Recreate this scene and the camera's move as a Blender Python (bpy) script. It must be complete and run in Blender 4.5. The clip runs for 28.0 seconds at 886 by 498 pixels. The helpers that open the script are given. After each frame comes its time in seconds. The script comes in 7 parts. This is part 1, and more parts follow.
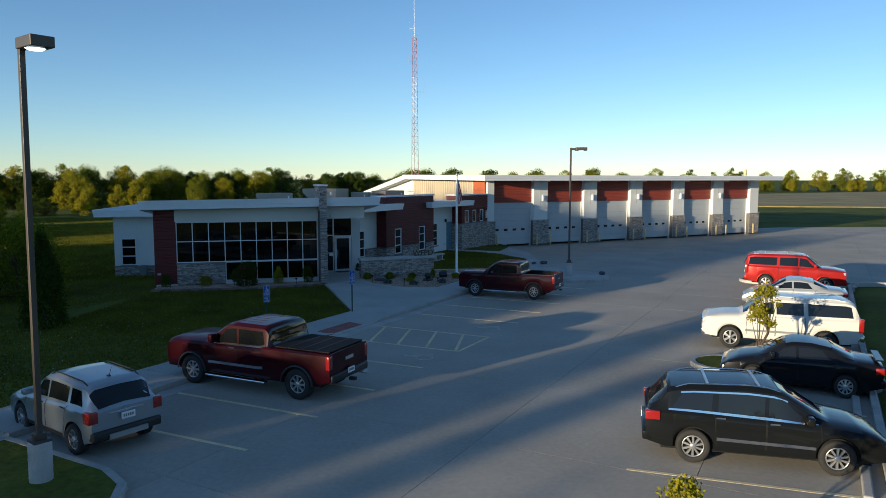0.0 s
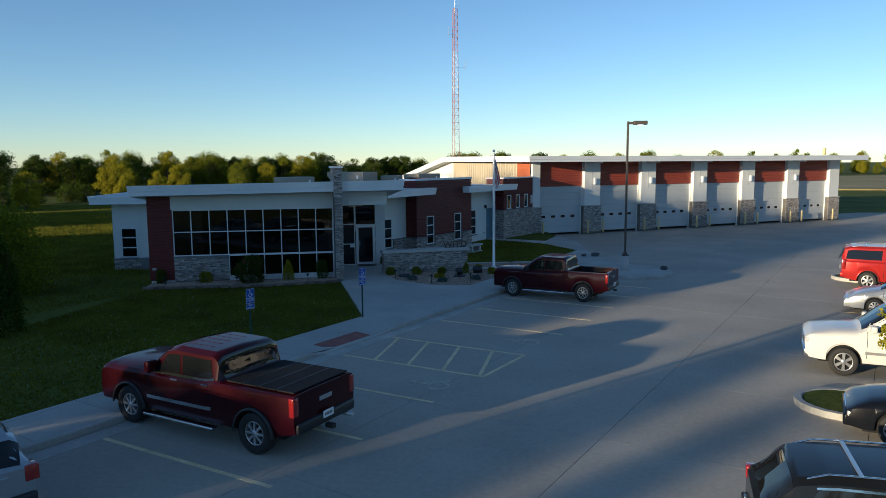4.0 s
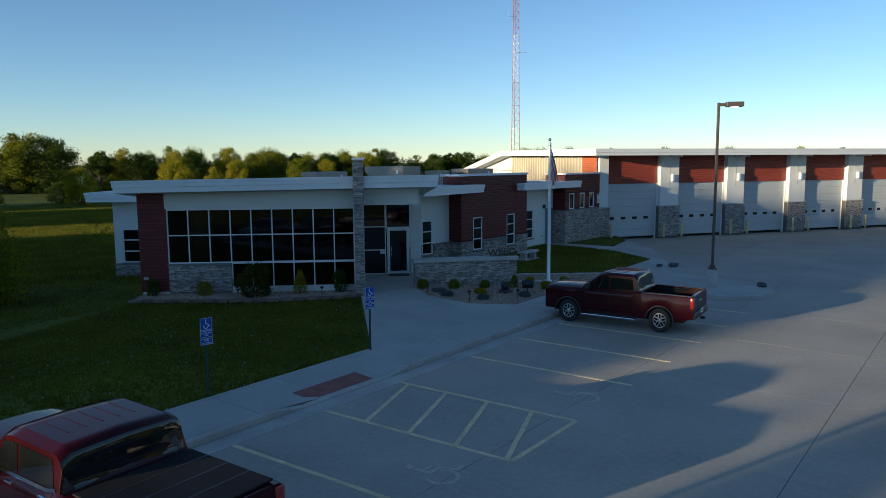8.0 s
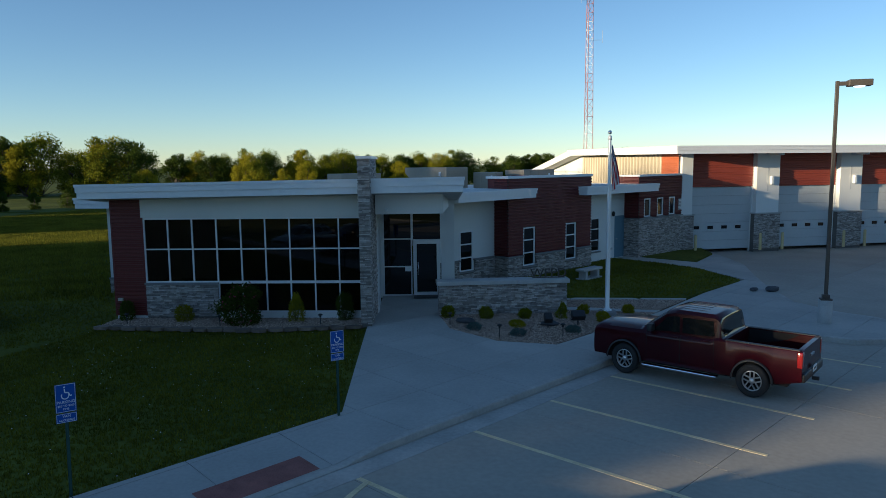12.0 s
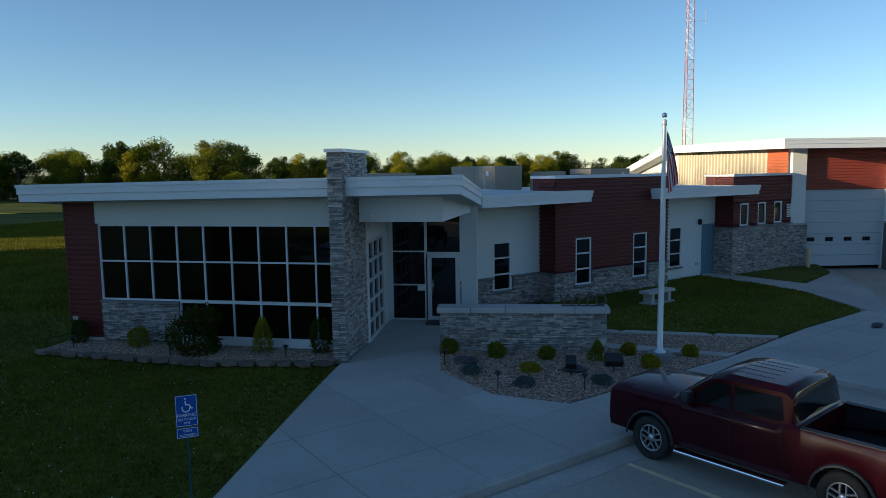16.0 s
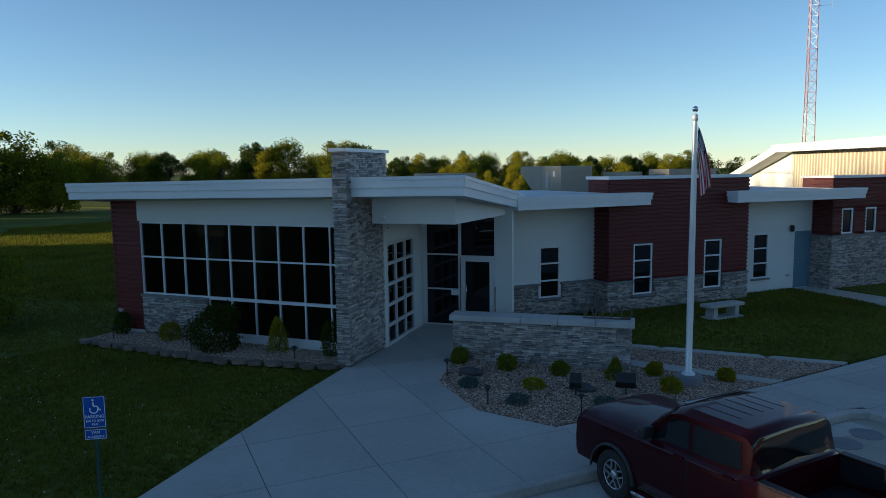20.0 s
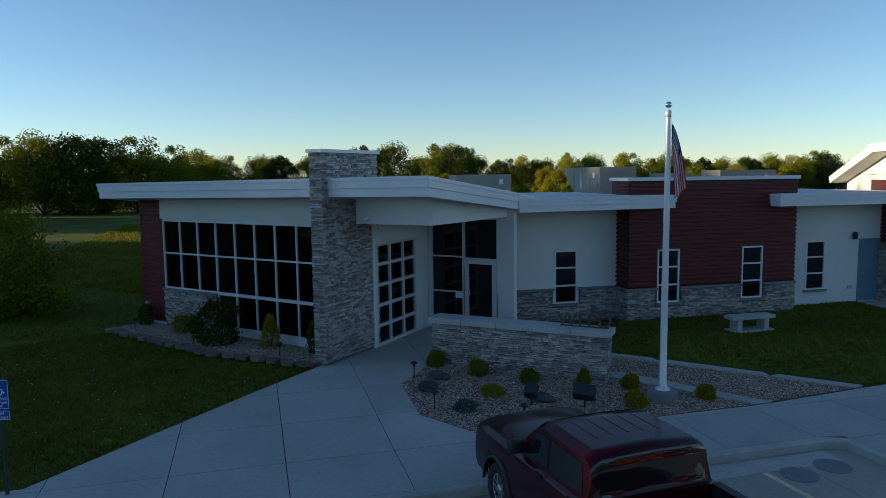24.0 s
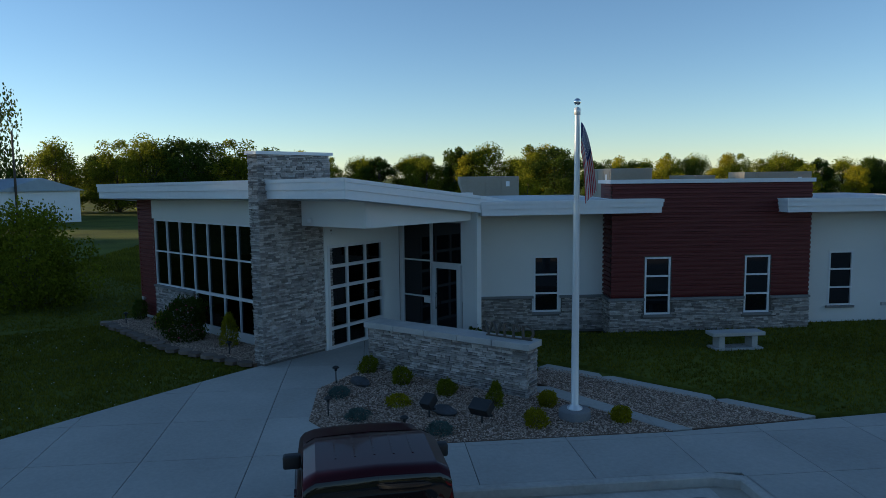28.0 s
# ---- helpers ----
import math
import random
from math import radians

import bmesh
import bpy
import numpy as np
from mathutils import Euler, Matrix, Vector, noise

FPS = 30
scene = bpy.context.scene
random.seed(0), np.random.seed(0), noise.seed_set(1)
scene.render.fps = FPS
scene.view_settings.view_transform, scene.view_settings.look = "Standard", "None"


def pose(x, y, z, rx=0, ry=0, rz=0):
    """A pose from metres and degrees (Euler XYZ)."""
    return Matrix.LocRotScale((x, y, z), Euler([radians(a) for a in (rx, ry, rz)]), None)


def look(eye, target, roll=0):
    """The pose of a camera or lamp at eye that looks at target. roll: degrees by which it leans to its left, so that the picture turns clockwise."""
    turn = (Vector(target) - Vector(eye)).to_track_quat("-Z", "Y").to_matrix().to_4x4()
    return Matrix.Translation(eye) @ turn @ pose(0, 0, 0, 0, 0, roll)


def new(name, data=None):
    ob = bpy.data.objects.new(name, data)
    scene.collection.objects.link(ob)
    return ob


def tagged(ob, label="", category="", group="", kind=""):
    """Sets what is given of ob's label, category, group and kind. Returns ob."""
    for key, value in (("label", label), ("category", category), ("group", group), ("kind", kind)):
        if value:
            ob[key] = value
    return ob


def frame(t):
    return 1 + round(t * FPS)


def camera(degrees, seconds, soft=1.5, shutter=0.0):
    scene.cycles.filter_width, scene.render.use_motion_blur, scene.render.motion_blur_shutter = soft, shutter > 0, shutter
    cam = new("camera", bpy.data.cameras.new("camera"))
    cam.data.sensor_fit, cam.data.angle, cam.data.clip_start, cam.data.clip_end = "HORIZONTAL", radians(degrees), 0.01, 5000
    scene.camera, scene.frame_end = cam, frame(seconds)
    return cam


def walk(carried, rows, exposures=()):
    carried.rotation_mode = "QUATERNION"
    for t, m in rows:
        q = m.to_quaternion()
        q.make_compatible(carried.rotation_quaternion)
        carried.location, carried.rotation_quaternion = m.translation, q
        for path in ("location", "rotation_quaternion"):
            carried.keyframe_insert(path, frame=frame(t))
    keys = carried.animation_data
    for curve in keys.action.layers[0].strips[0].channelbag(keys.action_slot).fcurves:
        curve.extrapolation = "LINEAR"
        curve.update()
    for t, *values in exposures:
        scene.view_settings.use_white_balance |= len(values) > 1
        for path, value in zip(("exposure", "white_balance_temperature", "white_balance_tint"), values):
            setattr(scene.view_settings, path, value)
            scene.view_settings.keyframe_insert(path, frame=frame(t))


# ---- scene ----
cam = camera(64.3, 28.0, 0.8)
PATH = [
    (0, (0.614, -9.85, 5.879), (0.652, -7.86, 5.682), 0.0),
    (0.5, (0.657, -9.254, 5.917), (0.695, -7.265, 5.713), -0.0),
    (1, (0.783, -8.613, 5.91), (0.811, -6.625, 5.699), -0.0),
    (1.5, (0.89, -8.008, 5.896), (0.911, -6.02, 5.682), 0.0),
    (2, (1.021, -7.315, 5.824), (1.023, -5.327, 5.607), -0.1),
    (2.5, (1.11, -6.621, 5.792), (1.085, -4.634, 5.569), -0.1),
    (3, (1.247, -5.928, 5.723), (1.191, -3.941, 5.497), -0.2),
    (3.5, (1.377, -5.271, 5.687), (1.296, -3.286, 5.455), -0.3),
    (5.5, (1.846, -2.372, 5.541), (1.661, -0.397, 5.289), -0.5),
    (6, (1.938, -1.624, 5.496), (1.727, 0.349, 5.247), -0.4),
    (6.5, (2.019, -0.894, 5.509), (1.786, 1.076, 5.258), -0.5),
    (7, (2.086, -0.192, 5.514), (1.832, 1.775, 5.262), -0.5),
    (7.5, (2.138, 0.526, 5.5), (1.865, 2.492, 5.249), -0.5),
    (8, (2.185, 1.349, 5.424), (1.888, 3.312, 5.179), -0.4),
    (8.5, (2.329, 2.137, 5.446), (2.005, 4.095, 5.199), -0.5),
    (9, (2.476, 2.95, 5.436), (2.125, 4.903, 5.187), -0.7),
    (9.5, (2.638, 3.686, 5.422), (2.257, 5.634, 5.175), -0.7),
    (10, (2.815, 4.388, 5.426), (2.406, 6.33, 5.178), -0.7),
    (10.5, (2.915, 5.086, 5.404), (2.478, 7.022, 5.159), -0.7),
    (11, (2.998, 5.807, 5.353), (2.528, 7.736, 5.112), -0.7),
    (11.5, (3.037, 6.55, 5.332), (2.534, 8.471, 5.092), -0.8),
    (12, (3.104, 7.174, 5.307), (2.573, 9.088, 5.07), -0.6),
    (12.5, (3.244, 7.885, 5.3), (2.676, 9.788, 5.062), -0.8),
    (14.5, (3.871, 10.794, 5.153), (3.159, 12.649, 4.924), -0.8),
    (15, (4.055, 11.601, 5.104), (3.297, 13.439, 4.879), -0.8),
    (15.5, (4.263, 12.289, 5.071), (3.465, 14.109, 4.848), -0.8),
    (16, (4.563, 12.904, 5.075), (3.726, 14.707, 4.85), -0.8),
    (16.5, (4.873, 13.426, 5.036), (3.991, 15.208, 4.816), -0.8),
    (17, (5.129, 13.806, 5.024), (4.204, 15.565, 4.807), -0.7),
    (17.5, (5.352, 14.06, 5.006), (4.385, 15.798, 4.791), -0.6),
    (18, (5.576, 14.258, 5.039), (4.565, 15.969, 4.82), -0.7),
    (18.5, (5.76, 14.375, 5.015), (4.713, 16.065, 4.8), -0.6),
    (19, (6.019, 14.578, 4.996), (4.936, 16.245, 4.783), -0.6),
    (19.5, (6.362, 14.839, 5.049), (5.243, 16.481, 4.828), -0.7),
    (20, (6.75, 15.164, 5.048), (5.589, 16.777, 4.827), -0.7),
    (20.5, (7.113, 15.465, 5.031), (5.914, 17.051, 4.812), -0.7),
    (21, (7.473, 15.723, 4.958), (6.239, 17.283, 4.746), -0.7),
    (21.5, (7.794, 16.053, 5.069), (6.527, 17.585, 4.845), -0.8),
    (23.5, (8.881, 16.971, 4.884), (7.506, 18.409, 4.684), -0.5),
    (24, (9.212, 17.552, 4.961), (7.796, 18.948, 4.751), -0.7),
    (24.5, (9.454, 17.908, 4.98), (8.011, 19.276, 4.769), -0.8),
    (25, (9.694, 18.278, 4.969), (8.224, 19.618, 4.761), -0.6),
    (25.5, (9.966, 18.694, 4.959), (8.468, 20.002, 4.752), -0.7),
    (26, (10.245, 19.154, 4.99), (8.718, 20.427, 4.779), -0.8),
    (26.5, (10.571, 19.571, 4.98), (9.021, 20.817, 4.769), -0.7),
    (27, (10.9, 19.886, 4.993), (9.334, 21.113, 4.784), -0.7),
    (27.5, (11.235, 20.525, 4.901), (9.636, 21.71, 4.703), -0.5),
    (28, (11.587, 21.14, 4.932), (9.963, 22.29, 4.729), -0.6),
]
walk(cam, [(t, look(eye, target, roll)) for t, eye, target, roll in PATH],
     exposures=[(0, 0.72, 5200, 5), (12, 0.76, 5300, 5), (28, 0.86, 5500, 6)])


# ---------------------------------------------------------------- world and light
SUN_EL, SUN_TO = radians(7.0), radians(41.0)
world = bpy.data.worlds.new("evening_sky")
scene.world = world
world.use_nodes = True
wn = world.node_tree.nodes
sky = wn.new("ShaderNodeTexSky")
sky.sky_type, sky.sun_disc = "NISHITA", False
sky.sun_elevation = SUN_EL + radians(5.0)
sky.sun_rotation = radians(225.0)
sky.air_density, sky.dust_density, sky.ozone_density = 0.85, 0.0, 1.5
wn["Background"].inputs["Strength"].default_value = 0.078
world.node_tree.links.new(sky.outputs[0], wn["Background"].inputs["Color"])
sun_data = bpy.data.lights.new("sun", "SUN")
sun_data.energy, sun_data.angle, sun_data.color = 5.0, radians(0.6), (1.0, 0.72, 0.40)
sun_lamp = new("sun", sun_data)
sun_lamp.matrix_basis = look((0, 0, 60), (math.cos(SUN_TO), math.sin(SUN_TO), 60 - math.tan(SUN_EL)))

# ---------------------------------------------------------------- plan helpers
K0 = Vector((2.72, 25.86))
BA = radians(60.5)
BU = Vector((math.cos(BA), math.sin(BA)))
BV = Vector((math.sin(BA), -math.cos(BA)))


def uv(u, v):
    p = K0 + BU * u + BV * v
    return p.x, p.y


def to_uv(x, y):
    d = Vector((x, y)) - K0
    return d.dot(BU), d.dot(BV)


def lot_z(x, y):
    return 0.09


def high_z(x, y):
    u, v = to_uv(x, y)
    s = min(1.0, max(0.0, (-v - 1.8) / 4.0))
    return (lot_z(x, y) + 0.15) * (1 - s) + 0.34 * s


def wm(o):
    return wm(o.parent) @ o.matrix_parent_inverse @ o.matrix_basis if o.parent else o.matrix_basis.copy()


def mesh_of(name, bm, material, smooth=False):
    me = bpy.data.meshes.new(name)
    bm.to_mesh(me)
    bm.free()
    for m in material if isinstance(material, (list, tuple)) else [material]:
        me.materials.append(m)
    if smooth:
        me.shade_smooth()
    return me


def part(name, bm, material, parent, label="", m=None, smooth=False):
    """One mesh under a thing or under a part. m: its pose in the world, where it is not in its parent's frame."""
    data = bm if isinstance(bm, bpy.types.Mesh) else mesh_of(name, bm, material, smooth)
    ob = new(name, data)
    ob.parent = parent
    if m is not None:
        ob.matrix_parent_inverse = wm(parent).inverted()
        ob.matrix_basis = m
    if label:
        ob["label"] = label
    return ob


def thing(name, label, category, m=None, group="", kind=""):
    ob = new(name)
    ob.empty_display_size = 0.2
    ob.matrix_basis = m or Matrix()
    return tagged(ob, label, category, group, kind)


def solo(name, bm, material, label, category, m=None, group="", kind="", smooth=False):
    ob = new(name, mesh_of(name, bm, material, smooth))
    ob.matrix_basis = m or Matrix()
    return tagged(ob, label, category, group, kind)


WORLD = Matrix()


def box(bm, x0, x1, y0, y1, z0, z1, m=None, bevel=0.0):
    vs = [bm.verts.new((x, y, z)) for z in (z0, z1) for y in (y0, y1) for x in (x0, x1)]
    fs = [bm.faces.new([vs[i] for i in q]) for q in ((0, 2, 3, 1), (4, 5, 7, 6), (0, 1, 5, 4), (2, 6, 7, 3), (0, 4, 6, 2), (1, 3, 7, 5))]
    if bevel:
        es = list({e for fc in fs for e in fc.edges})
        r = bmesh.ops.bevel(bm, geom=es, offset=bevel, segments=2, affect="EDGES", profile=0.5)
        vs = list({v for fc in r["faces"] for v in fc.verts} | {v for v in vs if v.is_valid})
    if m:
        bmesh.ops.transform(bm, matrix=m, verts=[v for v in vs if v.is_valid])
    return vs


def bx(*a, **k):
    bm = bmesh.new()
    box(bm, *a, **k)
    return bm


def rod(bm, a, b, r0, r1=None, n=10, caps=True):
    a, b = Vector(a), Vector(b)
    d = (b - a).normalized()
    s = d.orthogonal().normalized()
    t = d.cross(s)
    rings = []
    for p, r in ((a, r0), (b, r0 if r1 is None else r1)):
        rings.append([bm.verts.new(p + (s * math.cos(2 * math.pi * i / n) + t * math.sin(2 * math.pi * i / n)) * r) for i in range(n)])
    for i in range(n):
        bm.faces.new((rings[0][i], rings[0][(i + 1) % n], rings[1][(i + 1) % n], rings[1][i])).smooth = n > 6
    if caps:
        bm.faces.new(rings[0][::-1])
        bm.faces.new(rings[1])
    return rings


def lathe(bm, rows, n=24, axis="z", m=None):
    """Rows of (radius, height), turned about an axis."""
    rings = []
    for r, h in rows:
        ring = []
        for i in range(n):
            c, s = math.cos(2 * math.pi * i / n) * r, math.sin(2 * math.pi * i / n) * r
            p = Vector((c, s, h)) if axis == "z" else Vector((c, h, s))
            ring.append(bm.verts.new(m @ p if m else p))
        rings.append(ring)
    for a, b in zip(rings, rings[1:]):
        for i in range(n):
            bm.faces.new((a[i], a[(i + 1) % n], b[(i + 1) % n], b[i])).smooth = True
    return rings


def prism(bm, pts, top, deep):
    """A flat piece over a plan polygon; top is a height or a function of x and y."""
    hz = top if callable(top) else (lambda x, y: top)
    up = [bm.verts.new((x, y, hz(x, y))) for x, y in pts]
    dn = [bm.verts.new((x, y, hz(x, y) - deep)) for x, y in pts]
    n = len(pts)
    bm.faces.new(up)
    bm.faces.new(dn[::-1])
    for i in range(n):
        bm.faces.new((dn[i], dn[(i + 1) % n], up[(i + 1) % n], up[i]))
    bmesh.ops.recalc_face_normals(bm, faces=bm.faces[:])
    return bm


def clip_cell(poly, x0, x1, y0, y1):
    """A plan polygon cut to a rectangle."""
    def cut(pts, inside, meet):
        out = []
        for a, b in zip(pts, pts[1:] + pts[:1]):
            if inside(a):
                out.append(a)
            if inside(a) != inside(b):
                out.append(meet(a, b))
        return out

    def at(axis, c):
        def meet(a, b):
            k = (c - a[axis]) / (b[axis] - a[axis])
            return tuple(a[i] + k * (b[i] - a[i]) for i in (0, 1))
        return meet
    for axis, c, sign in ((0, x0, 1), (0, x1, -1), (1, y0, 1), (1, y1, -1)):
        if poly:
            poly = cut(poly, lambda p: sign * (p[axis] - c) > 0, at(axis, c))
    return poly


def area(poly):
    return abs(sum(a[0] * b[1] - b[0] * a[1] for a, b in zip(poly, poly[1:] + poly[:1]))) / 2


def wall_frame(x, y, degrees, z=0.0):
    """Along the wall is x, into the building y, up z."""
    return pose(x, y, z, 0, 0, degrees)


def cells(s0, s1, z0, z1, holes):
    ss = sorted({s0, s1, *[min(max(h[i], s0), s1) for h in holes for i in (0, 1)]})
    zs = sorted({z0, z1, *[min(max(h[i], z0), z1) for h in holes for i in (2, 3)]})
    for za, zb in zip(zs, zs[1:]):
        run = None
        for sa, sb in zip(ss, ss[1:]):
            c = ((sa + sb) / 2, (za + zb) / 2)
            solid = not any(h[0] < c[0] < h[1] and h[2] < c[1] < h[3] for h in holes)
            if solid and run:
                run[1] = sb
            elif solid:
                run = [sa, sb]
            if run and (not solid):
                yield run[0], run[1], za, zb
                run = None
        if run:
            yield run[0], run[1], za, zb


def wall(s0, s1, z0, z1, y0, y1, holes=()):
    bm = bmesh.new()
    for c in cells(s0, s1, z0, z1, holes):
        box(bm, c[0], c[1], y0, y1, c[2], c[3])
    return bm


def ribs(s0, s1, z0, z1, holes=(), pitch=0.14, deep=0.045, upright=False):
    """Profiled metal siding in front of the plane y = 0."""
    bm = bmesh.new()
    shape = ((0, 0), (0.3, 0), (0.42, 1), (0.88, 1), (1.0, 0))
    for a, b, c, d in cells(s0, s1, z0, z1, holes):
        lo, hi = (a, b) if upright else (c, d)
        k0 = math.floor(lo / pitch)
        row = []
        for k in range(k0, math.ceil(hi / pitch)):
            for f, h in shape[:-1]:
                w = (k + f) * pitch
                if lo <= w <= hi:
                    row.append((w, -0.004 - deep * h))
        row = [(lo, -0.004)] + row + [(hi, -0.004)]
        prev = None
        for w, y in row:
            pair = [bm.verts.new((w, y, e) if upright else (e, y, w)) for e in ((c, d) if upright else (a, b))]
            if prev:
                bm.faces.new((prev[0], prev[1], pair[1], pair[0]))
            prev = pair
    bmesh.ops.recalc_face_normals(bm, faces=bm.faces[:])
    return bm


# ---------------------------------------------------------------- materials
def mat(name, col, rough=0.6, metal=0.0, v=0.12, s1=1.5, s2=30.0, bump=0.15, rnd=0.0, coat=0.0, hue=None, isl=False, dist=0.02, stretch=None):
    m = bpy.data.materials.new(name)
    m.use_nodes = True
    nt = m.node_tree
    n, l = nt.nodes, nt.links
    b = n["Principled BSDF"]
    geo = n.new("ShaderNodeNewGeometry")
    src = geo.outputs["Position"]
    if stretch:
        mp = n.new("ShaderNodeMapping")
        mp.inputs["Scale"].default_value = stretch
        l.new(src, mp.inputs["Vector"])
        src = mp.outputs[0]
    big, fine = n.new("ShaderNodeTexNoise"), n.new("ShaderNodeTexNoise")
    for t, s in ((big, s1), (fine, s2)):
        t.inputs["Scale"].default_value = s
        t.inputs["Detail"].default_value = 5
        l.new(src, t.inputs["Vector"])
    add = n.new("ShaderNodeMath")
    add.operation = "MULTIPLY_ADD"
    l.new(big.outputs[0], add.inputs[0])
    add.inputs[1].default_value = 0.62
    sc = n.new("ShaderNodeMath")
    sc.operation = "MULTIPLY"
    l.new(fine.outputs[0], sc.inputs[0])
    sc.inputs[1].default_value = 0.38
    l.new(sc.outputs[0], add.inputs[2])
    ramp = n.new("ShaderNodeValToRGB")
    e = ramp.color_ramp.elements
    lo = tuple(c * (1 - 2.2 * v) for c in col)
    hi = tuple(min(1, c * (1 + 2.2 * v)) for c in (hue or col))
    e[0].position, e[1].position = 0.25, 0.75
    e[0].color, e[1].color = (*lo, 1), (*hi, 1)
    l.new(add.outputs[0], ramp.inputs[0])
    out = ramp.outputs[0]
    if rnd:
        oi = n.new("ShaderNodeObjectInfo")
        val = oi.outputs["Random"]
        if isl:
            sm = n.new("ShaderNodeMath")
            sm.operation = "ADD"
            l.new(val, sm.inputs[0])
            l.new(geo.outputs["Random Per Island"], sm.inputs[1])
            fr = n.new("ShaderNodeMath")
            fr.operation = "FRACT"
            l.new(sm.outputs[0], fr.inputs[0])
            val = fr.outputs[0]
        mr = n.new("ShaderNodeMapRange")
        mr.inputs["To Min"].default_value, mr.inputs["To Max"].default_value = 1 - rnd, 1 + rnd
        l.new(val, mr.inputs["Value"])
        hs = n.new("ShaderNodeHueSaturation")
        l.new(mr.outputs[0], hs.inputs["Value"])
        l.new(out, hs.inputs["Color"])
        out = hs.outputs[0]
    l.new(out, b.inputs["Base Color"])
    b.inputs["Roughness"].default_value, b.inputs["Metallic"].default_value = rough, metal
    if coat:
        b.inputs["Coat Weight"].default_value, b.inputs["Coat Roughness"].default_value = coat, 0.04
    if bump:
        bp = n.new("ShaderNodeBump")
        bp.inputs["Strength"].default_value, bp.inputs["Distance"].default_value = bump, dist
        l.new(fine.outputs[0], bp.inputs["Height"])
        l.new(bp.outputs[0], b.inputs["Normal"])
    return m


def glow(name, col, power):
    m = bpy.data.materials.new(name)
    m.use_nodes = True
    b = m.node_tree.nodes["Principled BSDF"]
    b.inputs["Base Color"].default_value = (*col, 1)
    b.inputs["Emission Color"].default_value, b.inputs["Emission Strength"].default_value = (*col, 1), power
    return m


def glass(name, tint=(0.5, 0.55, 0.6), rough=0.03):
    m = bpy.data.materials.new(name)
    m.use_nodes = True
    b = m.node_tree.nodes["Principled BSDF"]
    b.inputs["Base Color"].default_value = (*tint, 1)
    b.inputs["Transmission Weight"].default_value, b.inputs["Roughness"].default_value, b.inputs["IOR"].default_value = 1.0, rough, 1.5
    return m


M_CONC = mat("concrete_paving", (0.38, 0.345, 0.285), 0.85, v=0.10, s1=0.35, s2=9, bump=0.08, rnd=0.045)
M_WALK = mat("concrete_walk", (0.40, 0.385, 0.35), 0.85, v=0.09, s1=0.6, s2=14, bump=0.08, rnd=0.05)
M_KERB = mat("concrete_kerb", (0.42, 0.40, 0.36), 0.85, v=0.14, s1=1.2, s2=12, bump=0.12)
M_JOINT = mat("joint_filler", (0.10, 0.095, 0.085), 0.95, v=0.1)
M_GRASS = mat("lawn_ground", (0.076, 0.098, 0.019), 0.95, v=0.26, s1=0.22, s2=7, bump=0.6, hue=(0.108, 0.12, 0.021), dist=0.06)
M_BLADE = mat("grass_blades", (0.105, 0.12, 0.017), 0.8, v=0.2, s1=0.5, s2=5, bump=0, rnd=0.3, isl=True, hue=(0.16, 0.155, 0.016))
M_FIELD = mat("dry_field", (0.19, 0.16, 0.05), 0.95, v=0.25, s1=0.08, s2=2.0, bump=0.5, hue=(0.24, 0.19, 0.07))
M_PAINT = mat("road_paint", (0.72, 0.60, 0.36), 0.8, v=0.14, s1=3, s2=25, bump=0.05)
M_WPAINT = mat("pale_road_paint", (0.50, 0.45, 0.36), 0.8, v=0.16, s1=3, s2=25, bump=0.05)
M_BRICKR = mat("red_warning_paver", (0.26, 0.11, 0.09), 0.85, v=0.15, s1=4, s2=60, bump=0.3)
M_STUCCO = mat("white_stucco", (0.72, 0.72, 0.70), 0.85, v=0.03, s1=0.6, s2=60, bump=0.12, dist=0.006)
M_TRIM = mat("white_metal_trim", (0.74, 0.75, 0.76), 0.42, v=0.03, s1=0.5, s2=8, bump=0.02)
M_SOFFIT = mat("soffit_metal", (0.55, 0.56, 0.57), 0.5, v=0.04, bump=0.02)
M_ROOF = mat("pale_roof_membrane", (0.62, 0.62, 0.60), 0.8, v=0.08, s1=0.4, s2=10, bump=0.1)
M_RED = mat("dark_red_siding", (0.12, 0.018, 0.016), 0.55, v=0.06, s1=0.4, s2=6, bump=0.02)
M_BROWN = mat("maroon_siding", (0.11, 0.015, 0.014), 0.6, v=0.06, s1=0.4, s2=6, bump=0.02)
# the brick-red siding again, brighter: low sunlight is put into this colour
M_BRICKRED_SUN = mat("sunlit_brick_red_siding", (0.40, 0.115, 0.045), 0.45, v=0.06, s1=0.4, s2=6, bump=0.02)
M_BRICKRED = mat("brick_red_siding", (0.27, 0.050, 0.028), 0.42, v=0.06, s1=0.4, s2=6, bump=0.02)
M_CREAM = mat("cream_metal_siding", (0.40, 0.34, 0.24), 0.45, v=0.04, s1=0.4, s2=6, bump=0.02)
M_STONE = mat("ledger_stone", (0.32, 0.262, 0.212), 0.85, v=0.2, s1=7, s2=45, bump=0.4, rnd=0.5, isl=True, hue=(0.35, 0.33, 0.315))
M_MORTAR = mat("stone_backing", (0.13, 0.12, 0.11), 0.95, v=0.15, s2=40)
M_CAP = mat("cast_stone_cap", (0.44, 0.43, 0.41), 0.8, v=0.1, s1=2, s2=30)
M_SILL = mat("grey_stone_sill", (0.20, 0.20, 0.20), 0.8, v=0.12, s2=30)
M_ALU = mat("pale_aluminium", (0.70, 0.71, 0.72), 0.35, 0.3, v=0.03, bump=0.02)
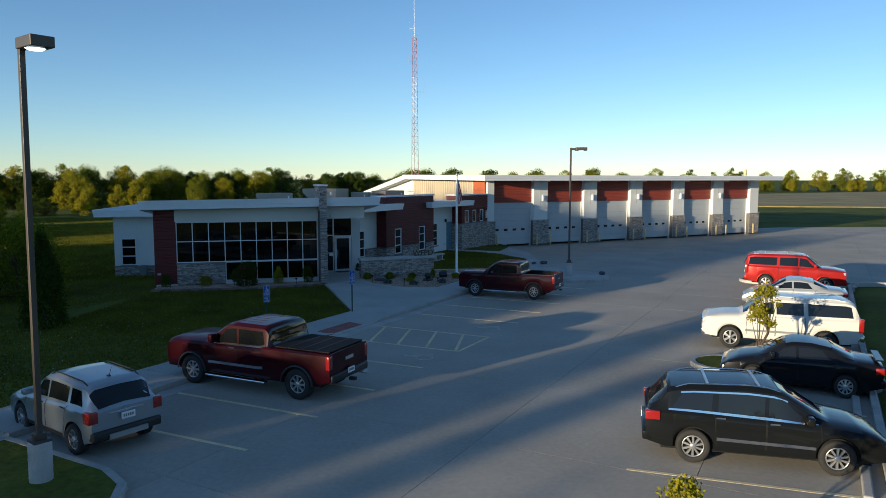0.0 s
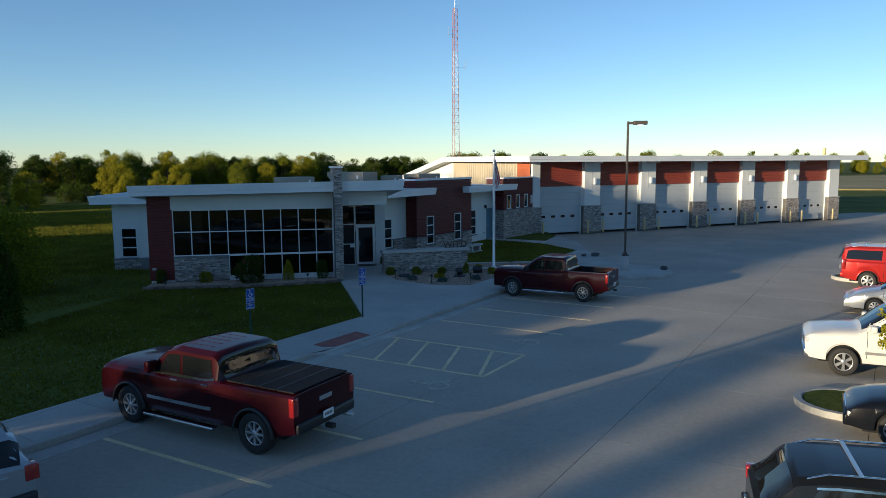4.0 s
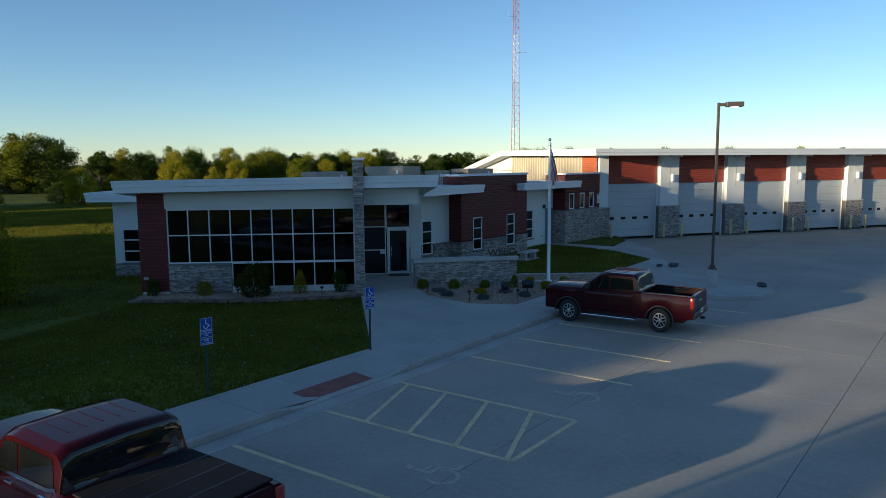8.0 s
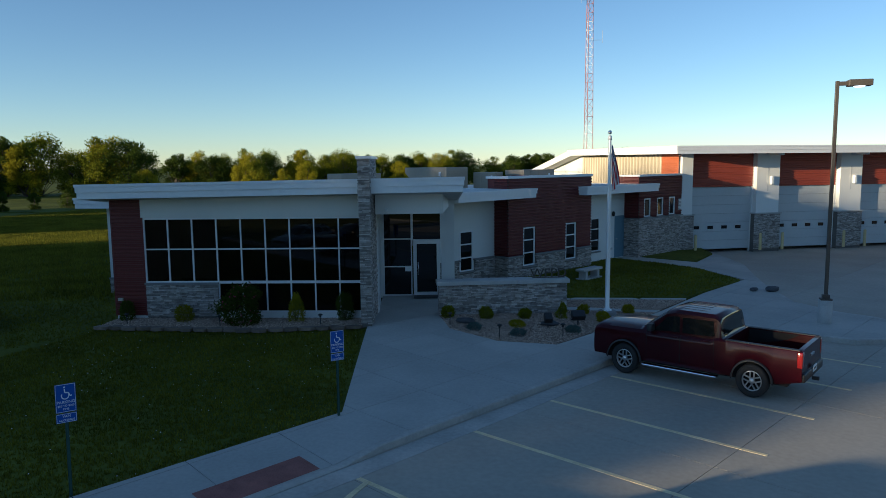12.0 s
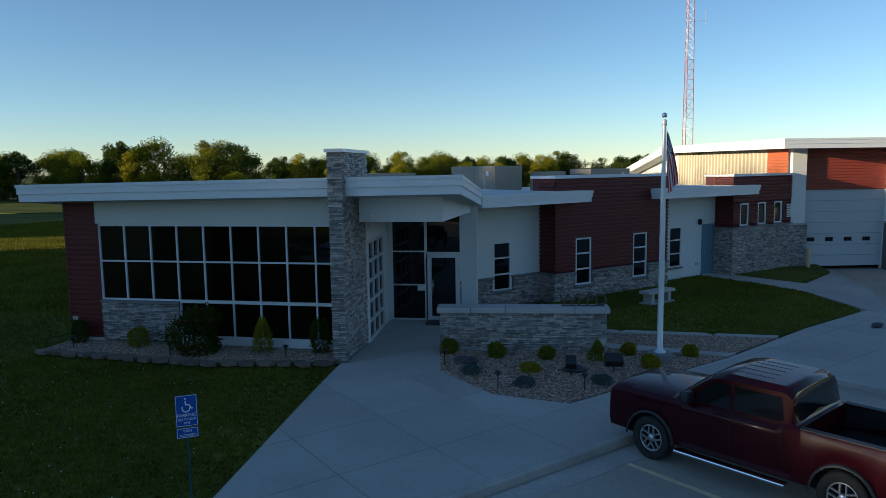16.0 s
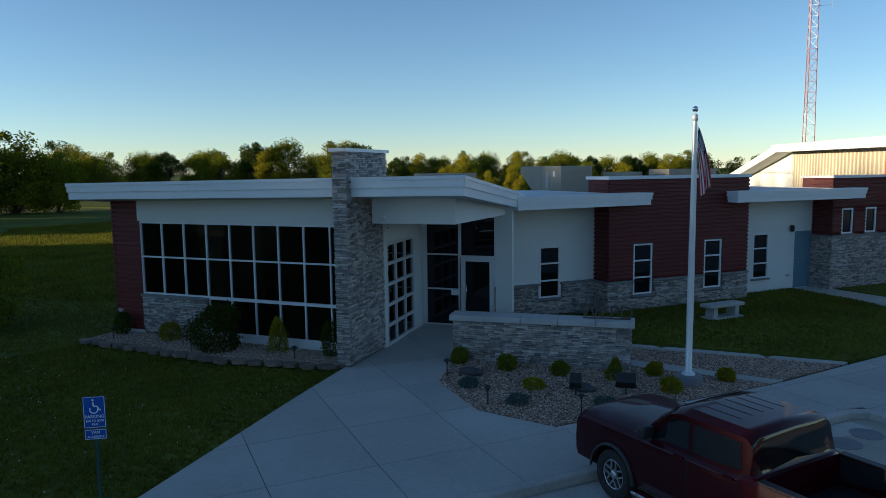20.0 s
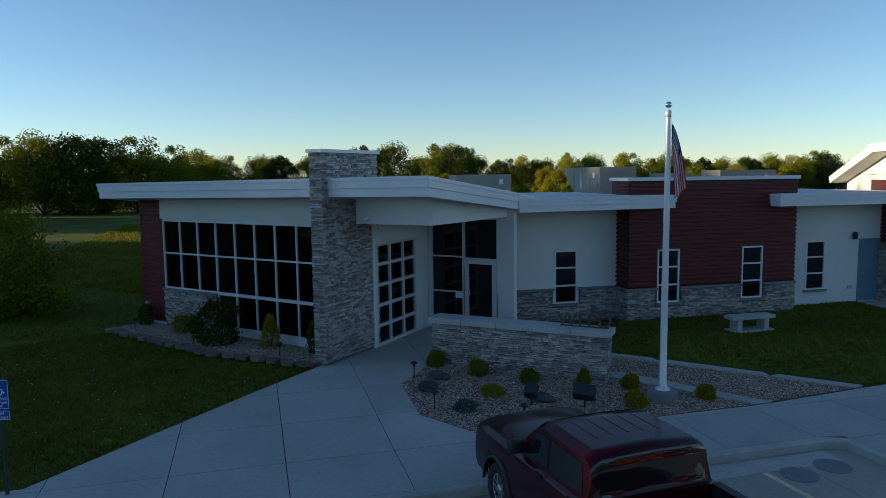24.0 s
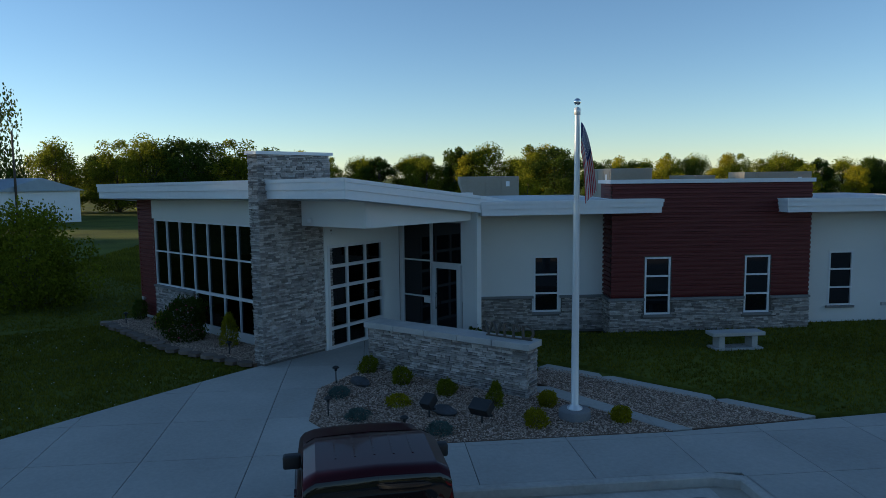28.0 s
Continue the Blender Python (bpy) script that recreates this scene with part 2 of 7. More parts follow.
M_DOORGREY = mat("pale_grey_door_panel", (0.47, 0.49, 0.50), 0.5, v=0.03, s1=0.5, s2=5, bump=0.02)
M_BLUEDOOR = mat("blue_grey_door_paint", (0.16, 0.25, 0.31), 0.45, v=0.04, bump=0.02)
M_GLASS = bpy.data.materials.new("dark_tinted_glass")
M_GLASS.use_nodes = True
_b = M_GLASS.node_tree.nodes["Principled BSDF"]
_b.inputs["Base Color"].default_value, _b.inputs["Roughness"].default_value, _b.inputs["IOR"].default_value = (0.006, 0.007, 0.009, 1), 0.02, 1.45
M_BLACK = mat("black_plastic", (0.02, 0.02, 0.021), 0.5, v=0.1, s2=80, bump=0.05)
M_RUBBER = mat("tyre_rubber", (0.022, 0.021, 0.02), 0.85, v=0.15, s1=6, s2=60, bump=0.1)
M_CHROME = mat("chrome", (0.75, 0.75, 0.77), 0.12, 1.0, v=0.02, bump=0)
M_STEEL = mat("galvanised_steel", (0.50, 0.51, 0.52), 0.45, 0.8, v=0.08, s1=2, s2=20, bump=0.05)
M_POLE = mat("bronze_pole_paint", (0.085, 0.072, 0.060), 0.4, 0.2, v=0.08, bump=0.02)
M_YELLOW = mat("cream_yellow_paint", (0.56, 0.45, 0.22), 0.6, v=0.1, s1=2, s2=20)
M_BLUESIGN = mat("blue_sign_face", (0.012, 0.075, 0.36), 0.35, v=0.03, bump=0)
M_WHITE = mat("white_paint", (0.80, 0.80, 0.79), 0.5, v=0.02, bump=0)
M_GRAVEL = mat("river_gravel", (0.33, 0.21, 0.14), 0.85, v=0.2, s1=8, s2=30, bump=0.3, rnd=0.5, isl=True, hue=(0.42, 0.33, 0.26))
M_GRAVELBED = mat("gravel_bed", (0.18, 0.12, 0.08), 0.95, v=0.25, s1=6, s2=35, bump=0.8, dist=0.03)
M_SLATE = mat("dark_slate_rock", (0.06, 0.062, 0.068), 0.75, v=0.25, s1=4, s2=25, bump=0.5)
M_FLAG = mat("flat_edging_stone", (0.17, 0.13, 0.10), 0.9, v=0.2, s1=3, s2=20, bump=0.4, rnd=0.25)
M_HVAC = mat("tan_unit_enamel", (0.33, 0.28, 0.21), 0.5, v=0.06, s1=1, s2=12, bump=0.03)
M_BARK = mat("bark", (0.085, 0.065, 0.05), 0.95, v=0.25, s1=3, s2=25, bump=0.6, stretch=(1, 1, 0.25))
M_LEAF = mat("deciduous_leaves", (0.10, 0.128, 0.009), 0.8, v=0.25, s1=0.25, s2=4, bump=0, rnd=0.35, isl=True, hue=(0.17, 0.18, 0.011))
M_LEAFY = mat("yellow_green_leaves", (0.27, 0.245, 0.010), 0.7, v=0.2, s1=0.4, s2=6, bump=0, rnd=0.28, isl=True)
M_LEAFD = mat("dark_green_leaves", (0.058, 0.085, 0.010), 0.7, v=0.2, s1=0.5, s2=6, bump=0, rnd=0.28, isl=True)
M_LEAFB = mat("blue_green_needles", (0.06, 0.10, 0.09), 0.75, v=0.15, s1=2, s2=20, bump=0, rnd=0.25, isl=True)
for _m in (M_LEAF, M_LEAFY, M_LEAFD, M_BLADE):
    _n, _l = _m.node_tree.nodes, _m.node_tree.links
    _b = _n["Principled BSDF"]
    _t, _x = _n.new("ShaderNodeBsdfTranslucent"), _n.new("ShaderNodeMixShader")
    _x.inputs[0].default_value = 0.4
    _b.inputs["Specular IOR Level"].default_value = 0.08
    _l.new(_b.inputs["Base Color"].links[0].from_socket, _t.inputs["Color"])
    _l.new(_b.outputs[0], _x.inputs[1])
    _l.new(_t.outputs[0], _x.inputs[2])
    _l.new(_x.outputs[0], _n["Material Output"].inputs["Surface"])
M_GRASS.node_tree.nodes["Principled BSDF"].inputs["Specular IOR Level"].default_value = 0.08
M_PINK = mat("pink_blossom", (0.42, 0.035, 0.12), 0.7, v=0.1, bump=0, rnd=0.2, isl=True)
M_LIT = glow("lamp_lens", (1.0, 0.97, 0.9), 1.2)
M_CLEAR = bpy.data.materials.new("smoked_window_glass")
M_CLEAR.use_nodes = True
_n, _l = M_CLEAR.node_tree.nodes, M_CLEAR.node_tree.links
_t, _g, _f, _x = _n.new("ShaderNodeBsdfTransparent"), _n.new("ShaderNodeBsdfGlossy"), _n.new("ShaderNodeFresnel"), _n.new("ShaderNodeMixShader")
_t.inputs["Color"].default_value, _g.inputs["Roughness"].default_value, _f.inputs["IOR"].default_value = (0.30, 0.31, 0.32, 1), 0.02, 1.5
_l.new(_f.outputs[0], _x.inputs[0])
_l.new(_t.outputs[0], _x.inputs[1])
_l.new(_g.outputs[0], _x.inputs[2])
_l.new(_x.outputs[0], _n["Material Output"].inputs["Surface"])

# ---------------------------------------------------------------- ground
def ground_z(u, v):
    x, y = uv(u, v)
    lo, hi = lot_z(x, y) - 0.09, high_z(x, y)
    if v > 17.25:
        return lot_z(x, y) + 0.12 if u < 12 else (lo if v < 42 and u < 75 else lo + 0.09)
    if v > -0.8:
        return lo if u < 75 and u > -33 else lo + 0.09
    if u > 8.5 and v > -12.5 and u < 75:
        return lo
    return hi - 0.075


us = [-4000, -1500, -600, -300, -150, -90, -60, -45, -36, -33, -32.8] + list(range(-30, 9, 3)) + [8.6] + list(range(12, 75, 4)) + [75, 75.3, 90, 130, 200, 400, 900, 2000, 4000]
vs_ = [-4000, -1500, -600, -300, -160, -100, -70, -50, -40, -32, -26, -21, -17, -13, -12.4, -10, -7.5, -5.8, -3.8, -1.8, -1.4, -0.7, 2, 6, 10, 14, 17.2, 17.5, 20, 25, 32, 41.9, 42.2, 60, 90, 140, 220, 400, 900, 2000, 4000]
bm = bmesh.new()
grid = [[bm.verts.new((*uv(u, v), ground_z(u, v))) for v in vs_] for u in us]
for a, b in zip(grid, grid[1:]):
    for i in range(len(vs_) - 1):
        bm.faces.new((a[i], b[i], b[i + 1], a[i + 1]))
bmesh.ops.recalc_face_normals(bm, faces=bm.faces[:])
solo("ground", bm, M_GRASS, "mown green lawn and rough grass round the fire station", "lawn", kind="structure", smooth=True)

# dry field beyond the garage
bm = bmesh.new()
prism(bm, [(62, 138), (150, 118), (420, 180), (460, 330), (250, 330), (85, 235)], 0.34, 0.3)
solo("field", bm, M_FIELD, "tan dry grass field below the far woods", "field", kind="structure")
bm = bmesh.new()
prism(bm, [(-140, 62), (-33, 78), (-20, 96), (-60, 120), (-160, 100)], 0.34, 0.3)
solo("rough_grass", bm, M_GRASS, "tall rough grass strip in front of the woods", "field", kind="structure")

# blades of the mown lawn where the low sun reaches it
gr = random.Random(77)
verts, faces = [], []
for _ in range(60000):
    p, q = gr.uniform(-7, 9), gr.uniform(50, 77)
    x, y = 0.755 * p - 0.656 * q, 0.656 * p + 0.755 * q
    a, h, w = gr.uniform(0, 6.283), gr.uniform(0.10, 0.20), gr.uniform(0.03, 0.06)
    n = len(verts)
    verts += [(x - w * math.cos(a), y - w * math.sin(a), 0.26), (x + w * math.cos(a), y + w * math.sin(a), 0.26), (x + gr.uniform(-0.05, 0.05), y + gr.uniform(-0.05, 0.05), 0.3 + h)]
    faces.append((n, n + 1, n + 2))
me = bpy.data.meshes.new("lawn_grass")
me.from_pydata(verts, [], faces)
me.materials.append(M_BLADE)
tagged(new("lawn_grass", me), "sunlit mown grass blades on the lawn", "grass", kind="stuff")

# parking lot: recessed joints under single slabs
LOT = [uv(*p) for p in ((-33, -0.1), (9, -0.1), (12, -11), (31, -11), (62, 11), (74, 32), (60, 42), (30, 38), (12.2, 17.25), (-33, 17.25))]
lot = thing("parking_lot", "pale concrete parking lot with saw-cut joints, partly sunlit", "parking lot", kind="structure")

# single slabs of the lot
bed = bmesh.new()
lot_uv = [to_uv(*p) for p in LOT]
for iu in range(-8, 16):
    for iv in range(-3, 10):
        c = clip_cell(list(lot_uv), iu * 4.6 + 0.006, (iu + 1) * 4.6 - 0.006, iv * 4.6 + 0.006, (iv + 1) * 4.6 - 0.006)
        if len(c) >= 3 and area(c) > 0.2:
            bm = prism(bmesh.new(), [uv(*p) for p in c], lot_z, 0.05)
            part("slab", bm, M_CONC, lot, m=WORLD)
            bed.faces.new([bed.verts.new((x, y, lot_z(x, y) - 0.02)) for x, y in (uv(a + (0.02 if a > iu * 4.6 + 2.3 else -0.02), b + (0.02 if b > iv * 4.6 + 2.3 else -0.02)) for a, b in c)])
bmesh.ops.recalc_face_normals(bed, faces=bed.faces[:])
part("joint_bed", bed, M_JOINT, lot, m=WORLD)

# kerb and gutter along the office side
def strip(bm, pts, wide, z0, z1, left=True):
    """An upright strip along a plan line, with mitred corners."""
    pts = [Vector(p) for p in pts]
    side = []
    for i, p in enumerate(pts):
        a = (p - pts[i - 1]).normalized() if i else (pts[1] - p).normalized()
        b = (pts[i + 1] - p).normalized() if i + 1 < len(pts) else a
        t = (a + b).normalized()
        nrm = Vector((-t.y, t.x)) * (1 if left else -1)
        side.append(p + nrm * wide / max(0.4, t.dot(a)))
    rows = []
    for p, q in zip(pts, side):
        rows.append([bm.verts.new((p.x, p.y, z0(p.x, p.y))), bm.verts.new((p.x, p.y, z1(p.x, p.y) - 0.02)), bm.verts.new((p.x + (q.x - p.x) * 0.15, p.y + (q.y - p.y) * 0.15, z1(p.x, p.y))), bm.verts.new((q.x, q.y, z1(q.x, q.y))), bm.verts.new((q.x, q.y, z0(q.x, q.y)))])
    for a, b in zip(rows, rows[1:]):
        for i in range(4):
            bm.faces.new((a[i], b[i], b[i + 1], a[i + 1]))
    bm.faces.new(rows[0])
    bm.faces.new(rows[-1][::-1])
    bmesh.ops.recalc_face_normals(bm, faces=bm.faces[:])
    return bm


KLINE = [uv(*p) for p in ((-23.3, -0.05), (-12.6, -0.05), (-11.7, 0.0), (-9.0, 0.0), (-8.1, -0.05), (5.5, -0.05), (5.85, 0.1), (5.9, 2.9), (6.1, 4.0), (6.95, 4.75), (8.2, 5.0), (9.3, 4.5), (9.85, 3.6), (9.95, 2.4), (10.9, 0.7), (14.5, -1.7), (18.6, -4.1), (24.5, -9.0))]


def kerb_top(x, y):
    u, v = to_uv(x, y)
    dip = max(0.0, 1 - max(0.0, abs(u + 10.35) - 1.3) / 1.0) if v > -3 else 0
    out = max(0.0, min(1.0, (u - 10) / 4))
    return lot_z(x, y) + 0.15 - 0.12 * dip - 0.11 * out


solo("kerb", strip(bmesh.new(), KLINE, 0.17, lambda x, y: lot_z(x, y) - 0.15, kerb_top), M_KERB, "worn pale concrete kerb beside the parking lot", "kerb", kind="structure")
bm = bmesh.new()
for a, b in ((-23.3, -12.5), (-12.5, 5.4)):
    prism(bm, [uv(a + 0.01, 0.02), uv(b - 0.01, 0.02), uv(b - 0.01, 0.5), uv(a + 0.01, 0.5)], lambda x, y: lot_z(x, y) + 0.008, 0.05)
solo("gutter", bm, M_KERB, "smooth concrete gutter pan along the kerb", "gutter", kind="structure")

# walks and plaza: slabs with joints
def walk_top(x, y):
    u, v = to_uv(x, y)
    if v > -1.75:
        k = kerb_top(x, y)
        return k + (high_z(x, y) - k) * min(1.0, -v / 1.75) if v < 0 else k
    return high_z(x, y)


walkway = thing("walkway", "pale concrete walk and plaza with tooled joints", "walkway", kind="structure")
base_polys = [
    [(-23.3, -1.95), (-23.3, -0.2), (-12.6, -0.2), (-11.7, -0.17), (-9.0, -0.17), (-8.1, -0.2), (5.5, -0.23), (6.0, -0.15), (6.07, 2.85), (6.27, 3.9), (7.02, 4.58), (8.2, 4.82), (9.18, 4.38), (9.67, 3.5), (9.78, 2.35), (10.75, 0.58), (14.4, -1.8), (14.3, -2.5), (10.2, -2.4), (8.55, -2.25), (5.75, -1.98), (-0.1, -1.95), (-1.02, -3.35), (-0.98, -5.3), (0.1, -6.85), (1.9, -7.9), (3.0, -9.3), (2.8, -10.0), (1.2, -11.0), (-0.87, -8.9), (-2.6, -7.3), (-7.6, -1.95)],
    [(14.4, -2.6), (14.4, -1.85), (18.5, -4.2), (21.5, -7.0), (17.6, -6.2), (17.5, -10.1), (16.4, -10.1), (16.3, -7.6), (15.8, -5.2)],
    [(3.6, -4.9), (3.8, -4.4), (5.72, -2.06), (6.1, -2.08), (4.1, -4.8)],
    [(4.2, -6.3), (4.5, -6.55), (8.75, -2.42), (8.45, -2.32)],
]
for poly in base_polys:
    bed = bmesh.new()
    for iu in range(-14, 15):
        for iv in range(-7, 4):
            c = clip_cell(list(poly), iu * 1.83 + 0.007, (iu + 1) * 1.83 - 0.007, iv * 1.78 - 0.02 + 0.007, (iv + 1) * 1.78 - 0.02 - 0.007)
            if len(c) >= 3 and area(c) > 0.03:
                part("slab", prism(bmesh.new(), [uv(*p) for p in c], walk_top, 0.3), M_WALK, walkway, m=WORLD)
                mu, mv = (iu + 0.5) * 1.83, (iv + 0.5) * 1.78 - 0.02
                bed.faces.new([bed.verts.new((x, y, walk_top(x, y) - 0.02)) for x, y in (uv(a + (0.012 if a > mu else -0.012), b + (0.012 if b > mv else -0.012)) for a, b in c)])
    bmesh.ops.recalc_face_normals(bed, faces=bed.faces[:])
    part("joint_bed", bed, M_JOINT, walkway, m=WORLD)
bm = bmesh.new()
prism(bm, [uv(*p) for p in ((-11.4, -0.82), (-9.4, -0.82), (-9.4, -0.2), (-11.4, -0.2))], lambda x, y: walk_top(x, y) + 0.008, 0.03)
ramp = solo("tactile_paving", bm, M_BRICKR, "worn red tactile warning pavers at the kerb ramp", "paving", kind="structure")
dome = bmesh.new()
lathe(dome, [(0.013, 0), (0.009, 0.006), (0.0, 0.008)], 6)
dome_me = mesh_of("dome", dome, M_BRICKR)
for i in range(30):
    for j in range(9):
        x, y = uv(-11.37 + i * 0.0665, -0.79 + j * 0.066)
        part("dome", dome_me, None, ramp, m=Matrix.Translation((x, y, walk_top(x, y) + 0.008)))

# raised lawns and gravel between the walks
LAWN_R = [(5.3, -6.3), (8.8, -2.5), (10.2, -2.5), (14.1, -2.6), (15.6, -5.1), (16.1, -7.5), (16.2, -10.1), (13.3, -10.1), (13.1, -9.5), (7.3, -9.6), (4.3, -9.6), (4.3, -6.75)]
LAWN_R2 = [(17.7, -9.4), (17.6, -6.4), (21.4, -7.1), (24.0, -9.2)]
for poly in (LAWN_R, LAWN_R2):
    solo("lawn", prism(bmesh.new(), [uv(*p) for p in poly], lambda x, y: high_z(x, y) + 0.02, 0.4), M_GRASS, "small mown lawn between office wall and walks", "lawn", kind="structure")
GRAVEL = [
    [(-1.02, -3.4), (-0.1, -2.0), (5.7, -2.03), (3.8, -4.4), (3.6, -4.9), (3.9, -5.2), (0.1, -6.85), (-0.98, -5.3)],
    [(4.1, -4.8), (6.1, -2.1), (8.45, -2.32), (4.4, -6.3), (3.6, -5.4)],
]
for poly in GRAVEL:
    solo("gravel_bed", prism(bmesh.new(), [uv(*p) for p in poly], lambda x, y: high_z(x, y) - 0.01, 0.3), M_GRAVELBED, "bed of tan and brown river gravel", "gravel", kind="structure")
BED_L = [(-13.2, 25.15), (-8.2, 25.95), (-5.1, 27.2), (-5.2, 28.3), (-13.4, 26.45)]
solo("gravel_bed", prism(bmesh.new(), BED_L, lambda x, y: high_z(x, y) + 0.03, 0.3), M_GRAVELBED, "gravel planting bed below the tall windows", "gravel", kind="structure")

# painted lines
lines = thing("stall_marking", "worn tan painted stall lines on the concrete lot", "road marking", kind="structure")


def line(p, q, w=0.1, m=M_PAINT, up=0.004):
    a, b = Vector(p), Vector(q)
    d = (b - a).normalized()
    n = Vector((-d.y, d.x)) * w / 2
    bm = bmesh.new()
    prism(bm, [uv(*c) for c in (a + n, b + n, b - n, a - n)], lambda x, y: lot_z(x, y) + up, 0.008)
    part("line", bm, m, lines, m=WORLD)


for u in (-21.5, -19.1, -16.6, -13.95, -11.6, -9.12, -6.22, -3.72, -1.23, 1.3, 3.8):
    line((u, 0.36), (u + 0.25, 5.08))
line((-11.35, 5.1), (-8.87, 5.1), up=0.008)
for k in range(4):
    line((-11.54 + 0.05 * k, 1.65 + 1.12 * k), (-9.08 + 0.05 * k, 0.72 + 1.12 * k), up=0.012)
for u in (-20.9, -18.35, -15.8, -13.2, -4.9, -2.4, 0.1, 2.6, 5.1, 7.6):
    line((u, 12.5), (u + 0.8, 16.9))


def wheelchair_mark(u0, v0):
    """The access mark: head, back, wheel and feet as painted strokes."""
    mark = thing("access_marking", "faded pale wheelchair access mark painted on concrete", "road marking", kind="structure")
    bm = bmesh.new()

    def stroke(pts, w, base):
        for k, (a, b) in enumerate(zip(pts, pts[1:])):
            a, b = Vector(a), Vector(b)
            top = base + 0.003 * (k % 2)
            d = (b - a).normalized()
            n = Vector((-d.y, d.x)) * w / 2
            e = d * w * 0.3
            quad = [uv(u0 + c.x, v0 - c.y) for c in (a - e + n, b + e + n, b + e - n, a - e - n)]
            prism(bm, quad, lambda x, y: lot_z(x, y) + top, 0.02)
    wheel = [(0.27 * math.cos(t), -0.15 + 0.27 * math.sin(t)) for t in [radians(a) for a in range(140, 405, 24)]]
    stroke(wheel, 0.075, 0.004)
    stroke([(-0.05, 0.42), (-0.02, 0.12), (0.25, 0.1), (0.38, -0.2), (0.5, -0.17)], 0.09, 0.010)
    stroke([(-0.03, 0.27), (0.2, 0.25)], 0.07, 0.016)
    stroke([(-0.06, 0.58), (-0.06, 0.5)], 0.14, 0.018)
    part("symbol", bm, M_WPAINT, mark, m=WORLD)


wheelchair_mark(-12.6, 4.35)
wheelchair_mark(-7.45, 4.45)
for u, v in ((4.28, 0.72), (5.05, 0.6)):
    x, y = uv(u, v)
    bm = bmesh.new()
    rod(bm, (x, y, lot_z(x, y) - 0.03), (x, y, lot_z(x, y) + 0.012), 0.29, n=28)
    solo("manhole_cover", bm, M_SILL, "round dark cast iron manhole cover flush in concrete", "manhole", group="manhole covers")

# ---------------------------------------------------------------- ledger stone
stone_meshes = []
for k in range(6):
    bm = bmesh.new()
    vs = box(bm, 0, 1, -1, 0, 0, 1)
    for vtx in vs:
        if vtx.co.y < -0.5:
            vtx.co.x += (0.02 if vtx.co.x < 0.5 else -0.02) + random.uniform(-0.012, 0.012)
            vtx.co.z += (0.05 if vtx.co.z < 0.5 else -0.05) + random.uniform(-0.03, 0.03)
            vtx.co.y += random.uniform(-0.12, 0.12)
    stone_meshes.append(mesh_of("stone", bm, M_STONE))


def stone_rows(s0, s1, z0, z1, rng, tall=(0.030, 0.060), wide=(0.09, 0.30)):
    z = z0
    while z < z1 - 0.03:
        h = min(rng.uniform(*tall), z1 - z)
        s = s0
        while s < s1 - 0.01:
            w = rng.uniform(*wide)
            if s1 - s - w < 0.12:
                w = s1 - s
            yield s, s + w, z, z + h
            s += w
        z += h


def stones(owner, m, s0, s1, z0, z1, y=0.0, holes=(), single=300, seed=1):
    """Split-face stones on the plane y of a wall: single ones first, the rest joined."""
    rng = random.Random(seed)
    bm, count = bmesh.new(), 0
    for a, b, c, d in stone_rows(s0, s1, z0, z1, rng):
        if any(h[0] < (a + b) / 2 < h[1] and h[2] < (c + d) / 2 < h[3] for h in holes):
            continue
        deep = rng.uniform(0.02, 0.055)
        g = 0.004
        if count < single:
            loc = m @ Matrix.Translation((a + g, y, c + g)) @ Matrix.Diagonal((b - a - 2 * g, deep, d - c - 2 * g, 1))
            part("stone", rng.choice(stone_meshes), None, owner, m=loc)
            count += 1
        else:
            vs = box(bm, a + g, b - g, y - deep, y, c + g, d - g)
            for vtx in vs:
                if vtx.co.y < y - 0.01:
                    vtx.co.y += rng.uniform(-0.006, 0.006)
                    vtx.co.z += rng.uniform(-0.006, 0.006)
    if bm.verts:
        ob = part("stone_facing", bm, M_STONE, owner.parent if owner.parent else owner, m=m)
        ob["kind"] = "stuff"
    else:
        bm.free()


def window(owner, m, s0, s1, z0, z1, ss, zs, bar=0.042, y=0.03, fm=None, name="window", pane=None, sill=True):
    """A frame of bars with a pane in each field. ss, zs: inner bar lines."""
    bm = bmesh.new()
    xs, hs = [s0, *ss, s1], [z0, *zs, z1]
    for s in xs:
        a = s0 if s == s0 else (s1 - bar if s == s1 else s - bar / 2)
        box(bm, a, a + bar, y - 0.045, y + 0.05, z0, z1)
    for z in hs:
        a = z0 if z == z0 else (z1 - bar if z == z1 else z - bar / 2)
        box(bm, s0 + bar, s1 - bar, y - 0.042, y + 0.047, a, a + bar)
    w = part(name, bm, fm or M_TRIM, owner, m=m)
    for a, b in zip(xs, xs[1:]):
        for c, d in zip(hs, hs[1:]):
            pb = bx(a + bar / 2, b - bar / 2, y + 0.005, y + 0.016, c + bar / 2, d - bar / 2)
            part("pane", pb, pane or M_GLASS, w, m=m)
    if sill:
        part("sill", bx(s0 - 0.06, s1 + 0.06, y - 0.12, y + 0.04, z0 - 0.07, z0 - 0.002), M_SILL, w, m=m)
    return w


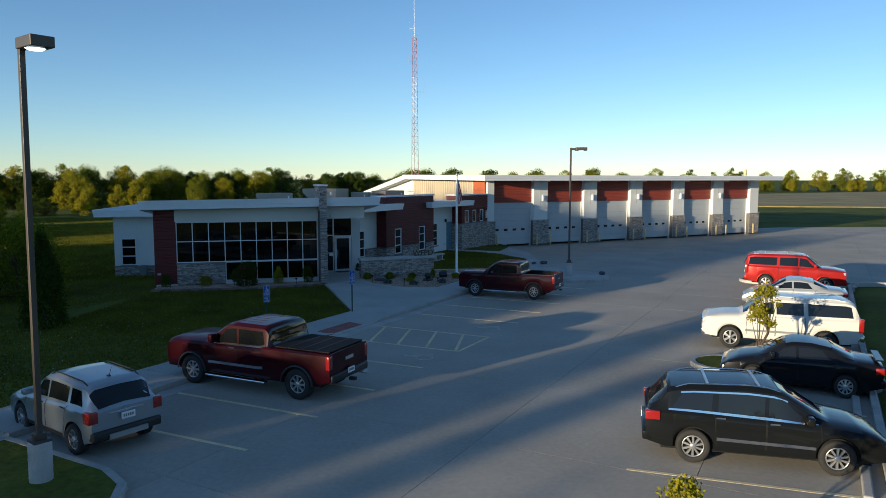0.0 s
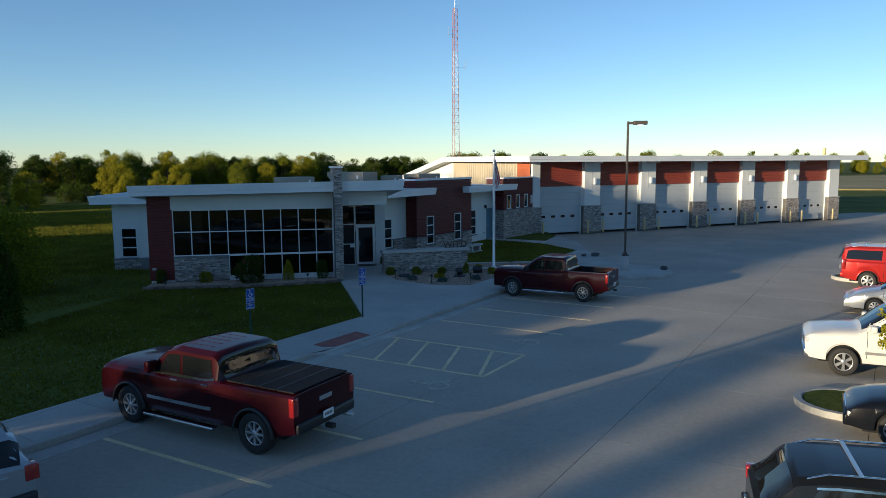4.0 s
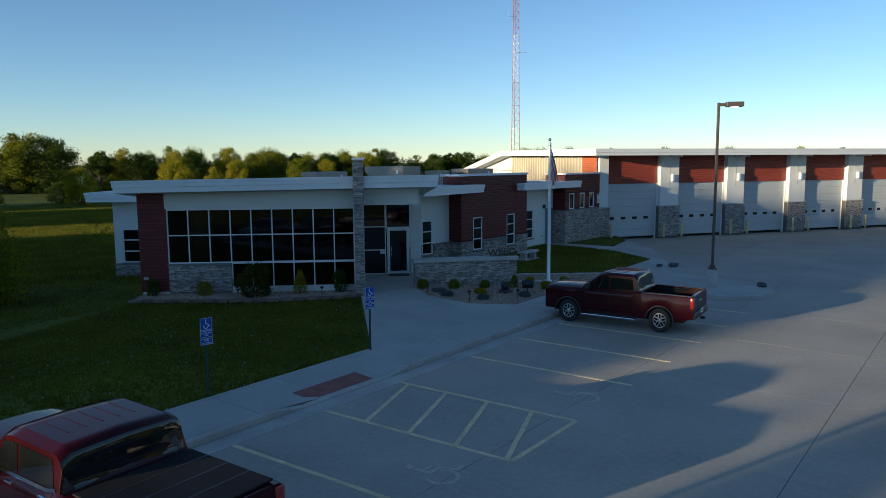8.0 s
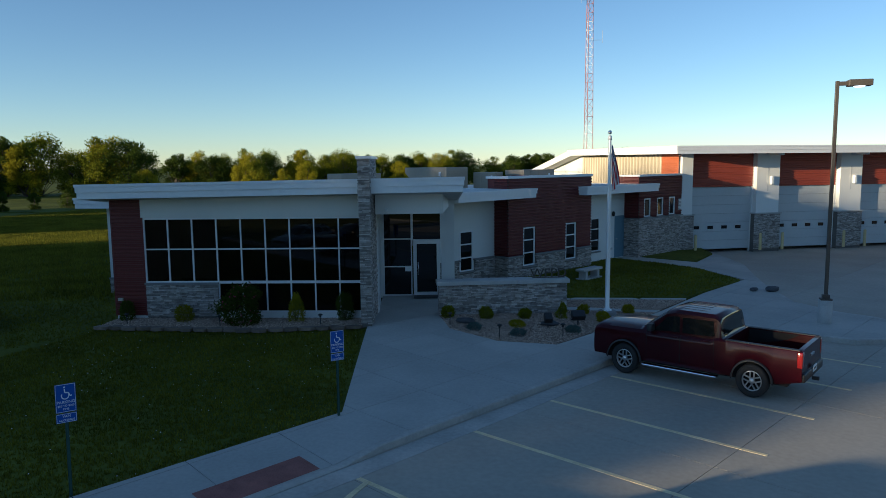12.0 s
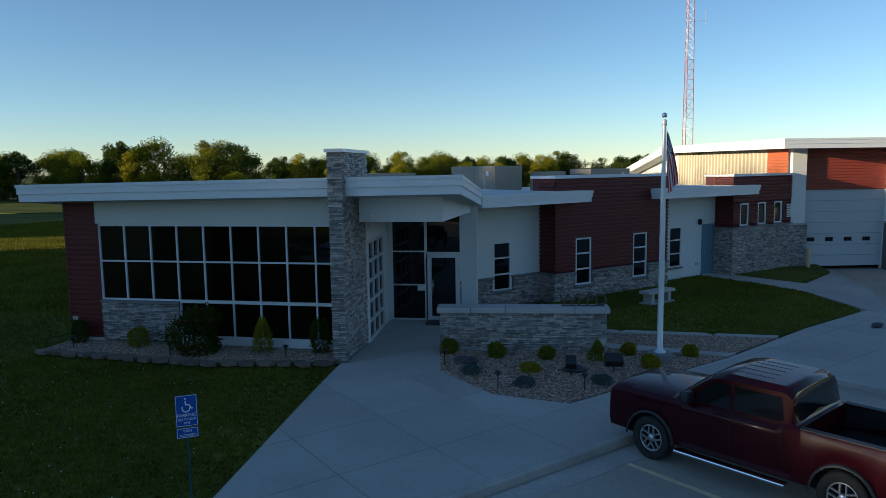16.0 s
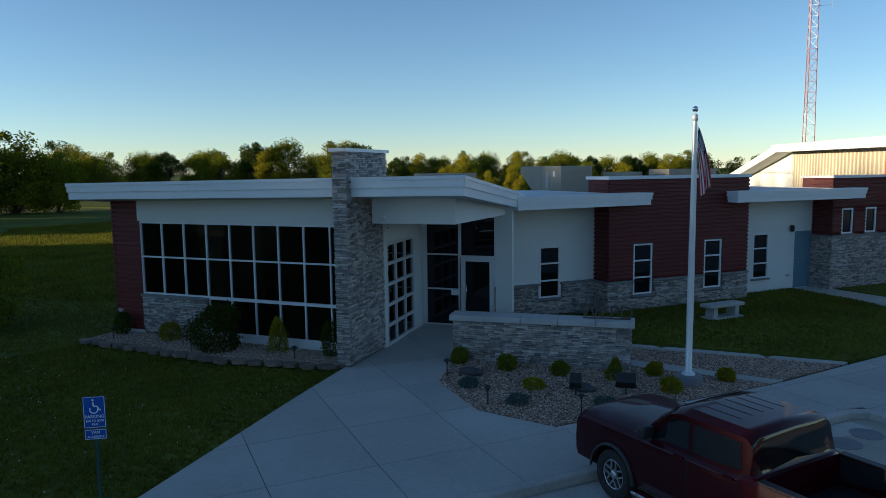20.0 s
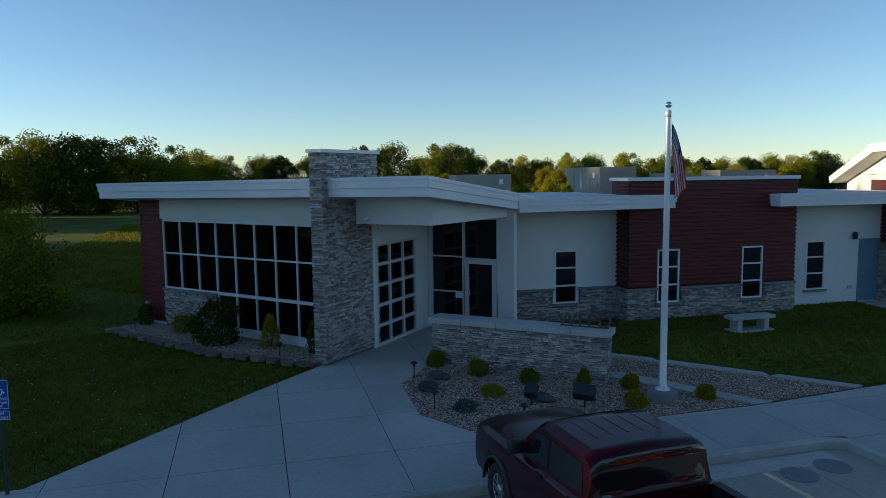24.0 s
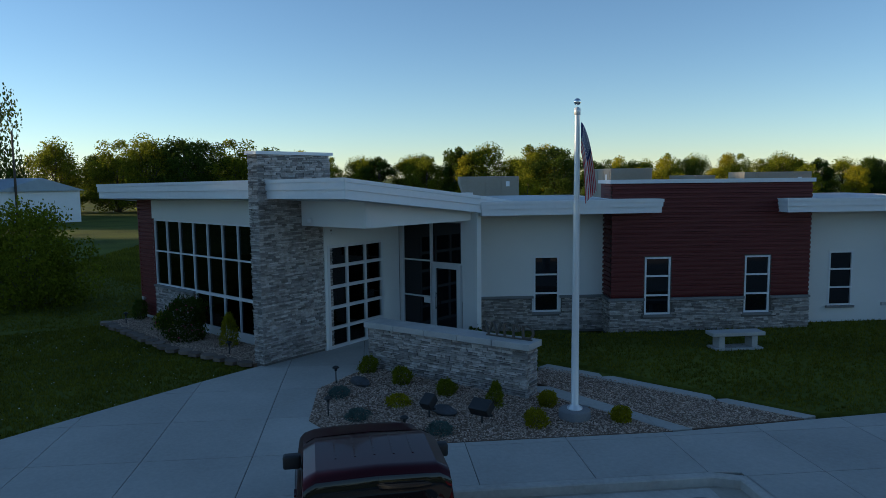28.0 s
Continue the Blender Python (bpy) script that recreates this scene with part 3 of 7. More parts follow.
def roof_slab(owner, pts, top, thick, label=""):
    """A low roof over a plan polygon with a two-step metal edge."""
    hz = top
    part("roof", prism(bmesh.new(), pts, lambda x, y: hz(x, y) - 0.01, thick - 0.03), M_ROOF, owner, m=WORLD)
    n = len(pts)
    for i in range(n):
        a, b = Vector(pts[i]), Vector(pts[(i + 1) % n])
        d = (b - a)
        if d.length < 0.3:
            continue
        d.normalize()
        out = Vector((d.y, -d.x))
        bm = bmesh.new()
        for off, za, zb in ((0.035, -thick, -thick * 0.52), (0.065, -thick * 0.54, 0.0), (0.085, -0.07, 0.015)):
            p, q = a - d * 0.0, b + d * 0.0
            quad = [p - out * 0.01, q - out * 0.01, q + out * off + d * off, p + out * off - d * off]
            lo = [bm.verts.new((c.x, c.y, hz(c.x, c.y) + za)) for c in quad]
            hi = [bm.verts.new((c.x, c.y, hz(c.x, c.y) + zb)) for c in quad]
            bm.faces.new(lo)
            bm.faces.new(hi)
            for k in range(4):
                bm.faces.new((lo[k], lo[(k + 1) % 4], hi[(k + 1) % 4], hi[k]))
        bmesh.ops.recalc_face_normals(bm, faces=bm.faces[:])
        part("fascia", bm, M_TRIM, owner, m=WORLD)


# ---------------------------------------------------------------- office: glazed wing
FA = wall_frame(-12.49, 26.71, 13.4)
office = thing("office_wing", "low fire station office with tall dark windows, maroon siding and white metal roof edge", "building", kind="structure")
COLW = 0.803
W_TOP, W_MID, W_LOW, W_BOT = 3.67, 2.65, 1.55, 0.55
end_s = 9 * COLW
part("wall", wall(-1.03, end_s + 0.13, 0.3, 4.62, 0.0, 0.2, [(0, end_s, W_LOW, W_TOP), (3 * COLW, end_s, W_BOT, W_TOP)]), M_STUCCO, office, m=FA)
part("siding", ribs(-1.03, -0.04, 0.45, 4.5), M_RED, office, "dark red ribbed metal siding", m=FA)
part("corner_trim", bx(-1.07, -1.01, -0.035, 0.03, 0.45, 4.5), M_RED, office, m=FA)
part("corner_trim", bx(-0.06, 0.0, -0.035, 0.0, 0.45, 3.7), M_RED, office, m=FA)
part("band", bx(-0.05, end_s + 0.12, -0.05, -0.004, W_TOP + 0.03, 4.45), M_STUCCO, office, "smooth white band over the windows", m=FA)
cols = [COLW * k for k in range(1, 9)]
window(office, FA, 0, end_s, W_LOW, W_TOP, cols, [W_MID], sill=False, pane=M_CLEAR)
window(office, FA, 3 * COLW, end_s, W_BOT, W_LOW + 0.0, [COLW * k for k in range(4, 9)], [], sill=False, pane=M_CLEAR)
plinth = part("stone_wall", bx(0, 3 * COLW, -0.03, -0.004, 0.3, W_LOW - 0.03), M_MORTAR, office, m=FA)
stones(plinth, FA, 0.0, 3 * COLW, 0.42, W_LOW - 0.06, y=-0.03, single=120, seed=3)
part("stone_cap", bx(-0.02, 3 * COLW + 0.02, -0.11, 0.0, W_LOW - 0.06, W_LOW), M_SILL, office, m=FA)
part("floor", bx(-0.9, 6.6, 0.25, 5.6, 0.40, 0.48), M_SILL, office, m=FA)
part("inner_wall", bx(-0.9, 6.6, 5.6, 5.75, 0.3, 4.3), M_SILL, office, m=FA)
part("side_wall", bx(-1.03, -0.85, 0.2, 9.0, 0.3, 4.5), M_STUCCO, office, m=FA)
for k in range(4):
    part("ceiling_lamp", bx(0.4 + 1.6 * k, 1.15 + 1.6 * k, 2.6, 2.75, 3.62, 3.66), M_LIT, office, "lit strip lamp seen through the glass", m=FA)
part("hose_bib", bx(-0.95, -0.78, -0.09, -0.02, 0.95, 1.05), M_STEEL, office, m=FA)


def roof_a(x, y):
    return 4.79 + 0.0356 * (x + 13.74) - 0.0982 * (y - 25.38)


ROOF_A = [(-13.74, 25.38), (-2.12, 28.27), (-3.51, 33.06), (-6.0, 39.6), (-16.2, 37.2)]
roof_slab(office, ROOF_A, roof_a, 0.44)

# chimney pier of stone
FC = wall_frame(-5.13, 27.22, 16.0)
pier = thing("stone_pier", "tall narrow stacked stone pier with a white metal cap", "pier", kind="structure")
core = part("pier_core", bx(0.03, 0.33, 0.03, 2.3, 0.3, 5.52), M_MORTAR, pier, m=FC)
stones(core, FC, 0.0, 0.36, 0.4, 5.52, y=0.03, single=140, seed=11)
side = FC @ pose(0.33, 0, 0, 0, 0, 90)
stones(core, side, 0.0, 2.32, 0.4, 5.52, y=0.0, single=150, seed=12)
left_side = FC @ pose(0.03, 2.3, 0, 0, 0, -90)
stones(core, left_side, 0.0, 2.3, 4.2, 5.52, y=0.0, single=0, seed=13)
part("cap", bx(-0.05, 0.42, -0.06, 2.38, 5.52, 5.60), M_TRIM, pier, "white metal cap", m=FC)

# entry under the canopy
entry = thing("entry_porch", "recessed glazed entry under a white canopy beam", "porch", kind="structure")
FD = wall_frame(-5.31, 29.27, 109.0, -0.16)
part("wall", wall(0, 3.1, 0.3, 4.3, 0.0, 0.2, [(0.10, 2.34, 0.5, 3.32)]), M_STUCCO, entry, m=FD)
window(entry, FD, 0.10, 2.34, 0.5, 3.32, [0.85, 1.59], [1.06, 1.62, 2.18, 2.74], bar=0.085, name="glazed_sectional_door", fm=M_ALU, sill=False, pane=M_CLEAR)
FE = wall_frame(-6.26, 32.27, 16.6, -0.16)
part("wall", wall(-0.1, 2.75, 0.3, 4.5, 0.0, 0.2, [(0.03, 2.25, 0.5, 3.85)]), M_STUCCO, entry, m=FE)
window(entry, FE, 0.03, 1.13, 0.5, 3.85, [], [1.62, 2.68], name="sidelight", fm=M_ALU, sill=False)
window(entry, FE, 1.13, 2.25, 2.62, 3.85, [], [], name="transom", fm=M_ALU, sill=False)
door = window(entry, FE, 1.18, 2.2, 0.5, 2.62, [], [], bar=0.13, name="door", fm=M_ALU, sill=False, y=0.0)
bm = bmesh.new()
for z in (1.35, 1.75):
    rod(bm, (1.36, -0.1, z), (1.36, -0.03, z), 0.012, n=6)
rod(bm, (1.36, -0.1, 1.3), (1.36, -0.1, 1.8), 0.015, n=8)
part("pull_handle", bm, M_CHROME, door, "steel pull handle", m=FE)
part("notice", bx(0.86, 1.1, -0.025, -0.02, 1.44, 1.6), M_WHITE, entry, "small white notice on the glass", m=FE)
beam = [(-5.09, 28.56), (-3.02, 29.24), (-3.84, 33.08)]
for a, b in zip(beam, beam[1:]):
    d = Vector(b) - Vector(a)
    fb = wall_frame(a[0], a[1], math.degrees(math.atan2(d.y, d.x)))
    part("canopy_beam", bx(-0.0, d.length + 0.02, 0.0, 0.2, 3.74, 4.5), M_STUCCO, entry, m=fb)
bm = bmesh.new()
prism(bm, [(-5.0, 28.7), (-3.2, 29.3), (-3.95, 33.0), (-6.25, 32.3), (-5.4, 29.4)], 4.02, 0.04)
part("soffit", bm, M_SOFFIT, entry, m=WORLD)
bm = bmesh.new()
lathe(bm, [(0.0, -0.1), (0.055, -0.08), (0.06, 0.0), (0.04, 0.03), (0.0, 0.03)], 12)
solo("security_camera", bm, M_WHITE, "small white dome camera on the canopy beam", "camera", m=pose(-4.72, 28.6, 3.92), smooth=True)
bm = bmesh.new()
box(bm, 0, 0.95, 0, 0.6, 0, 0.015)
solo("door_mat", bm, M_BLACK, "dark maroon door mat at the glass door", "mat", m=FE @ pose(1.2, -0.75, 0.52))

# ---------------------------------------------------------------- office: rear wing along the lot
FB = wall_frame(-4.05, 35.56, 58.3)
rear = thing("rear_wing", "white stucco and maroon siding wing with stone base", "building", kind="structure")
YW, YB, YS = 0.0, -0.78, 1.31
Z1, Z2, GZ = 0.83, 2.53, 0.2


def slim_window(owner, m, s, y):
    return window(owner, m @ Matrix.Translation((0, y, 0)), s, s + 0.77, Z1, Z2, [], [Z1 + 0.57, Z1 + 1.14], bar=0.05)


# white wall beside the entry
part("wall", wall(-1.7, 2.2, GZ, 4.15, YW, YW + 0.2, [(0, 0.77, Z1, Z2)]), M_STUCCO, rear, m=FB)
slim_window(rear, FB, 0, YW)
base = part("stone_wall", wall(-1.7, 2.2, GZ, YS - 0.05, YW - 0.03, YW - 0.004, [(-0.06, 0.83, Z1 - 0.08, Z2)]), M_MORTAR, rear, m=FB)
stones(base, FB, -1.7, 2.15, 0.28, YS - 0.05, y=YW - 0.03, holes=[(-0.1, 0.87, Z1 - 0.12, Z2)], single=110, seed=21)
part("stone_cap", wall(-1.7, 2.2, YS - 0.05, YS + 0.02, YW - 0.11, YW, [(-0.02, 0.79, 0, 3)]), M_SILL, rear, m=FB)
# oblique piece from the entry jamb
ax, ay, _ = FB @ Vector((-2.4, -1.05, 0))
bx_, by_, _ = FB @ Vector((-1.66, 0.0, 0))
ang = math.degrees(math.atan2(by_ - ay, bx_ - ax))
FO = wall_frame(ax, ay, ang)
lo = math.hypot(bx_ - ax, by_ - ay)
part("wall", bx(0, lo, 0.0, 0.2, GZ, 4.15), M_STUCCO, rear, m=FO)
ob = part("stone_wall", bx(0, lo, -0.03, -0.004, GZ, YS - 0.05), M_MORTAR, rear, m=FO)
stones(ob, FO, 0.0, lo, 0.28, YS - 0.05, y=-0.03, single=40, seed=22)
part("stone_cap", bx(0, lo, -0.11, 0.0, YS - 0.05, YS + 0.02), M_SILL, rear, m=FO)
# maroon box
B0, B1, BT = 2.15, 8.13, 4.72
hb = [(3.14, 3.91, Z1, Z2), (6.16, 6.93, Z1, Z2)]
part("wall", wall(B0, B1, GZ, BT, YB, YB + 0.2, hb), M_MORTAR, rear, m=FB)
part("siding", ribs(B0 - 0.02, B1, YS + 0.02, BT - 0.03, [(a - 0.03, b + 0.03, c, d + 0.03) for a, b, c, d in hb]), M_BROWN, rear, "maroon horizontal ribbed siding", m=FB @ Matrix.Translation((0, YB, 0)))
for h in hb:
    slim_window(rear, FB, h[0], YB)
base = part("stone_wall", wall(B0, B1, GZ, YS - 0.05, YB - 0.03, YB - 0.004, [(a - 0.06, b + 0.06, c - 0.08, d) for a, b, c, d in hb]), M_MORTAR, rear, m=FB)
stones(base, FB, B0 - 0.05, B1 + 0.02, 0.28, YS - 0.05, y=YB - 0.03, holes=[(a - 0.1, b + 0.1, c - 0.12, d) for a, b, c, d in hb], single=220, seed=23)
part("stone_cap", wall(B0 - 0.05, B1 + 0.02, YS - 0.05, YS + 0.02, YB - 0.11, YB, [(a - 0.02, b + 0.02, 0, 3) for a, b, c, d in hb]), M_SILL, rear, m=FB)
RET = FB @ pose(B0, YB + 0.82, 0, 0, 0, -90)
part("return_wall", bx(0, 0.82, 0, 0.15, GZ, BT), M_MORTAR, rear, m=RET)
part("siding", ribs(0, 0.82, YS + 0.02, BT - 0.03), M_BROWN, rear, m=RET)
rb = part("stone_wall", bx(0, 0.85, -0.03, -0.004, GZ, YS - 0.05), M_MORTAR, rear, m=RET)
stones(rb, RET, 0, 0.86, 0.28, YS - 0.05, y=-0.03, single=30, seed=24)
part("stone_cap", bx(0, 0.93, -0.11, 0.0, YS - 0.05, YS + 0.02), M_SILL, rear, m=RET)
RET2 = FB @ pose(B1, YB, 0, 0, 0, 90)
part("return_wall", bx(0.2, 5.0, 0.0, 0.15, GZ, BT), M_BROWN, rear, m=RET2)
part("return_wall", bx(B0, B0 + 0.15, YB + 0.82, YB + 1.2, 3.5, BT), M_BROWN, rear, m=FB)
part("coping", bx(B0 - 0.08, B1 + 0.08, YB - 0.06, YB + 0.28, BT - 0.03, BT + 0.08), M_TRIM, rear, m=FB)
part("coping", bx(B0 - 0.08, B0 + 0.2, YB + 0.28, YB + 1.24, BT - 0.03, BT + 0.07), M_TRIM, rear, m=FB)
# white wall with the blue door
DZ = 2.5
part("wall", wall(B1, 12.3, GZ, 4.15, YW, YW + 0.2, [(9.24, 10.01, Z1, Z2), (11.42, 12.2, 0.34, DZ)]), M_STUCCO, rear, m=FB)
slim_window(rear, FB, 9.24, YW)
bm = wall(11.38, 12.24, 0.34, DZ + 0.05, YW - 0.03, YW + 0.06, [(11.45, 12.17, 0.3, DZ - 0.02)])
dr = part("door", bx(11.45, 12.17, YW + 0.01, YW + 0.06, 0.34, DZ - 0.02), M_BLUEDOOR, rear, "blue-grey painted metal door", m=FB)
part("door_frame", bm, M_BLUEDOOR, dr, m=FB)
part("handle", bx(11.5, 11.6, YW - 0.05, YW + 0.0, 1.3, 1.36), M_STEEL, dr, m=FB)
part("outlet", bx(10.98, 11.15, YW - 0.05, YW, 0.8, 0.9), M_STEEL, rear, m=FB)
bm = bmesh.new()
lathe(bm, [(0.0, -0.14), (0.07, -0.12), (0.09, 0.0), (0.07, 0.1), (0.0, 0.13)], 12)
part("wall_lamp", bm, M_BLACK, rear, "black wall lamp beside the door", m=FB @ pose(11.15, YW - 0.08, 2.68), smooth=True)
# wing with three small windows
YV, ZV, V0, V1, VT = -0.86, 2.38, 12.3, 17.4, 4.62
hv = [(12.8, 13.4, 2.45, 3.42), (14.1, 14.7, 2.45, 3.42), (15.35, 15.95, 2.45, 3.42), (16.35, 16.7, 2.65, 3.3)]
part("wall", wall(V0, V1, GZ, VT, YV, YV + 0.2, hv), M_MORTAR, rear, m=FB)
part("siding", ribs(V0 - 0.02, V1 - 0.2, ZV + 0.02, VT - 0.02, [(a - 0.03, b + 0.03, c, d + 0.03) for a, b, c, d in hv]), M_BROWN, rear, m=FB @ Matrix.Translation((0, YV, 0)))
for h in hv[:3]:
    window(rear, FB @ Matrix.Translation((0, YV, 0)), *h, [], [], bar=0.055)
lv = bmesh.new()
for k in range(8):
    box(lv, 16.37, 16.68, YV - 0.02, YV + 0.03, 2.67 + k * 0.078, 2.72 + k * 0.078)
part("louvre", lv, M_TRIM, rear, m=FB)
base = part("stone_wall", bx(V0, V1, YV - 0.03, YV - 0.004, GZ, ZV - 0.04), M_MORTAR, rear, m=FB)
stones(base, FB, V0 - 0.05, V1, 0.28, ZV - 0.04, y=YV - 0.03, single=60, seed=25)
RET3 = FB @ pose(V0, YV + 0.9, 0, 0, 0, -90)
part("return_wall", bx(0, 0.9, 0, 0.15, GZ, VT), M_MORTAR, rear, m=RET3)
part("siding", ribs(0, 0.9, ZV + 0.02, VT - 0.02), M_BROWN, rear, m=RET3)
rb = part("stone_wall", bx(0, 0.93, -0.03, -0.004, GZ, ZV - 0.04), M_MORTAR, rear, m=RET3)
stones(rb, RET3, 0, 0.95, 0.28, ZV - 0.04, y=-0.03, single=30, seed=26)
part("stone_cap", bx(V0 - 0.07, V1, YV - 0.1, YV, ZV - 0.04, ZV + 0.02), M_SILL, rear, m=FB)
part("stone_cap", bx(0, 0.98, -0.1, 0.0, ZV - 0.04, ZV + 0.02), M_SILL, rear, m=RET3)
part("coping", bx(V0 - 0.08, V1 - 0.1, YV - 0.06, YV + 0.28, VT - 0.03, VT + 0.07), M_TRIM, rear, m=FB)
part("return_wall", bx(V0, V0 + 0.15, YV + 0.9, YV + 1.4, 3.5, VT), M_BROWN, rear, m=FB)
part("coping", bx(V0 - 0.08, V0 + 0.2, YV + 0.28, YV + 1.44, VT - 0.03, VT + 0.06), M_TRIM, rear, m=FB)
# canopies over the white walls
def plan(*pts):
    return [tuple((FB @ Vector((a, b, 0))).xy) for a, b in pts]


roof_slab(rear, plan((-1.75, -1.75), (3.39, -1.24), (3.39, -0.81), (2.1, -0.81), (2.1, 4.0), (-3.6, 4.0)), lambda x, y: 4.24, 0.38)
roof_slab(rear, plan((7.16, -1.26), (13.45, -1.26), (13.45, -0.9), (12.25, -0.9), (12.25, 4.0), (8.2, 4.0), (8.2, -0.81), (7.16, -0.81)), lambda x, y: 4.2, 0.38)
part("roof", bx(-1.7, 17.0, 3.0, 13.0, 3.6, 3.95), M_ROOF, rear, m=FB)
part("roof", bx(B0 + 0.2, B1 - 0.1, YB + 0.28, 3.2, 3.7, 4.05), M_ROOF, rear, m=FB)
part("roof", bx(V0 + 0.15, V1 - 0.2, YV + 0.28, 3.2, 3.7, 4.05), M_ROOF, rear, m=FB)
part("back_wall", bx(-1.7, 17.0, 12.8, 13.0, GZ, 3.6), M_STUCCO, rear, m=FB)

# set-back wing at the far end of the office
FL = wall_frame(-17.56, 30.95, 8.0, -0.07)
west = thing("set_back_wing", "white stucco wing set back behind the office", "building", kind="structure")
part("wall", wall(0, 4.5, 0.2, 4.0, 0, 0.2, [(0.38, 1.2, 1.0, 2.55)]), M_STUCCO, west, m=FL)
window(west, FL, 0.38, 1.2, 1.0, 2.55, [], [1.52, 2.04], bar=0.055)
wb = part("stone_wall", bx(0, 4.5, -0.03, -0.004, 0.2, 0.93), M_MORTAR, west, m=FL)
stones(wb, FL, 0, 4.5, 0.25, 0.9, y=-0.03, single=0, seed=31)
part("stone_cap", bx(-0.02, 4.5, -0.11, 0, 0.9, 0.96), M_SILL, west, m=FL)
part("side_wall", bx(-0.0, 0.2, 0.2, 8, 0.2, 4.0), M_STUCCO, west, m=FL)
q = [(FL @ Vector(p)).xy for p in ((-0.75, -0.8, 0), (5.0, -0.8, 0), (5.0, 8, 0), (-0.75, 8, 0))]
roof_slab(west, [tuple(p) for p in q], lambda x, y: 4.15, 0.4)
bm = bmesh.new()
box(bm, 1.45, 1.8, -0.35, -0.1, 0.25, 1.0, bevel=0.03)
solo("utility_box", bm, M_SILL, "grey gas meter box beside the wall", "meter", m=FL)

# ---------------------------------------------------------------- garage
FG = wall_frame(6.05, 49.8, 27.0, -0.14) @ Matrix.Diagonal((0.952, 0.952, 0.914, 1))
garage = thing("apparatus_garage", "long six-bay fire engine garage with brick-red panels and white pilasters", "garage", kind="structure")
MOD, DW, ZG, ZD, ZR = 5.83, 4.08, 0.45, 4.4, 6.62
openings = [(k * MOD, k * MOD + DW, ZG - 0.2, ZD) for k in range(6)]
part("wall", wall(-0.9, 34.75, 0.2, ZR + 0.1, 0.1, 0.35, openings), M_STUCCO, garage, m=FG)
for k in range(6):
    s = k * MOD
    dm = bmesh.new()
    n = 7
    for j in range(n):
        h = (ZD - ZG) / n
        if j == 2:
            hol = [(s + 0.28 + 0.94 * i, s + 0.68 + 0.94 * i, ZG + j * h + 0.16, ZG + j * h + 0.37) for i in range(4)]
            for c in cells(s, s + DW, ZG + j * h + 0.006, ZG + (j + 1) * h - 0.006, hol):
                box(dm, c[0], c[1], 0.2, 0.26, c[2], c[3])
        else:
            box(dm, s, s + DW, 0.2, 0.26, ZG + j * h + 0.006, ZG + (j + 1) * h - 0.006)
    dd = part("sectional_door", dm, M_DOORGREY, garage, "pale grey sectional door with a row of small windows", m=FG)
    for i in range(4):
        z = ZG + 2 * (ZD - ZG) / n + 0.16
        part("pane", bx(s + 0.28 + 0.94 * i, s + 0.68 + 0.94 * i, 0.225, 0.235, z, z + 0.21), M_GLASS, dd, m=FG)
    part("panel", ribs(s - 0.02, s + DW + 0.02, ZD, ZR, pitch=0.15, deep=0.02), M_BRICKRED, garage, "brick-red ribbed siding panel", m=FG @ Matrix.Translation((0, 0.1, 0)))
    part("bulkhead", bx(s, s + DW, 0.27, 0.4, ZG, ZD), M_SILL, garage, m=FG)
for k in range(7):
    a = k * MOD - (MOD - DW) if k else -0.9
    b = k * MOD if k < 6 else 34.75
    a, b = (a + 0.02, b - 0.02) if k < 6 else (k * MOD - (MOD - DW) + 0.02, 34.75)
    pl = part("pilaster", bx(a + 0.08, b - 0.08, -0.22, 0.1, 2.72, ZR + 0.06), M_STUCCO, garage, m=FG)
    if 0 < k < 6:
        c = (a + b) / 2
        part("reveal", bx(c - 0.06, c + 0.02, -0.228, -0.222, 4.1, 5.6), M_SOFFIT, pl, m=FG)
        bm = bmesh.new()
        box(bm, c + 0.1, c + 0.28, -0.42, -0.22, 4.5, 5.05, bevel=0.03)
        part("sconce", bm, M_TRIM, pl, "white wall sconce", m=FG)
        part("bracket", bx(c - 0.08, c + 0.08, -1.5, -0.2, ZR - 0.28, ZR - 0.1), M_TRIM, garage, m=FG)
    sc_ = part("stone_pier", bx(a - 0.02, b + 0.02, -0.26, 0.1, 0.2, 2.68), M_MORTAR, garage, m=FG)
    stones(sc_, FG, a - 0.03, b + 0.03, 0.42, 2.66, y=-0.26, single=24, seed=40 + k)
    part("pier_cap", bx(a - 0.08, b + 0.08, -0.36, 0.1, 2.66, 2.73), M_CAP, sc_, m=FG)
# side and back
FS = FG @ pose(-0.9, 25.5, 0, 0, 0, -90)
part("side_wall", bx(0, 25.4, 0, 0.3, 0.2, 5.3), M_STUCCO, garage, m=FS)
part("side_siding", ribs(25.5 - 14.5, 25.5 - 2.0, 0.4, 6.95, pitch=0.45, deep=0.05, upright=True), M_CREAM, garage, "cream upright ribbed metal siding", m=FS @ Matrix.Translation((0, -0.02, 0)))
# same siding as the front panels, in the colour painted as sunlit
part("side_siding", ribs(25.5 - 2.0, 25.52, 0.4, 6.85, pitch=0.15, deep=0.02), M_BRICKRED_SUN, garage, "brick-red siding at the corner, sunlight put into its colour", m=FS @ Matrix.Translation((0, -0.02, 0)))
bm = bmesh.new()
vs = [(0, 0.0, 5.2), (11, 0, 5.2), (25.4, 0, 5.2), (25.4, 0, 6.8), (11, 0, 7.0), (0, 0, 5.3)]
f1 = [bm.verts.new(v) for v in vs]
f2 = [bm.verts.new((v[0], 0.3, v[2])) for v in vs]
bm.faces.new(f1)
bm.faces.new(f2[::-1])
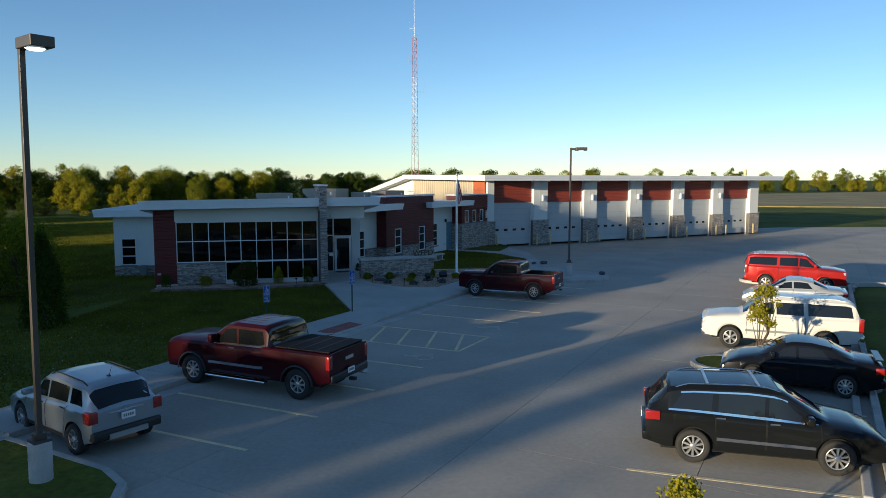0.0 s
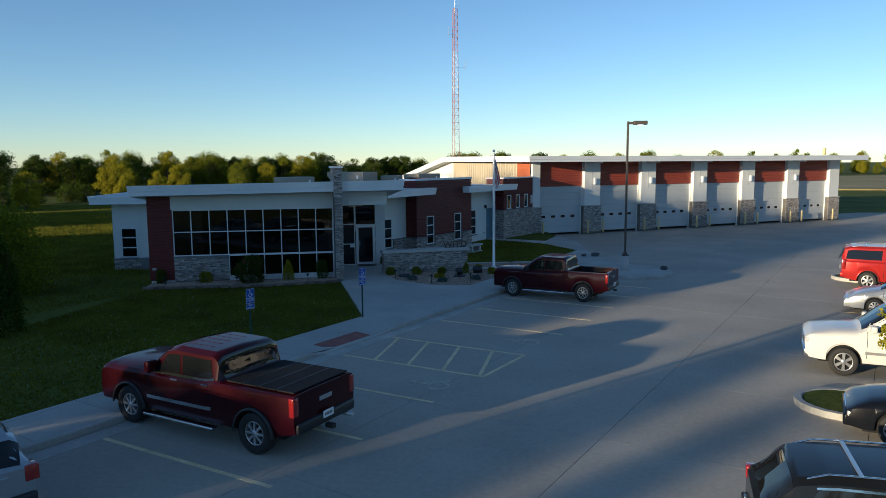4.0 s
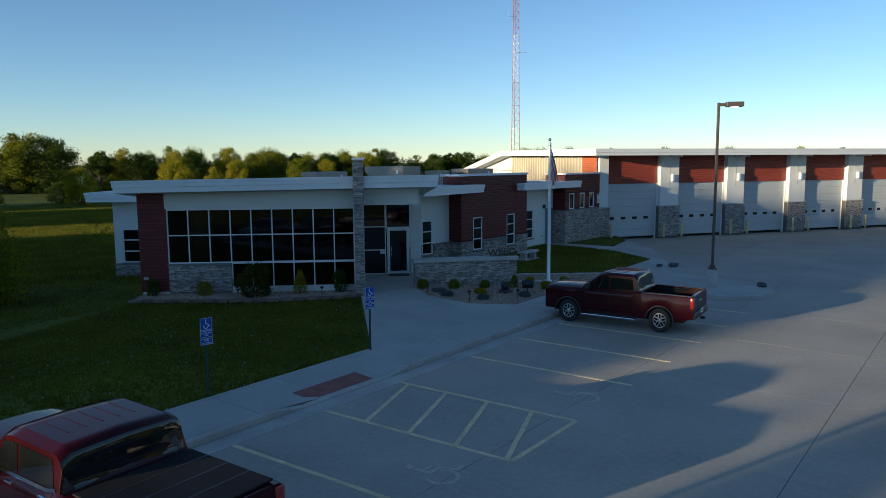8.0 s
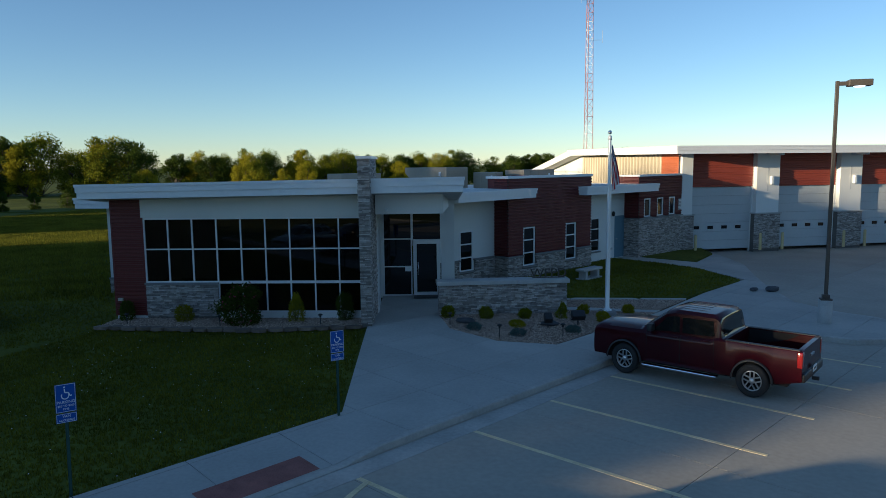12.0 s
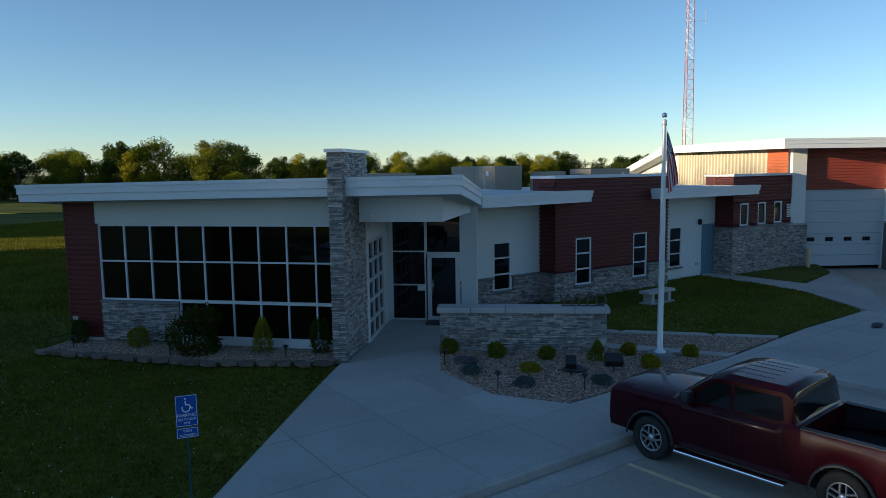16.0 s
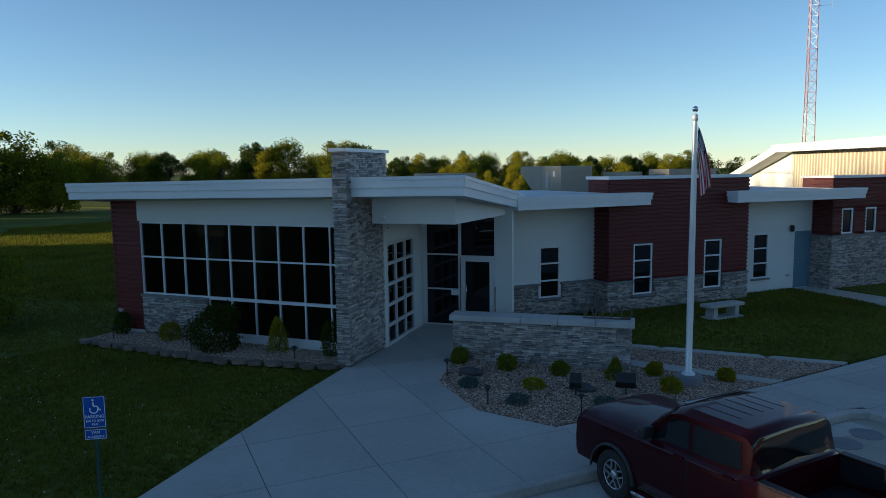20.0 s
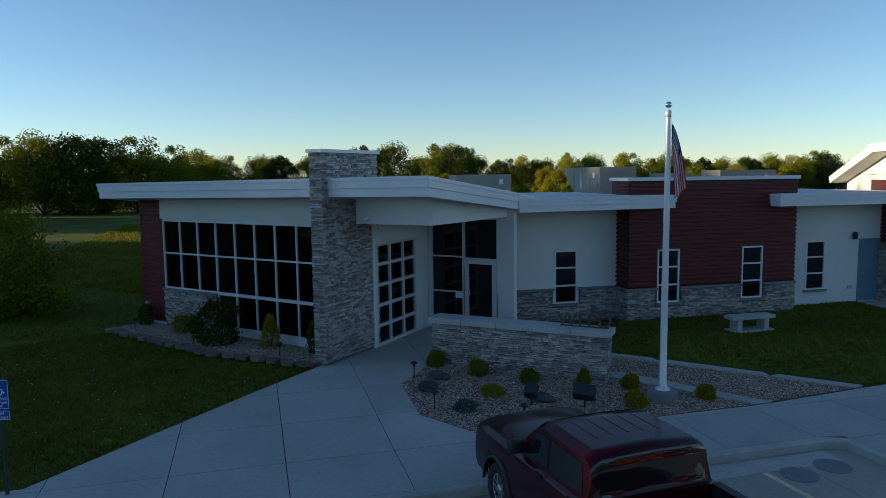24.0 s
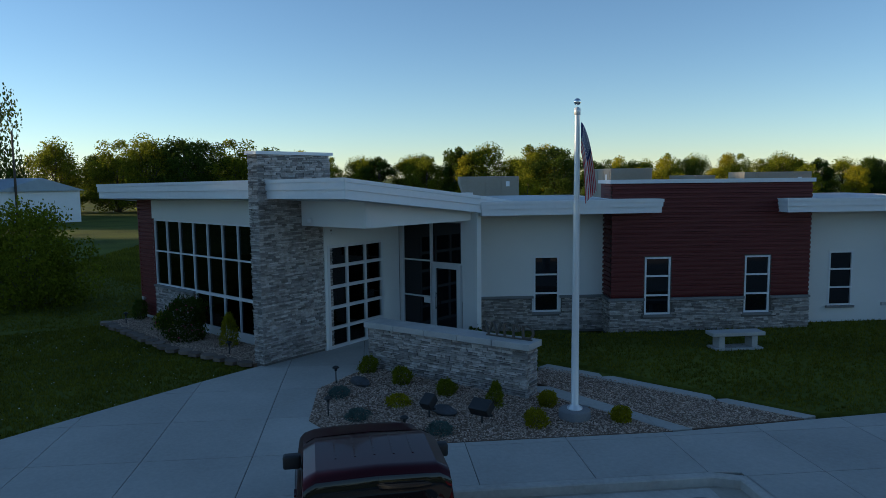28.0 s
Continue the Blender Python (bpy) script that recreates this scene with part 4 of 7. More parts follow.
for i in range(6):
    bm.faces.new((f1[i], f2[i], f2[(i + 1) % 6], f1[(i + 1) % 6]))
bmesh.ops.recalc_face_normals(bm, faces=bm.faces[:])
part("gable_wall", bm, M_STUCCO, garage, m=FS)
window(garage, FS, 7.2, 7.75, 5.0, 5.45, [], [], sill=False)
part("end_wall", bx(34.45, 34.75, 0.1, 25, 0.2, 6.0), M_CREAM, garage, m=FG)
part("back_wall", bx(-0.9, 34.75, 25, 25.3, 0.2, 5.2), M_CREAM, garage, m=FG)


def roof_g(x, y):
    p = FG.inverted() @ Vector((x, y, 0))
    return 6.2 + 0.008 * p.y if p.y < 14.5 else 6.32 - 0.16 * (p.y - 14.5)


for ring in ([(-2.1, -1.9), (36.4, -1.9), (36.4, 14.5), (-2.1, 14.5)], [(-1.9, 14.5), (36.2, 14.5), (36.2, 26.0), (-1.9, 26.0)]):
    roof_slab(garage, [tuple((FG @ Vector((a, b, 0))).xy) for a, b in ring], roof_g, 0.42)
for k in range(6):
    for s in (k * MOD - 0.12, k * MOD + DW + 0.12):
        bm = bmesh.new()
        lathe(bm, [(0.085, 0), (0.085, 1.02), (0.06, 1.07), (0.0, 1.09)], 12)
        solo("bollard", bm, M_YELLOW, "cream-yellow steel bollard beside a garage door", "bollard", m=FG @ pose(s, -0.75, 0.42), group="garage bollards", smooth=True)
bm = bmesh.new()
lathe(bm, [(0.0, 0), (0.16, 0.0), (0.16, 0.28), (0.12, 0.5), (0.2, 0.62), (0.0, 0.75)], 12)
solo("roof_siren", bm, M_YELLOW, "yellow outdoor siren on the garage roof", "siren", m=FG @ pose(33.3, 0.5, 7.02), smooth=True)

# ---------------------------------------------------------------- sign wall, flag, signs, lamps, roof units
def text_mesh(body, size, depth, material, name="lettering"):
    cu = bpy.data.curves.new(name, "FONT")
    cu.body, cu.size, cu.extrude, cu.align_x = body, size, depth, "CENTER"
    tmp = bpy.data.objects.new(name, cu)
    me = bpy.data.meshes.new_from_object(tmp)
    bpy.data.objects.remove(tmp)
    me.materials.clear()
    me.materials.append(material)
    return me


FW = wall_frame(-3.2, 29.36, 20.2, -0.21) @ Matrix.Diagonal((1.035, 1, 1, 1))
sign_wall = thing("sign_wall", "low stacked stone wall with a cast cap and dark metal letters", "wall", m=FW)
core = part("wall_core", bx(0.04, 4.14, 0.04, 0.42, 0.2, 1.54), M_MORTAR, sign_wall)
stones(core, FW, 0.0, 4.18, 0.36, 1.54, y=0.04, single=190, seed=61)
stones(core, FW @ pose(4.14, 0, 0, 0, 0, 90), 0.0, 0.46, 0.36, 1.54, y=0.0, single=40, seed=62)
stones(core, FW @ pose(4.18, 0.42, 0, 0, 0, 180), 0.0, 4.18, 0.36, 1.54, y=0.0, single=0, seed=63)
stones(core, FW @ pose(0.04, 0.46, 0, 0, 0, -90), 0.0, 0.46, 0.36, 1.54, y=0.0, single=0, seed=64)
for k in range(5):
    bm = bmesh.new()
    box(bm, -0.07 + k * 0.866, -0.07 + (k + 1) * 0.866 - 0.008, -0.08, 0.53, 1.54, 1.68, bevel=0.012)
    part("cap_stone", bm, M_CAP, sign_wall)
me = text_mesh("WFPD", 0.44, 0.025, M_POLE)
part("lettering", me, None, sign_wall, "dark bronze metal letters on the wall cap").matrix_basis = pose(3.62, 0.26, 1.70, 90, 0, 0)
part("letter_rail", bx(3.08, 4.16, 0.24, 0.28, 1.68, 1.71), M_POLE, sign_wall)

# flagpole
flagpole = thing("flagpole", "tall satin aluminium flagpole on a round concrete footing", "flagpole", m=pose(2.18, 30.9, 0.33))
bm = bmesh.new()
lathe(bm, [(0.31, -0.2), (0.31, 0.07), (0.28, 0.10), (0.0, 0.10)], 24)
part("footing", bm, M_SILL, flagpole)
bm = bmesh.new()
lathe(bm, [(0.15, 0.10), (0.15, 0.13), (0.09, 0.17), (0.075, 0.2), (0.07, 2.0), (0.045, 5.62), (0.04, 5.75)], 18)
part("pole", bm, M_ALU, flagpole, smooth=False)
bm = bmesh.new()
lathe(bm, [(0.04, 5.72), (0.06, 5.73), (0.06, 5.84), (0.03, 5.87), (0.0, 5.88)], 14)
part("truck", bm, M_ALU, flagpole)
bm = bmesh.new()
bmesh.ops.create_uvsphere(bm, u_segments=18, v_segments=10, radius=0.065, matrix=Matrix.Translation((0, 0, 5.97)))
part("finial_ball", bm, M_CHROME, flagpole, smooth=True)
bm = bmesh.new()
rod(bm, (0.075, 0, 1.3), (0.06, 0, 5.75), 0.006, n=5)
part("halyard", bm, M_WHITE, flagpole)
# limp flag: stripes run along its fly, hanging
M_FR, M_FW, M_FB = mat("flag_red", (0.42, 0.02, 0.03), 0.8, v=0.06, bump=0), mat("flag_white", (0.62, 0.61, 0.60), 0.8, v=0.05, bump=0), mat("flag_blue", (0.015, 0.025, 0.12), 0.8, v=0.06, bump=0)
bm = bmesh.new()
NF, NH = 36, 13
grid = []
for i in range(NF + 1):
    row = []
    for j in range(NH + 1):
        a, h = i / NF, j / NH
        fold = math.sin(h * 9.0 + a * 2.2) * 0.055 * min(1, a * 3) + math.sin(h * 19 + a * 5) * 0.018
        out = 0.07 + 0.40 * a ** 0.7 * (0.30 + 0.70 * h) * (1 - 0.25 * a)
        z = 5.60 - (1 - h) * 0.55 * (1 - 0.55 * a) - a * 1.28
        row.append(bm.verts.new((out, fold, z)))
    grid.append(row)
for i in range(NF):
    for j in range(NH):
        fc = bm.faces.new((grid[i][j], grid[i + 1][j], grid[i + 1][j + 1], grid[i][j + 1]))
        fc.smooth = True
        fc.material_index = 2 if (i < NF * 0.4 and j >= 6) else (0 if j % 2 == 0 else 1)
flag = solo("flag", bm, [M_FR, M_FW, M_FB], "red, white and blue striped flag hanging limp", "flag", m=pose(2.18, 30.9, 0.33, 0, 0, 38))
bm = bmesh.new()
for i in range(2, 14, 2):
    for j in range(7, 13):
        c = flag.data.vertices[i * (NH + 1) + j].co
        for sy in (-0.004, 0.004):
            bmesh.ops.create_circle(bm, cap_ends=True, segments=5, radius=0.016, matrix=Matrix.Translation((c.x, c.y + sy, c.z)) @ Matrix.Rotation(math.pi / 2, 4, "X"))
part("star", bm, M_FW, flag)["kind"] = "stuff"

# parking signs
def access_sign(x, y, lean, turn):
    z = high_z(x, y) - 0.05
    s = thing("parking_sign", "blue and white access parking sign on a green steel post", "sign", m=pose(x, y, z, 0, lean, turn) @ Matrix.Diagonal((0.93, 0.93, 0.97, 1)), group="parking signs")
    bm = bmesh.new()
    box(bm, -0.025, 0.025, -0.012, 0.0, -0.3, 1.86)
    box(bm, -0.025, -0.018, -0.012, 0.022, -0.3, 1.86)
    box(bm, 0.018, 0.025, -0.012, 0.022, -0.3, 1.86)
    part("post", bm, mat("green_post_paint", (0.03, 0.075, 0.06), 0.6, 0.2) if "green_post_paint" not in bpy.data.materials else bpy.data.materials["green_post_paint"], s)
    up = part("plate", bx(-0.155, 0.155, -0.018, -0.014, 1.42, 1.88), M_BLUESIGN, s)
    low = part("plate", bx(-0.155, 0.155, -0.018, -0.014, 1.25, 1.40), M_BLUESIGN, s)
    for pl, z0, z1 in ((up, 1.42, 1.88), (low, 1.25, 1.40)):
        bm = bmesh.new()
        for a, b, c, d in ((-0.148, 0.148, z0 + 0.006, z0 + 0.012), (-0.148, 0.148, z1 - 0.012, z1 - 0.006), (-0.148, -0.142, z0 + 0.006, z1 - 0.006), (0.142, 0.148, z0 + 0.006, z1 - 0.006)):
            box(bm, a, b, -0.0195, -0.018, c, d)
        part("border", bm, M_WHITE, pl)
    bm = bmesh.new()

    def stroke(pts, w):
        for (x0, z0), (x1, z1) in zip(pts, pts[1:]):
            d = Vector((x1 - x0, z1 - z0)).normalized()
            n = Vector((-d.y, d.x)) * w / 2
            q = [(x0 + n.x, z0 + n.y), (x1 + n.x, z1 + n.y), (x1 - n.x, z1 - n.y), (x0 - n.x, z0 - n.y)]
            bm.faces.new([bm.verts.new((a, -0.0195, b)) for a, b in q])
    stroke([(-0.005 + 0.055 * math.cos(radians(a)), 1.69 + 0.055 * math.sin(radians(a))) for a in range(150, 400, 25)], 0.016)
    stroke([(-0.012, 1.80), (-0.008, 1.74), (0.045, 1.735), (0.07, 1.68), (0.095, 1.685)], 0.018)
    stroke([(-0.013, 1.84), (-0.013, 1.815)], 0.028)
    bmesh.ops.recalc_face_normals(bm, faces=bm.faces[:])
    part("access_symbol", bm, M_WHITE, up)
    for word, size, zz, pl in (("PARKING", 0.065, 1.565, up), ("$50 TO $300", 0.045, 1.51, up), ("FINE", 0.045, 1.458, up), ("VAN", 0.06, 1.335, low), ("ACCESSIBLE", 0.045, 1.275, low)):
        part("lettering", text_mesh(word, size, 0.0008, M_WHITE), None, pl).matrix_basis = pose(0, -0.0195, zz, 90, 0, 0)
    return s


access_sign(-5.37, 15.75, 0.8, 52)
access_sign(-2.7, 20.0, 0.0, 46)

# lamp posts
def lamp_post(x, y, z, turn, tall, label, lean=0.0):
    s = thing("lamp_post", label, "street lamp", m=Matrix.Translation((x, y, z)) @ Matrix.Rotation(radians(lean), 4, "Y") @ Matrix.Rotation(radians(turn), 4, "Z"))
    bm = bmesh.new()
    lathe(bm, [(0.205, -0.3), (0.205, 0.74), (0.19, 0.78), (0.0, 0.78)], 22)
    for k in range(4):
        lathe(bm, [(0.206, 0.08 + 0.18 * k), (0.211, 0.1 + 0.18 * k), (0.206, 0.12 + 0.18 * k)], 22)
    part("footing", bm, M_CAP, s, "round cast concrete footing")
    bm = bmesh.new()
    box(bm, -0.16, 0.16, -0.16, 0.16, 0.78, 0.83)
    box(bm, -0.1, 0.1, -0.1, 0.1, 0.83, 0.95, bevel=0.01)
    part("base_cover", bm, M_POLE, s)
    bm = bmesh.new()
    box(bm, -0.05, 0.05, -0.05, 0.05, 0.8, tall, bevel=0.008)
    part("pole", bm, M_POLE, s)
    bm = bmesh.new()
    box(bm, 0.05, 0.42, -0.05, 0.05, tall - 0.14, tall - 0.02)
    part("arm", bm, M_POLE, s)
    bm = bmesh.new()
    box(bm, 0.28, 0.92, -0.2, 0.2, tall - 0.17, tall + 0.02, bevel=0.015)
    hd = part("lamp_head", bm, M_POLE, s)
    bm = bmesh.new()
    lathe(bm, [(0.0, tall - 0.215), (0.12, tall - 0.2), (0.165, tall - 0.17)], 20)
    part("lens", bm, M_LIT, hd, "pale lit lens", smooth=True).matrix_basis = Matrix.Translation((0.6, 0, 0))
    return s


lamp_post(-6.73, 3.12, 0.2, -40, 8.1, "tall dark bronze lot lamp on a concrete footing, lit", 0.6)
lamp_post(8.84, 31.35, 0.2, 0, 7.5, "tall dark bronze lot lamp on the kerbed island")

# radio mast
mast = thing("radio_mast", "slender red and white lattice radio mast behind the garage", "mast", m=pose(-0.96, 66.4, 0.2) @ Matrix.Diagonal((0.8, 0.8, 0.82, 1)))
M_MASTR = mat("faded_red_mast_paint", (0.36, 0.14, 0.11), 0.6, v=0.1)
foot = [Vector((math.cos(a), math.sin(a), 0)) for a in (0.4, 0.4 + 2.094, 0.4 + 4.189)]


def mast_r(z):
    return 0.62 - 0.30 * z / 25.0


bms = [bmesh.new(), bmesh.new()]
for k, f0 in enumerate(foot):
    bm = bmesh.new()
    for z in range(0, 25, 5):
        rod(bm, f0 * mast_r(z) + Vector((0, 0, z)), f0 * mast_r(z + 5) + Vector((0, 0, z + 5)), 0.035, n=5)
    part("leg", bm, M_MASTR, mast)
n = 30
for i in range(n):
    z0, z1 = 25.0 * i / n, 25.0 * (i + 1) / n
    for k in range(3):
        a, b = foot[k], foot[(k + 1) % 3]
        t = bms[(i // 6) % 2]
        rod(t, a * mast_r(z0) + Vector((0, 0, z0)), b * mast_r(z1) + Vector((0, 0, z1)), 0.018, n=4)
        rod(t, a * mast_r(z1) + Vector((0, 0, z1)), b * mast_r(z1) + Vector((0, 0, z1)), 0.018, n=4)
part("bracing", bms[0], M_MASTR, mast)["kind"] = "stuff"
part("bracing", bms[1], M_WHITE, mast)["kind"] = "stuff"
bm = bmesh.new()
rod(bm, (0, 0, 24.5), (0, 0, 33), 0.03, 0.012, n=6)
part("whip", bm, M_STEEL, mast)
for z, r, a in ((18.2, 1.3, 0.2), (22.0, 0.8, 3.4), (26.2, 0.6, 3.0), (25.4, 0.5, 0.3)):
    tip = Vector((math.cos(a) * r, math.sin(a) * r, z))
    bm = bmesh.new()
    rod(bm, (0, 0, z), tip, 0.02, n=4)
    rod(bm, tip - Vector((0, 0, 0.3)), tip + Vector((0, 0, 0.9)), 0.02, n=4)
    part("antenna", bm, M_STEEL, mast)

# roof units
def roof_unit(m, lx, ly, lz, label, hood=0):
    s = thing("roof_unit", label, "air conditioner", m=m, group="roof units")
    part("curb", bx(0.05, lx - 0.05, 0.05, ly - 0.05, -0.25, 0.02), M_STEEL, s)
    bm = bmesh.new()
    box(bm, 0, lx, 0, ly, 0, lz, bevel=0.015)
    part("cabinet", bm, M_HVAC, s)
    for k in range(3):
        a = lx * (0.05 + 0.31 * k)
        part("access_panel", bx(a, a + lx * 0.27, -0.012, 0.0, 0.08, lz - 0.08), M_HVAC, s)
    bm = bmesh.new()
    for k in range(9):
        box(bm, lx, lx + 0.02, 0.1, ly - 0.1, 0.1 + k * (lz - 0.2) / 9, 0.13 + k * (lz - 0.2) / 9)
    part("louvre", bm, M_HVAC, s)
    part("label_plate", bx(lx * 0.75, lx * 0.82, -0.018, -0.012, lz * 0.6, lz * 0.8), M_WHITE, s)
    if hood:
        bm = bmesh.new()
        q = [(0, lz), (-hood, lz), (-hood, lz * 0.75), (0, 0.05)]
        for y in (0.0, ly):
            bm.faces.new([bm.verts.new((a, y, b)) for a, b in q])
        bm.verts.ensure_lookup_table()
        for i in range(4):
            bm.faces.new((bm.verts[i], bm.verts[(i + 1) % 4], bm.verts[4 + (i + 1) % 4], bm.verts[4 + i]))
        bmesh.ops.recalc_face_normals(bm, faces=bm.faces[:])
        part("intake_hood", bm, M_HVAC, s)
    return s


roof_unit(pose(-8.0, 42.3, 4.1, 0, 0, -28), 2.1, 1.6, 1.08, "large tan rooftop air conditioner with an intake hood", 0.9)
roof_unit(pose(-9.9, 37.5, 3.98, 0, 0, 58), 2.0, 1.2, 0.96, "tan rooftop air conditioner above the office", 0.25)
roof_unit(pose(-5.3, 43.6, 4.05, 0, 0, -8), 1.3, 1.0, 0.85, "small pale condenser on the roof")
roof_unit(pose(*uv(13.9, -13.9), 4.05, 0, 0, 55), 2.0, 1.4, 0.95, "tan rooftop air conditioner behind the maroon parapet", 0.4)
bm = bmesh.new()
rod(bm, (0, 0, 0), (0, 0, 1.0), 0.03, n=8)
solo("vent_pipe", bm, M_STEEL, "thin steel roof vent pipe", "pipe", m=pose(-6.1, 40.0, 3.9))

# bench
x, y = uv(9.75, -7.35)
bench = thing("bench", "pale cast concrete bench on the small lawn", "bench", m=pose(x, y, high_z(x, y) + 0.02, 0, 0, 60.5))
bm = bmesh.new()
box(bm, -0.72, 0.72, -0.22, 0.22, 0.36, 0.46, bevel=0.015)
part("seat", bm, M_CAP, bench)
for sx in (-0.45, 0.45):
    bm = bmesh.new()
    box(bm, sx - 0.08, sx + 0.08, -0.18, 0.18, 0.05, 0.36, bevel=0.01)
    part("leg", bm, M_CAP, bench)
part("base", bx(-0.66, 0.66, -0.24, 0.24, -0.03, 0.05), M_CAP, bench)

# islands with kerbs on the road side
def island(pts, label):
    ring = pts + [pts[0]]
    solo("island_kerb", strip(bmesh.new(), [uv(*p) for p in ring], 0.17, lambda x, y: lot_z(x, y) - 0.1, lambda x, y: lot_z(x, y) + 0.15), M_KERB, "pale rounded concrete kerb of a parking island", "kerb", kind="structure")
    c = Vector((sum(p[0] for p in pts) / len(pts), sum(p[1] for p in pts) / len(pts)))
    inner = [tuple(c + (Vector(p) - c) * 0.97) for p in pts]
    solo("island_lawn", prism(bmesh.new(), [uv(*p) for p in inner], lambda x, y: lot_z(x, y) + 0.14, 0.2), M_GRASS, label, "lawn", kind="structure")


def nose(u0, half, v0, v1):
    tip = [(u0 + half * math.cos(radians(a)), v0 + half - half * math.sin(radians(a))) for a in range(0, 181, 18)]
    return [(u0 + half, v1)] + tip + [(u0 - half, v1)]


island(nose(-9.1, 0.85, 12.4, 17.2)[::-1], "grassed parking island with a sapling")
island(nose(11.3, 0.9, 11.8, 17.2)[::-1], "grassed parking island beside the red SUV")
island(nose(-22.9, 0.95, 11.9, 17.2)[::-1], "grassed parking island with a sapling")
LI = [(-23.4, 0.1), (-23.45, 3.6), (-23.75, 4.5), (-24.4, 5.1), (-25.2, 5.3), (-32.6, 5.3), (-32.6, 0.1)]
island(LI[::-1], "grassed corner island with the lamp post")
solo("kerb", strip(bmesh.new(), [uv(*p) for p in ((-33, 17.2), (11.0, 17.2), (12.4, 17.6), (13.0, 18.6), (13.2, 24))], 0.17, lambda x, y: lot_z(x, y) - 0.1, lambda x, y: lot_z(x, y) + 0.15), M_KERB, "pale concrete kerb along the road-side lawn", "kerb", kind="structure")
for u in (-19.5, -16.9, -11.9, -5.9, -3.4, -0.9, 1.6, 4.1):
    bm = bmesh.new()
    box(bm, -0.9, 0.9, -0.09, 0.09, 0, 0.12, bevel=0.03)
    solo("wheel_stop", bm, M_KERB, "concrete wheel stop at the end of a stall", "wheel stop", m=pose(*uv(u, 16.7), lot_z(*uv(u, 16.7)) + 0.002, 0, 0, 60.5), group="wheel stops")

# distant shed and pole
shed = thing("shed", "far low shed with a pale blue-grey metal roof", "shed", m=pose(-85, 28.4, 0.3, 0, 0, 12))
part("wall", bx(-8, 8, -4, 4, 0, 3.6), M_TRIM, shed)
bm = bmesh.new()
q = [(-8.4, -4.5, 3.55), (8.4, -4.5, 3.55), (8.4, 0, 5.0), (-8.4, 0, 5.0), (8.4, 4.5, 3.55), (-8.4, 4.5, 3.55)]
v6 = [bm.verts.new(c) for c in q]
bm.faces.new((v6[0], v6[1], v6[2], v6[3]))
bm.faces.new((v6[3], v6[2], v6[4], v6[5]))
bm.faces.new((v6[0], v6[3], v6[5]))
bm.faces.new((v6[1], v6[4], v6[2]))
part("roof", bm, mat("blue_grey_roof", (0.30, 0.36, 0.42), 0.5, v=0.06), shed)
bm = bmesh.new()
rod(bm, (0, 0, 0), (0, 0, 10), 0.14, 0.1, n=8)
box(bm, -1.0, 1.0, -0.06, 0.06, 9.2, 9.35)
solo("utility_pole", bm, M_BARK, "wooden utility pole beside the far shed", "pole", m=pose(-76, 27.6, 0.3))

# ---------------------------------------------------------------- vehicles
def paint(name, col, metal=0.35, rough=0.28):
    m = mat(name, col, rough, metal, v=0.025, s1=1.2, s2=200, bump=0.0, coat=0.6)
    b = m.node_tree.nodes["Principled BSDF"]
    b.inputs["Specular IOR Level"].default_value, b.inputs["Coat IOR"].default_value = 0.08, 1.38
    return m


P_MAROON = paint("maroon_car_paint", (0.030, 0.0014, 0.0045), 0.0, 0.35)
P_SILVER = paint("silver_car_paint", (0.40, 0.42, 0.44), 0.6)
P_BLACK = paint("black_car_paint", (0.008, 0.009, 0.010), 0.0)
P_NAVY = paint("black_blue_car_paint", (0.007, 0.008, 0.011), 0.0)
P_WHITE = paint("white_car_paint", (0.60, 0.58, 0.54), 0.0)
P_RED = paint("bright_red_car_paint", (0.33, 0.018, 0.014), 0.2)
P_GREY = paint("light_grey_car_paint", (0.46, 0.47, 0.47), 0.5)
M_TINT = bpy.data.materials.new("tinted_car_glass")
M_TINT.use_nodes = True
_b = M_TINT.node_tree.nodes["Principled BSDF"]
_b.inputs["Base Color"].default_value, _b.inputs["Roughness"].default_value = (0.010, 0.011, 0.012, 1), 0.03
_b.inputs["IOR"].default_value = 1.5
M_TAIL = mat("red_lamp_lens", (0.26, 0.010, 0.008), 0.15, v=0.05, bump=0, coat=1.0)
M_HEAD = mat("clear_lamp_lens", (0.55, 0.56, 0.56), 0.12, 0.3, v=0.1, bump=0, coat=1.0)
M_AMBER = mat("amber_lamp_lens", (0.60, 0.22, 0.02), 0.2, v=0.05, bump=0)
M_ALLOY = mat("silver_alloy", (0.55, 0.55, 0.56), 0.3, 0.8, v=0.05, s2=40, bump=0)
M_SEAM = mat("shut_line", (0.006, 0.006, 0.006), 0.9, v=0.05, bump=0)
M_BEDLINER = mat("black_bed_liner", (0.015, 0.015, 0.016), 0.8, v=0.2, s2=90, bump=0.3)
M_BEDLINER.node_tree.nodes["Principled BSDF"].inputs["Specular IOR Level"].default_value = 0.2


